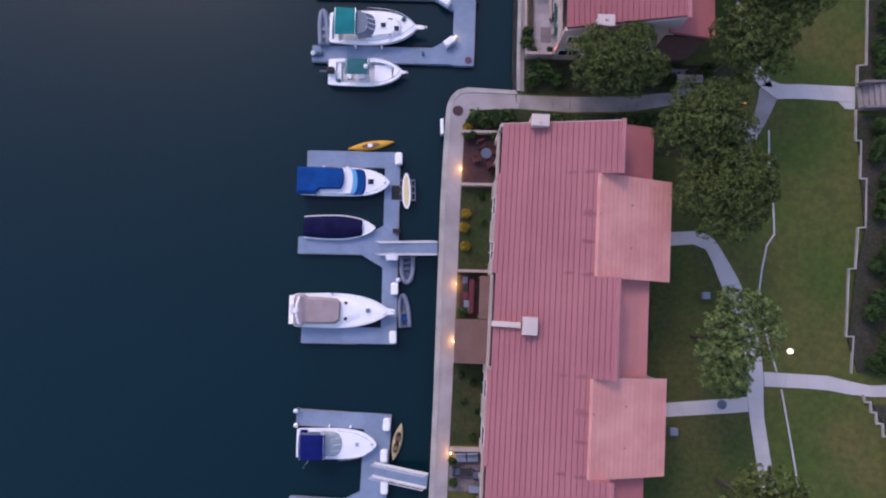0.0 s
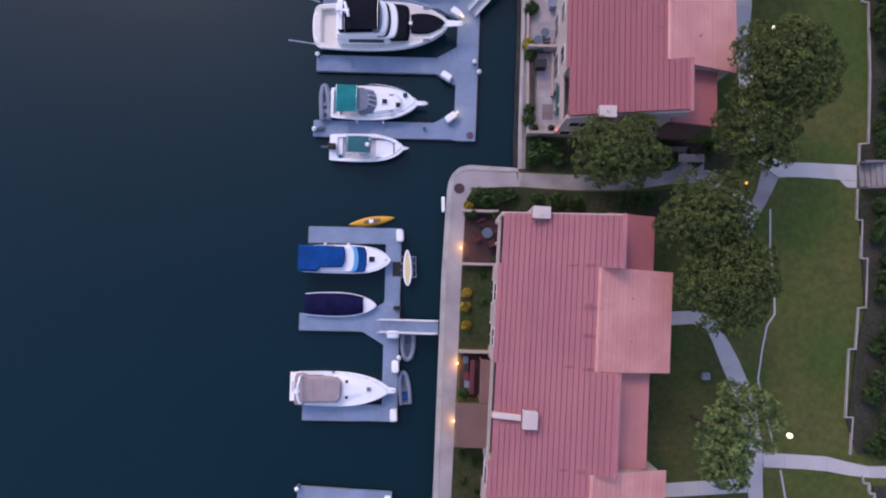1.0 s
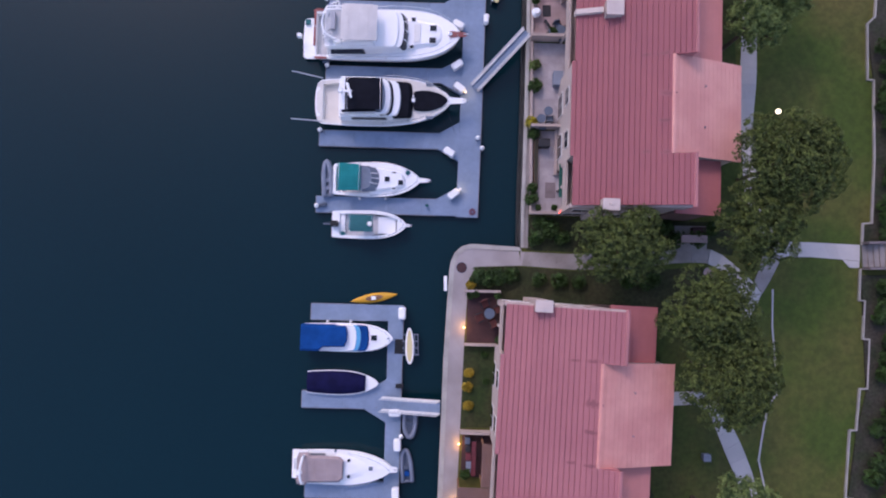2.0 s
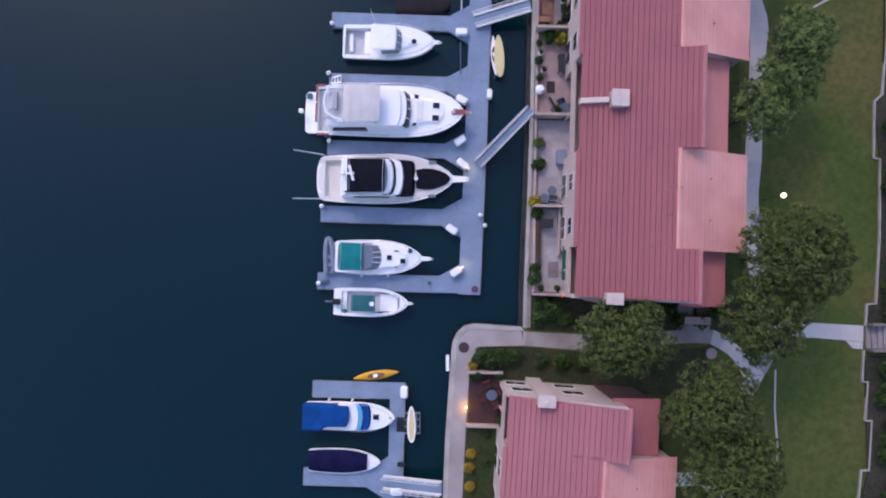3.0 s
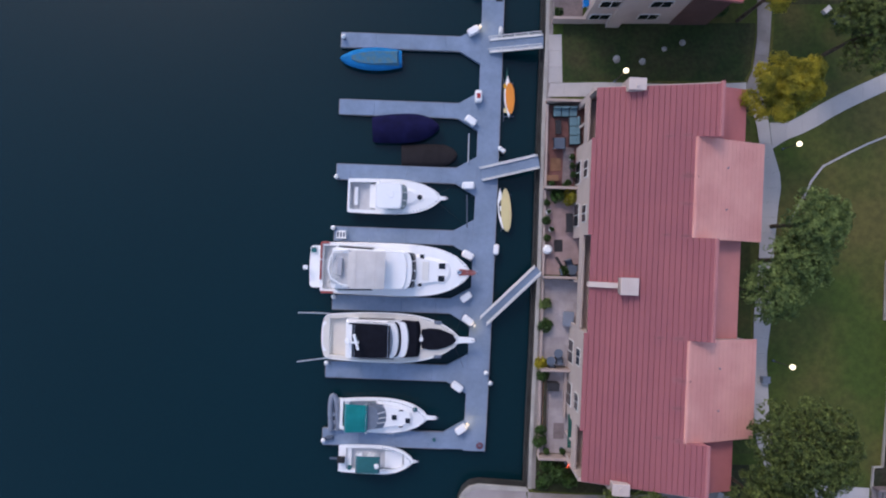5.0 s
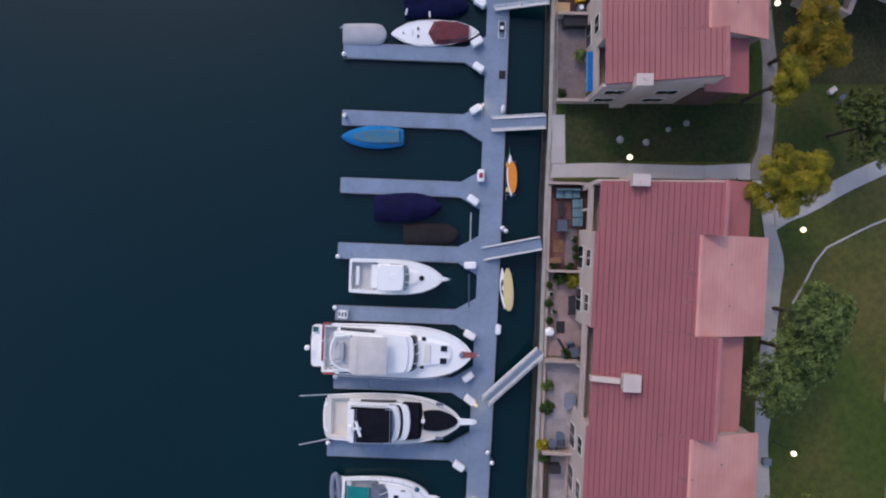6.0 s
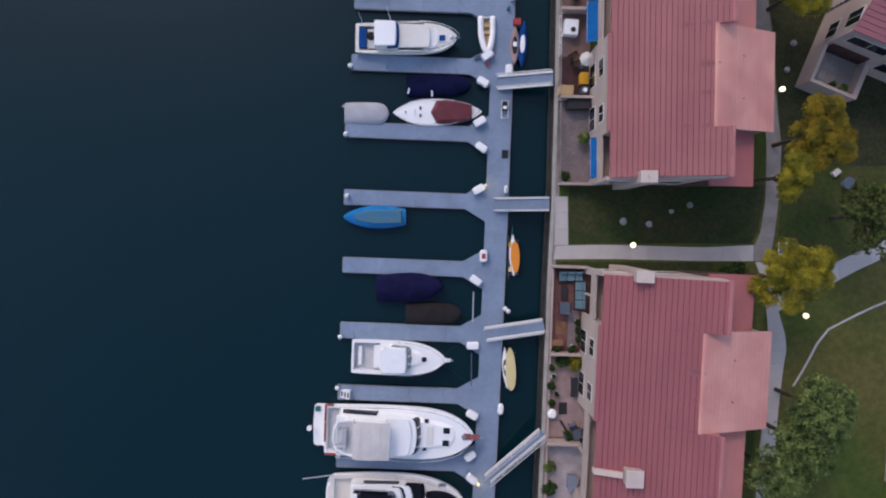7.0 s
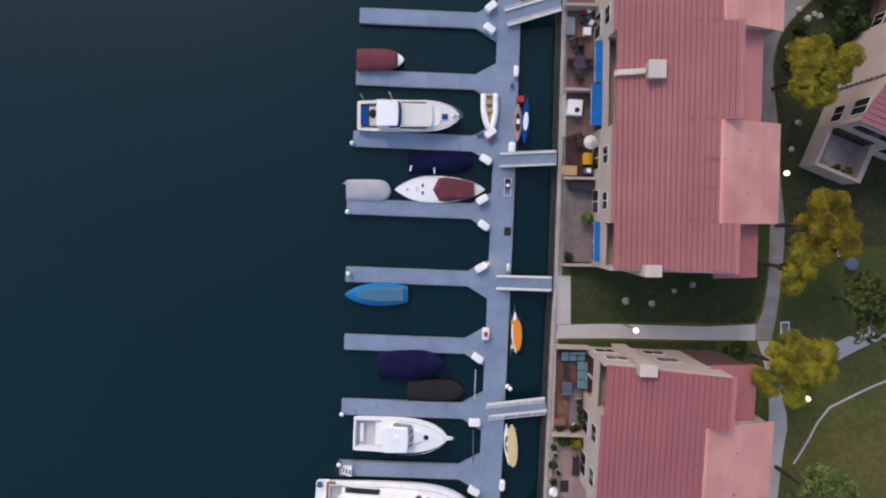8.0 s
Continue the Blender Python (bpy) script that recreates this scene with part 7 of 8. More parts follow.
def chair(x, y, turn, material, label="patio armchair with cushions", z=GROUND + 0.07, w=0.62):
    c = thing("patio_chair", label, "chair", "patio chairs", m=at(x, y, z, turn))
    part("seat", boxed(-w / 2, w / 2, -w / 2, w / 2, 0.36, 0.46, 0.03), material, c)
    part("backrest", boxed(-w / 2, w / 2, w / 2 - 0.09, w / 2, 0.46, 0.88, 0.03), material, c)
    for s in (-1, 1):
        part("armrest", boxed(s * w / 2 - 0.04, s * w / 2 + 0.04, -w / 2, w / 2 - 0.1, 0.6, 0.65, 0.01), WICKER, c)
        for t in (-1, 1):
            part("leg", boxed(s * w / 2 - 0.03, s * w / 2 + 0.03, t * (w / 2 - 0.05) - 0.03, t * (w / 2 - 0.05) + 0.03, 0, 0.6), WICKER, c)


def round_table(x, y, r, material, label, z=GROUND + 0.07):
    t = thing("round_table", label, "table", "patio tables", m=at(x, y, z))
    part("tabletop", disc(0, 0, 0.70, 0.74, r, seg=20), material, t)
    part("pedestal", disc(0, 0, 0.03, 0.70, 0.06), SLATE, t)
    part("foot", disc(0, 0, 0, 0.03, r * 0.5), SLATE, t)


def block_table(x, y, turn, w, d, h, material, label, name="patio_table", category="table", z=GROUND + 0.07):
    t = thing(name, label, category, m=at(x, y, z, turn))
    part("tabletop", boxed(-w / 2, w / 2, -d / 2, d / 2, h - 0.05, h, 0.012), material, t)
    for s in (-1, 1):
        for e in (-1, 1):
            part("leg", boxed(s * (w / 2 - 0.06) - 0.03, s * (w / 2 - 0.06) + 0.03, e * (d / 2 - 0.06) - 0.03, e * (d / 2 - 0.06) + 0.03, 0, h - 0.05), WICKER, t)


def chest(x, y, turn, w, d, h, material, label, name="storage_box", category="storage box", z=GROUND + 0.07, lid=None):
    t = thing(name, label, category, m=at(x, y, z, turn))
    part("body", boxed(-w / 2, w / 2, -d / 2, d / 2, 0, h - 0.06, 0.02), material, t)
    part("lid", boxed(-w / 2 - 0.02, w / 2 + 0.02, -d / 2 - 0.02, d / 2 + 0.02, h - 0.058, h, 0.02), lid or material, t)


def sofa(x, y, turn, w, label="dark wicker sofa with pale teal cushions", cushion=None):
    s = thing("patio_sofa", label, "sofa", "patio sofas", m=at(x, y, GROUND + 0.07, turn))
    part("frame", boxed(-w / 2, w / 2, -0.42, 0.42, 0.05, 0.32, 0.02), WICKER, s)
    part("backrest", boxed(-w / 2, w / 2, 0.32, 0.42, 0.32, 0.75, 0.02), WICKER, s)
    n = max(1, round(w / 0.72))
    for i in range(n):
        a, b = -w / 2 + w * i / n + 0.03, -w / 2 + w * (i + 1) / n - 0.03
        part("cushion", boxed(a, b, -0.40, 0.18, 0.32, 0.47, 0.05), cushion or CUSHION, s)
        part("back_cushion", boxed(a, b, 0.18, 0.33, 0.40, 0.80, 0.05), cushion or CUSHION, s)


def planter(x, y, r, h, leaf, label, seed, pot=None, z=GROUND + 0.06):
    p = thing("potted_plant", label, "plant", "potted plants", m=at(x, y, z))
    part("pot", disc(0, 0, 0, 0.4, 0.17, 0.23, seg=12), pot or REDBRICK, p)
    part("stem", tubes([[(0, 0, 0.38), (0, 0.02, 0.4 + h * 0.5)]], 0.03, 5), BARK, p)
    me = foliage([(0, 0, 0.4 + h * 0.5, r)], int(60 + 150 * r), min(0.15, 0.04 + 0.25 * r), 300 + seed, 7, -0.3)
    me.materials.append(leaf)
    data_part("leaves", me, p)


def doormat(x, y, turn, w, d, material, label, z=GROUND + 0.072):
    m = thing("outdoor_rug", label, "rug", m=at(x, y, z, turn))
    part("mat", boxed(-w / 2, w / 2, -d / 2, d / 2, 0, 0.02, 0.006), material, m)
    part("border", tubes([[(-w / 2, -d / 2, 0.015), (w / 2, -d / 2, 0.015), (w / 2, d / 2, 0.015), (-w / 2, d / 2, 0.015), (-w / 2, -d / 2, 0.015)]], 0.015, 4), material, m)


round_table(3.4, 7.6, 0.42, SLATE, "round blue-grey patio table")
for a in range(4):
    chair(3.4 + 0.85 * math.cos(a * 1.57 + 0.4), 7.6 + 0.85 * math.sin(a * 1.57 + 0.4), math.degrees(a * 1.57 + 0.4) - 90, REDCUSH, "faded red patio chair at a round table")
for i, (x, y) in enumerate(((1.9, 9.0), (2.4, 9.15), (4.1, 9.0), (4.1, 5.5))):
    planter(x, y, 0.25, 0.4, LEAFB, "potted green plant on a patio", i)
for i in range(5):
    chest(1.55 + 0.02 * i, -2.3 - 0.62 * i, 87, 0.5, 0.35, 0.5, (SLATE, WICKER, MAROON, TUBE, SLATE)[i], "row of dark storage boxes under a cover")
block_table(2.0, -3.6, 87, 2.6, 0.35, 0.75, MAROON, "long narrow maroon work table on a patio")
planter(1.3, -4.8, 0.35, 0.5, LEAFB, "potted green plant on a patio", 20)
block_table(1.35, -16.9, 0, 0.85, 0.55, 0.45, WICKER, "dark low coffee table on flagstones")
sofa(1.4, -15.75, 0, 1.8, "grey cushioned patio sofa beside a wall", TUBE)
chair(0.55, -16.8, 90, SLATE, "blue-grey patio chair on flagstones")
chair(2.2, -17.1, -90, SLATE, "blue-grey patio chair on flagstones")
chest(2.0, -18.15, -3, 0.9, 0.45, 0.7, TUBE, "grey storage bench on flagstones")
planter(0.3, -17.6, 0.3, 0.4, LEAFB, "potted green plant on a patio", 21)
planter(0.3, -16.0, 0.28, 0.4, LEAFB, "potted green plant on a patio", 22)

# ---- patios of the middle house ----
for y, h in ((15.5, 1.1), (22.45, 1.2), (29.72, 1.3), (36.75, 1.2), (43.6, 1.1)):
    garden_wall(6.72 + (y - 15.5) * 0.026, y + 0.02, 9.15 + (y - 15.5) * 0.04, y - 0.06, h)
for y0, y1, size, material, label in ((15.65, 22.3, 0.6, PALESTONE, "pale flagstone patio behind the seawall"), (22.6, 29.55, 0.6, PALESTONE, "pale flagstone patio behind the seawall"), (29.9, 36.6, 0.45, PINKSTONE, "pink brick patio behind the seawall"), (36.9, 43.45, 0.42, REDBRICK, "red brick patio behind the seawall")):
    x = 6.95 + (y0 - 15.5) * 0.028
    paving("patio", label, 0, 3.0, 0, y1 - y0, size, material, -2.0, origin=(x, y0))
    garden_wall(x - 0.14, y0, x + 0.05, y1, 0.42, 0.12, None, "low cream planter wall along the seawall")
sofa(9.0, 42.85, 0, 1.9)
sofa(9.75, 41.3, -90, 2.2)
block_table(8.45, 41.6, 90, 1.1, 0.45, 0.42, WICKER, "dark wicker coffee table on a brick patio")
chair(8.5, 40.3, 180, SLATE, "blue-grey patio armchair on a brick patio", w=0.9)
doormat(9.3, 38.6, -2, 0.85, 2.9, MAUVESTONE, "grey-mauve runner rug along a house wall")
doormat(8.3, 38.7, 0, 0.8, 1.0, TEAK, "brown woven rug on a brick patio")
chest(7.95, 37.55, 0, 0.9, 0.4, 0.6, TEAK, "brown wooden planter box on a patio")
for i, (x, y, m_) in enumerate(((9.5, 39.2, GEL), (9.55, 38.5, SLATE), (9.6, 37.8, WICKER), (7.9, 37.1, GEL), (9.2, 37.2, GEL), (9.0, 36.95, SLATE))):
    planter(x, y, 0.2, 0.3, LEAFB, "small potted plant on a patio", 30 + i, m_)
shrub(9.4, 36.0, 0.55, 1.3, LEAFY, "yellow-green shrub against a house wall", 201)
shrub(8.4, 36.2, 0.5, 0.9, LEAFB, "green shrub beside a garden wall", 202)
for i, (x, y) in enumerate(((7.5, 35.6), (7.55, 34.9), (7.5, 34.2), (7.7, 33.5), (7.5, 32.8))):
    planter(x + (0.0, 0.12, -0.05, 0.2, 0.02)[i], y, (0.22, 0.13, 0.3, 0.16, 0.24)[i], (0.3, 0.2, 0.45, 0.25, 0.3)[i], LEAFB, "leafy potted plant by the seawall", 40 + i, GEL)
t = thing("globe_planter", "large round white planter by the seawall", "planter", m=at(7.58, 31.9, GROUND + 0.06))
part("bowl", ball(0, 0, 0.36, 0.4, 0.9), GEL, t, smooth=True)
part("rim", disc(0, 0, 0.66, 0.74, 0.26, 0.24), GEL, t)
doormat(8.5, 32.2, 0, 0.65, 0.95, WICKER, "dark square mat on pink paving")
block_table(9.3, 34.0, 90, 1.5, 0.55, 0.5, WICKER, "dark wicker bench against a house wall", "patio_bench", "bench")
block_table(8.5, 30.9, -60, 0.9, 0.2, 0.45, WICKER, "narrow dark bench on pink paving", "patio_bench", "bench")
round_table(9.45, 30.3, 0.4, SLATE, "round blue-grey glass patio table")
for a in (0.3, 1.9, 3.4, 4.9):
    chair(9.45 + 0.7 * math.cos(a), 30.3 + 0.6 * math.sin(a), math.degrees(a) - 90, SLATE, "dark patio chair at a round table", w=0.5)
planter(8.85, 30.2, 0.32, 0.4, LEAFB, "leafy potted plant on a patio", 50)
chest(9.2, 26.4, -2, 0.75, 1.1, 0.72, TUBE, "grey cabinet standing on flagstones", "patio_cabinet", "cabinet")
for x, y in ((7.78, 23.1), (8.36, 23.7)):
    round_table(x, y, 0.36, SLATE, "round blue-grey glass patio table")
    chair(x + 0.1, y - 0.62, 180, SLATE, "dark patio chair at a glass table", w=0.5)
for i, (x, y, r, leaf) in enumerate(((7.4, 27.6, 0.4, LEAFL), (7.4, 25.9, 0.5, LEAFB), (7.1, 22.9, 0.45, LEAFY), (7.2, 21.9, 0.4, LEAFB), (6.95, 16.7, 0.45, LEAFB), (7.0, 17.6, 0.35, LEAFB))):
    shrub(x, y, r, 0.8, leaf, "green shrub beside the seawall", 210 + i)
chest(7.95, 21.1, -2, 0.85, 0.6, 0.95, WICKER, "dark covered barbecue on a patio", "barbecue", "barbecue")
doormat(8.5, 17.4, -2, 0.8, 1.25, MAUVESTONE, "grey-mauve rug on flagstones")
garden_wall(8.85, 18.6, 9.0, 22.2, 0.5)
trough = thing("planter_trough", "long narrow brown planter trough of soil along the seawall", "planter", m=at(7.28, 17.7, GROUND + 0.06, -1.6))
part("box", boxed(-0.16, 0.16, 0.0, 4.1, 0.0, 0.34, 0.02), TEAK, trough)
part("soil", boxed(-0.13, 0.13, 0.04, 4.06, 0.34, 0.36), SOIL, trough)
for i in range(2):
    planter(7.4 + 1.3 * i, 15.95, 0.2, 0.3, LEAFB, "small potted plant along a wall", 70 + i, SLATE)
t = thing("patio_blind", "dark green roller blind hung from a balcony", "blind", m=at(9.0, 17.9, 0, -2.3))
part("cloth", boxed(-0.12, 0.3, -1.3, 1.3, 3.3, 3.36), GREEN, t)
part("roller", tubes([[(0.32, -1.3, 3.42), (0.32, 1.3, 3.42)]], 0.06), WHITEP, t)
t = thing("string_light", "short string of small red lights on a post", "lights", m=at(8.75, 15.3, GROUND, 0))
part("post", tubes([[(0, 0, 0), (0, 0, 2.2)]], 0.03), SLATE, t)
for i in range(4):
    part("bulb", ball(0.07 * i, 0.10 * i, 2.22, 0.04, seg=8), REDLED, t, "glowing red bulb")

# ---- patios of the northern house ----
for y, h in ((50.05, 1.1), (56.7, 1.2), (63.4, 1.2), (69.65, 1.3)):
    garden_wall(8.0, y, 10.5, y - 0.05, h)
for y0, y1, size, material, label, boards in ((50.2, 56.55, 0.45, MAUVESTONE, "brown paved patio behind the seawall", None), (56.85, 59.9, 0.42, DARKPAT, "dark red tiled patio behind the seawall", None), (60.0, 63.25, 0.15, DECKW, "brown timber deck behind the seawall", True), (63.55, 69.5, 0.15, DECKW, "brown timber deck behind the seawall", True), (69.85, 76, 0.15, DECKW, "brown timber deck behind the seawall", True)):
    paving("patio", label, 0, 2.35, 0, y1 - y0, size, material, 0, along_y=boards, origin=(8.15, y0))
    t = thing("patio_railing", "slim railing panel along the seawall", "railing", m=at(8.05, y0, GROUND))
    paint = WHITEP if y0 == 60.0 else OLDPAVE
    part("top_rail", boxed(-0.03, 0.03, 0, y1 - y0, 0.85, 0.92, 0.01), paint, t)
    part("bottom_rail", boxed(-0.02, 0.02, 0, y1 - y0, 0.12, 0.17), paint, t)
    for i in range(int((y1 - y0) / 0.5) + 1):
        part("post", boxed(-0.02, 0.02, i * 0.5 - 0.02, i * 0.5 + 0.02, 0, 0.85), paint, t)


def awning(x0, x1, y0, y1, z_low, z_high, label="blue cloth awning fixed to a house wall"):
    t = thing("awning", label, "awning", "blue awnings", m=at(0, 0))
    n = max(2, round((y1 - y0) / 1.0))
    for i in range(n):
        a, b = y0 + (y1 - y0) * i / n, y0 + (y1 - y0) * (i + 1) / n - 0.01
        p = [(x0, a), (x1, a), (x1, b), (x0, b)]
        part("panel", block(bmesh.new(), p, [z_low - 0.03, z_high - 0.03, z_high - 0.03, z_low - 0.03], p, [z_low, z_high, z_high, z_low]), AWNING, t)
    part("valance", boxed(x0 - 0.02, x0, y0, y1, z_low - 0.22, z_low), AWNING, t)
    part("front_bar", tubes([[(x0, y0, z_low - 0.02), (x0, y1, z_low - 0.02)]], 0.025), WHITEP, t)
    for y in (y0 + 0.1, y1 - 0.1):
        part("arm", tubes([[(x0, y, z_low - 0.03), (x1, y, z_high - 0.6)]], 0.02), WHITEP, t)


awning(9.95, 10.62, 63.65, 66.7, 3.75, 4.15)
awning(9.72, 10.55, 60.5, 63.5, 3.75, 4.15)
awning(10.05, 10.56, 50.4, 53.4, 3.75, 4.05)
chest(8.5, 68.3, 90, 1.3, 0.6, 0.45, TUBE, "blue-grey cushioned lounger on a timber deck", "sun_lounger", "lounger")
for i, (x, y, m_) in enumerate(((9.55, 69.3, RED), (9.9, 69.5, GEL), (9.85, 69.0, SLATE), (9.5, 68.7, WICKER), (10.1, 68.6, GEL))):
    chest(x, y, 15 * i, 0.35, 0.3, 0.4, m_, "small garden box among clutter on a deck")
chest(9.75, 67.9, 0, 0.55, 0.55, 0.5, GEL, "white cube side table on a deck")
block_table(9.2, 65.5, 0, 0.85, 0.95, 0.73, PLUM, "dark purple dining table on a deck")
for x, y, a in ((9.2, 66.5, 0), (9.2, 64.5, 180), (8.5, 65.5, 90), (9.9, 65.5, -90)):
    chair(x, y, a, WICKER, "dark wicker dining chair on a deck", w=0.5)
for x, y, a in ((8.7, 67.1, 30), (9.2, 67.2, -10)):
    chair(x, y, a, TEAK, "folding wooden chair on a deck", w=0.5)
t = thing("spa_tub", "square white tub with a dark round opening", "tub", m=at(8.85, 62.1, GROUND + 0.07, -4))
part("shell", boxed(-0.55, 0.55, -0.6, 0.6, 0, 0.75, 0.08), GEL, t)
part("opening", disc(0.15, -0.2, 0.75, 0.765, 0.2, seg=14), RUBBER, t, "dark round opening")
chest(9.9, 58.2, 0, 0.62, 0.85, 0.7, YELLOW, "bright yellow storage chest on a patio")
chest(8.5, 57.3, -3, 1.05, 0.7, 0.7, TAN, "tan storage chest on a patio")
chest(9.95, 57.3, 0, 0.5, 0.5, 0.6, SLATE, "dark side table with a white bowl", "side_table", "table")
part("bowl", disc(0, 0, 0.6, 0.72, 0.12, 0.18), GEL, scene.objects["side_table"])
chest(9.45, 56.2, 0, 1.75, 0.75, 0.9, WICKER, "dark grey covered barbecue beside a garden wall", "barbecue", "barbecue")
planter(9.85, 53.6, 0.42, 0.5, LEAFL, "leafy potted plant on brown paving", 80)
planter(8.4, 50.6, 0.35, 0.4, LEAFB, "leafy potted plant on brown paving", 81)
t = thing("parasol", "pale folded-out parasol on a patio", "umbrella", m=at(9.75, 59.3, GROUND + 0.07))
part("pole", tubes([[(0, 0, 0), (0, 0, 2.2)]], 0.025), WHITEP, t)
part("canopy", disc(0, 0, 1.95, 2.25, 0.55, 0.05, seg=8), PALE, t)
part("base", disc(0, 0, 0, 0.1, 0.25), SLATE, t)
for x, y in ((9.3, 59.4), (9.1, 60.0)):
    chair(x, y, 30, TEAK, "folding wooden chair on a patio", w=0.5)

chest(19.65, 13.3, -2, 2.0, 0.55, 0.9, PINKSTONE, "mauve-grey storage bench on a small garden deck", "storage_bench", "bench", GROUND + 0.1)
chest(20.2, 14.0, -2, 1.0, 0.5, 0.6, DARKPAT, "dark red storage box on a small garden deck", z=GROUND + 0.1)
paving("patio", "small grey paved yard beside a house", 0, 2.6, 0, 2.0, 0.65, OLDPAVE, -2.0, origin=(18.4, 12.45))
round_table(30.66, 50.1, 0.48, SLATE, "round blue-grey garden table on the grass", GROUND)
chest(29.9, 50.95, 40, 0.6, 0.35, 0.4, PALE, "pale garden box on the grass", z=GROUND)

# ---- stones and small things on the lawns ----
for i, (x, y, r) in enumerate(((13.2, 47.1, 0.32), (15.25, 46.9, 0.28), (17.0, 47.9, 0.22), (18.45, 48.4, 0.26), (23.0, 60.0, 0.25), (25.98, 59.02, 0.24), (26.45, 61.08, 0.26), (26.95, 69.05, 0.30), (27.45, 69.45, 0.22), (27.9, 69.25, 0.28), (26.25, 69.75, 0.26), (25.35, 66.9, 0.14), (26.7, 68.1, 0.18))):
    bm = ball(0, 0, 0, r, 0.6, seg=8)
    for v in bm.verts:
        v.co *= 1 + 0.25 * noise.noise(v.co * 4 + Vector((i, 0, 0)))
    tagged(part("boulder", bm, STONE), "pale boulder set in the grass", "rock", "garden boulders").matrix_basis = at(x, y, GROUND + 0.1, 40 * i)
for x, y in ((20.3, -3.85), (17.3, -14.2), (24.9, 21.5)):
    t = thing("utility_box", "small grey utility box on the lawn", "utility box", m=at(x, y, GROUND))
    part("body", boxed(-0.28, 0.28, -0.25, 0.25, 0, 0.5, 0.03), TUBE, t)
    part("lid", boxed(-0.3, 0.3, -0.27, 0.27, 0.5, 0.55, 0.02), TUBE, t)
t = thing("drain_grate", "dark drain grate in a white frame", "drain", m=at(25.9, 44.95, GROUND + 0.05))
part("frame", boxed(-0.36, 0.36, -0.5, 0.5, 0, 0.05), WHITEP, t)
part("grate", boxed(-0.27, 0.27, -0.4, 0.4, 0.05, 0.065), SLATE, t)
t = thing("manhole", "round dark manhole cover in a path", "manhole", m=at(21.3, -12.3, GROUND + 0.051))
part("cover", disc(0, 0, 0, 0.012, 0.33), SLATE, t)
part("rim", tubes([[(0.36 * math.cos(a), 0.36 * math.sin(a), 0.006) for a in [2 * math.pi * k / 18 for k in range(19)]]], 0.02, 4), SLATE, t)
for x, y, r, paint, label in ((1.28, 11.25, 0.42, DARKPAT, "round reddish manhole cover in a path"), (21.1, 10.62, 0.44, PINKSTONE, "round pale pink manhole cover in a bed")):
    t = thing("manhole", label, "manhole", m=at(x, y, GROUND + 0.062))
    part("cover", disc(0, 0, 0, 0.012, r), paint, t)
    part("rim", tubes([[(r * math.cos(a), r * math.sin(a), 0.006) for a in [2 * math.pi * k / 18 for k in range(19)]]], 0.02, 4), SLATE, t)
t = thing("ladder_fender", "white fender board hung on the seawall", "fender", m=at(0.12, 10.0, 0.0, 0))
part("board", boxed(-0.28, -0.02, -0.6, 0.6, 0.9, 1.75, 0.03), GEL, t)


# ---- neighbouring house across the path ----
n = thing("house", "mauve stucco house with a walled terrace and red roof", "house", m=at(26.63, 57.7, 0, -22))
g = GROUND - 0.3
EAVE, RISE = 7.05, 0.48
terrace = part("terrace", boxed(0.0, 3.75, 0.0, 2.98, g, 2.6), DUSKWALL, n, "walled terrace with grey pavers")
for a in ((0.0, 3.75, 0.0, 0.2), (0.0, 0.2, 0.2, 2.98), (3.4, 3.75, 0.2, 2.98)):
    part("parapet", boxed(*a, 2.6, 3.55), DUSKWALL, terrace)
    part("coping", boxed(a[0] - 0.02, a[1] + 0.02, a[2] - 0.02, a[3] + 0.02, 3.55, 3.6, 0.01), GARDENWALL, terrace)
for i in range(5):
    for j in range(4):
        part("paver", boxed(0.22 + 0.63 * i, 0.83 + 0.63 * i, 0.22 + 0.68 * j, 0.88 + 0.68 * j, 2.6, 2.63), OLDPAVE, terrace)
wall = part("wall", prism([(0.0, 3.0), (14.0, 3.0), (14.0, 10.9), (0.0, 10.9)], g, [EAVE, EAVE, EAVE + RISE * 7.9, EAVE + RISE * 7.9]), DUSKWALL, n)
part("door", boxed(0.3, 3.35, 2.93, 3.0, 2.62, 4.0), DARKPAT, wall, "dark red terrace doors")
for a in (0.3, 1.3, 2.32):
    part("door_frame", boxed(a, a + 0.05, 2.91, 2.93, 2.62, 4.0), BROWNWALL, wall)
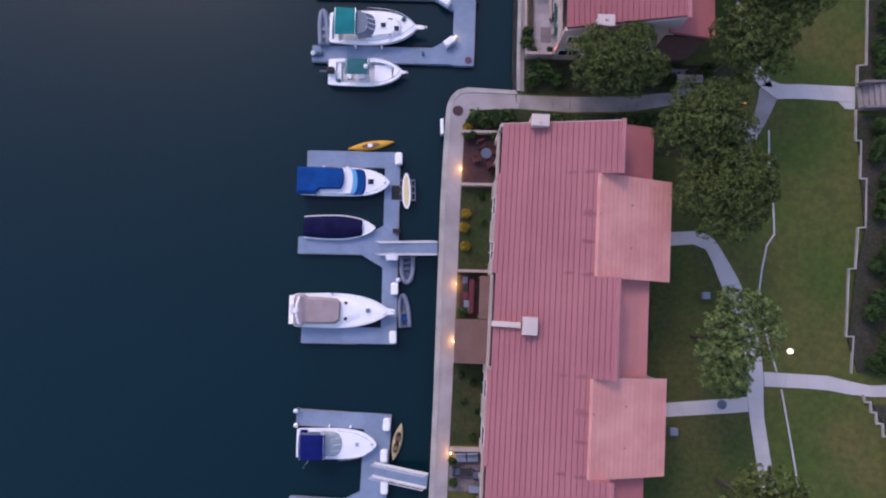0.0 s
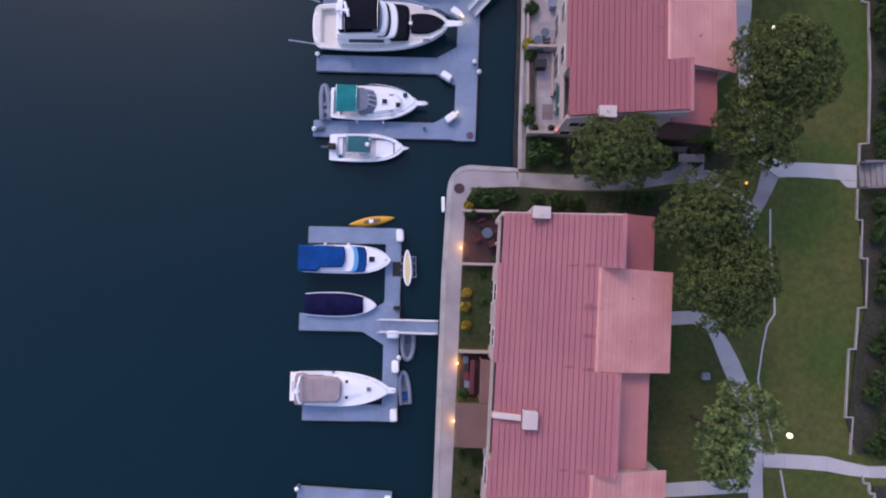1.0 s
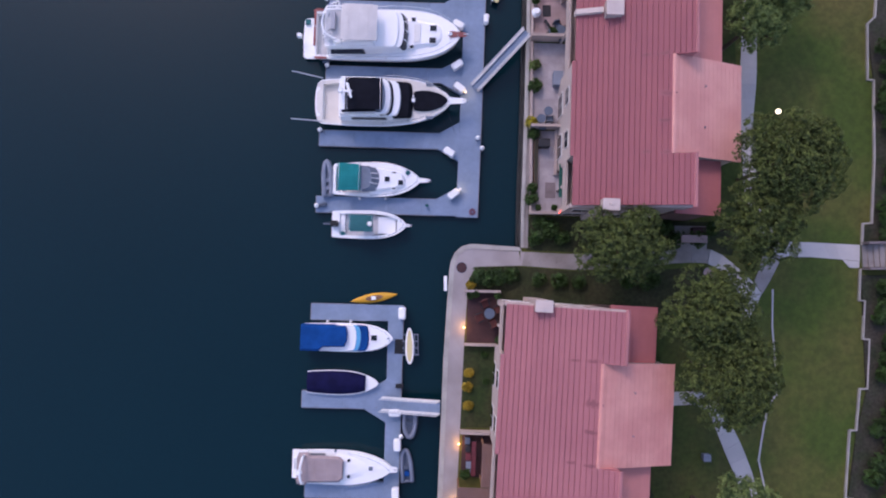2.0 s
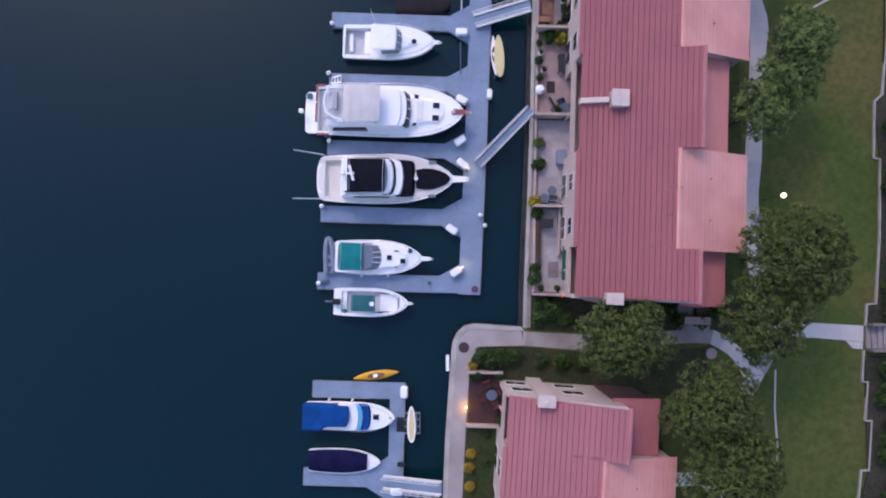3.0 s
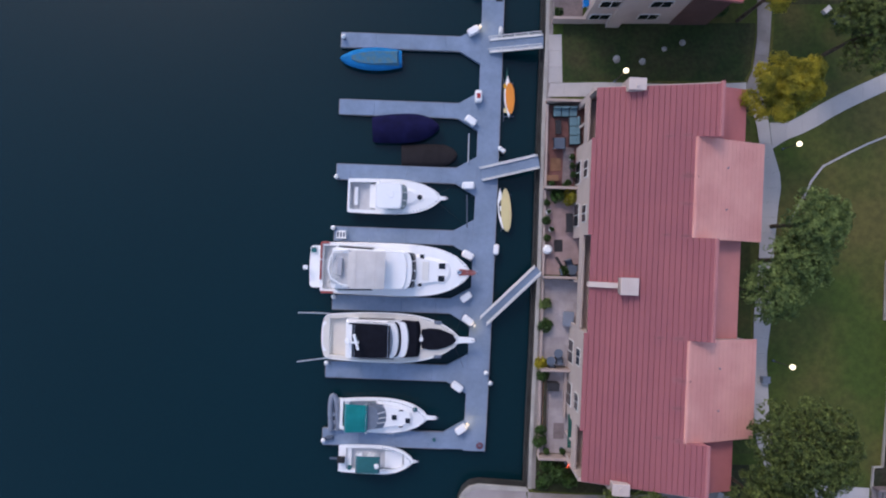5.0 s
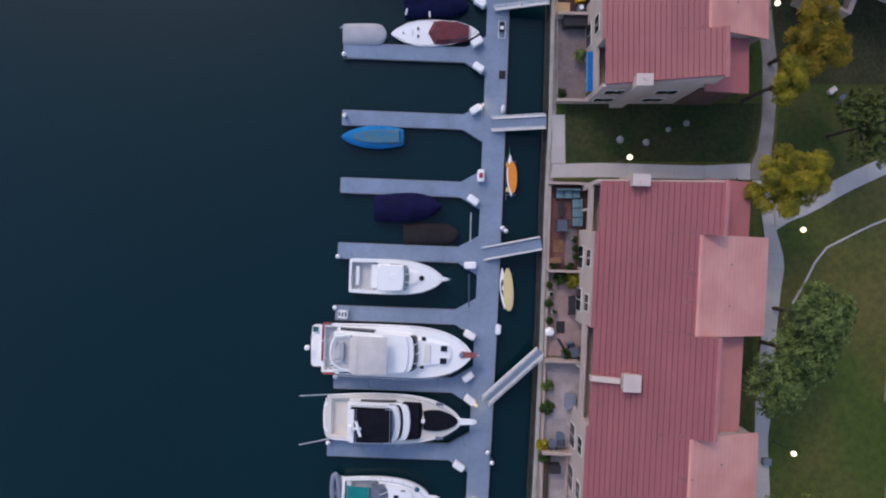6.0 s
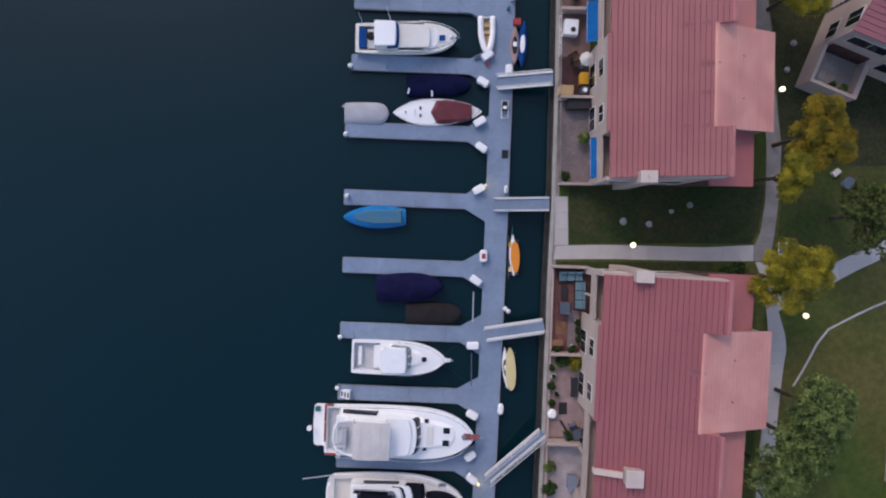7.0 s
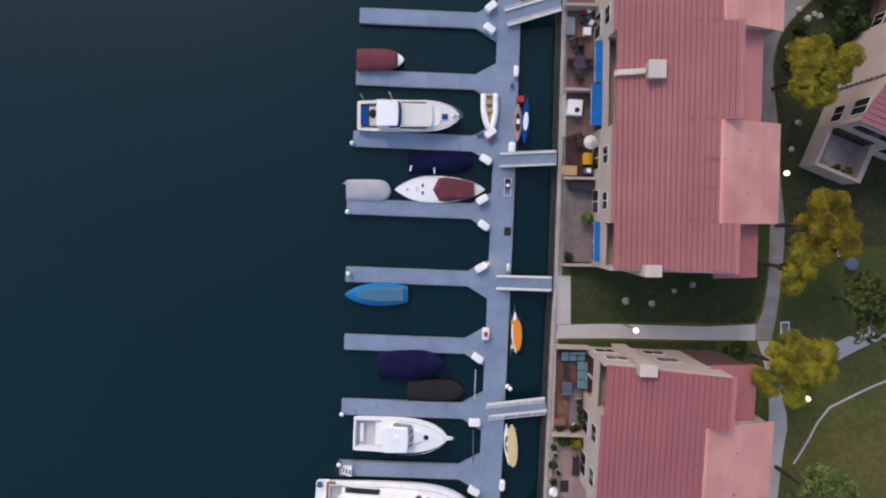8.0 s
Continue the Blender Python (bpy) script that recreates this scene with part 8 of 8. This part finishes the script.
window(wall, 0, 0, 3.35, 4.65, 3.25, 4.45, "x", -1)
window(wall, 0, 0, 3.5, 4.75, 5.35, 6.95, "x", -1)
window(wall, 0.5, 3.6, 3.0, 3.0, 5.0, 6.1, "y", -1)
window(wall, 4.3, 6.6, 3.0, 3.0, 2.9, 4.2, "y", -1)
part("downpipe", tubes([[(-0.06, 6.2, g), (-0.06, 6.2, 8.3)]], 0.05), SLATE, n)
for k in range(12):
    part("bracket", boxed(-0.13, 0.0, 6.1, 6.3, 1.9 + 0.52 * k, 1.98 + 0.52 * k), SLATE, n)
p = [(-0.25, 2.75), (14.0, 2.75), (14.0, 11.0), (-0.25, 11.0)]
roof = part("roof", block(bmesh.new(), p, [EAVE - 0.05, EAVE - 0.05, EAVE + RISE * 8.25 - 0.05, EAVE + RISE * 8.25 - 0.05], p, [EAVE + 0.08, EAVE + 0.08, EAVE + RISE * 8.25 + 0.08, EAVE + RISE * 8.25 + 0.08]), GROOVE, n, "faded red ribbed roof")
for i in range(24):
    v0, v1 = 2.72 + 8.25 * i / 24, 2.72 + 8.25 * (i + 0.9) / 24
    z0, z1 = EAVE + 0.08 + RISE * (v0 - 2.75), EAVE + 0.08 + RISE * (v1 - 2.75)
    p = [(-0.28, v0), (14, v0), (14, v1), (-0.28, v1)]
    part("course", block(bmesh.new(), p, [z0 - 0.02, z0 - 0.02, z1 - 0.02, z1 - 0.02], p, [z0 + 0.06, z0 + 0.06, z1 + 0.03, z1 + 0.03]), ROOF, roof)
back = part("wall", boxed(0.4, 14, 10.9, 18, g, 6.4), BROWNWALL, n, "red-brown rear wall")
window(back, 0.4, 0, 11.3, 12.4, 2.5, 3.7, "x", -1)
part("fascia", boxed(0.1, 14, 10.95, 18.2, 6.4, 6.6), DUSKWALL, n)
planter(29.45, 57.25, 0.25, 0.3, LEAFL, "leafy potted plant on a terrace", 90, z=2.64)
planter(28.6, 57.5, 0.2, 0.25, LEAFB, "leafy potted plant on a terrace", 91, z=2.64)
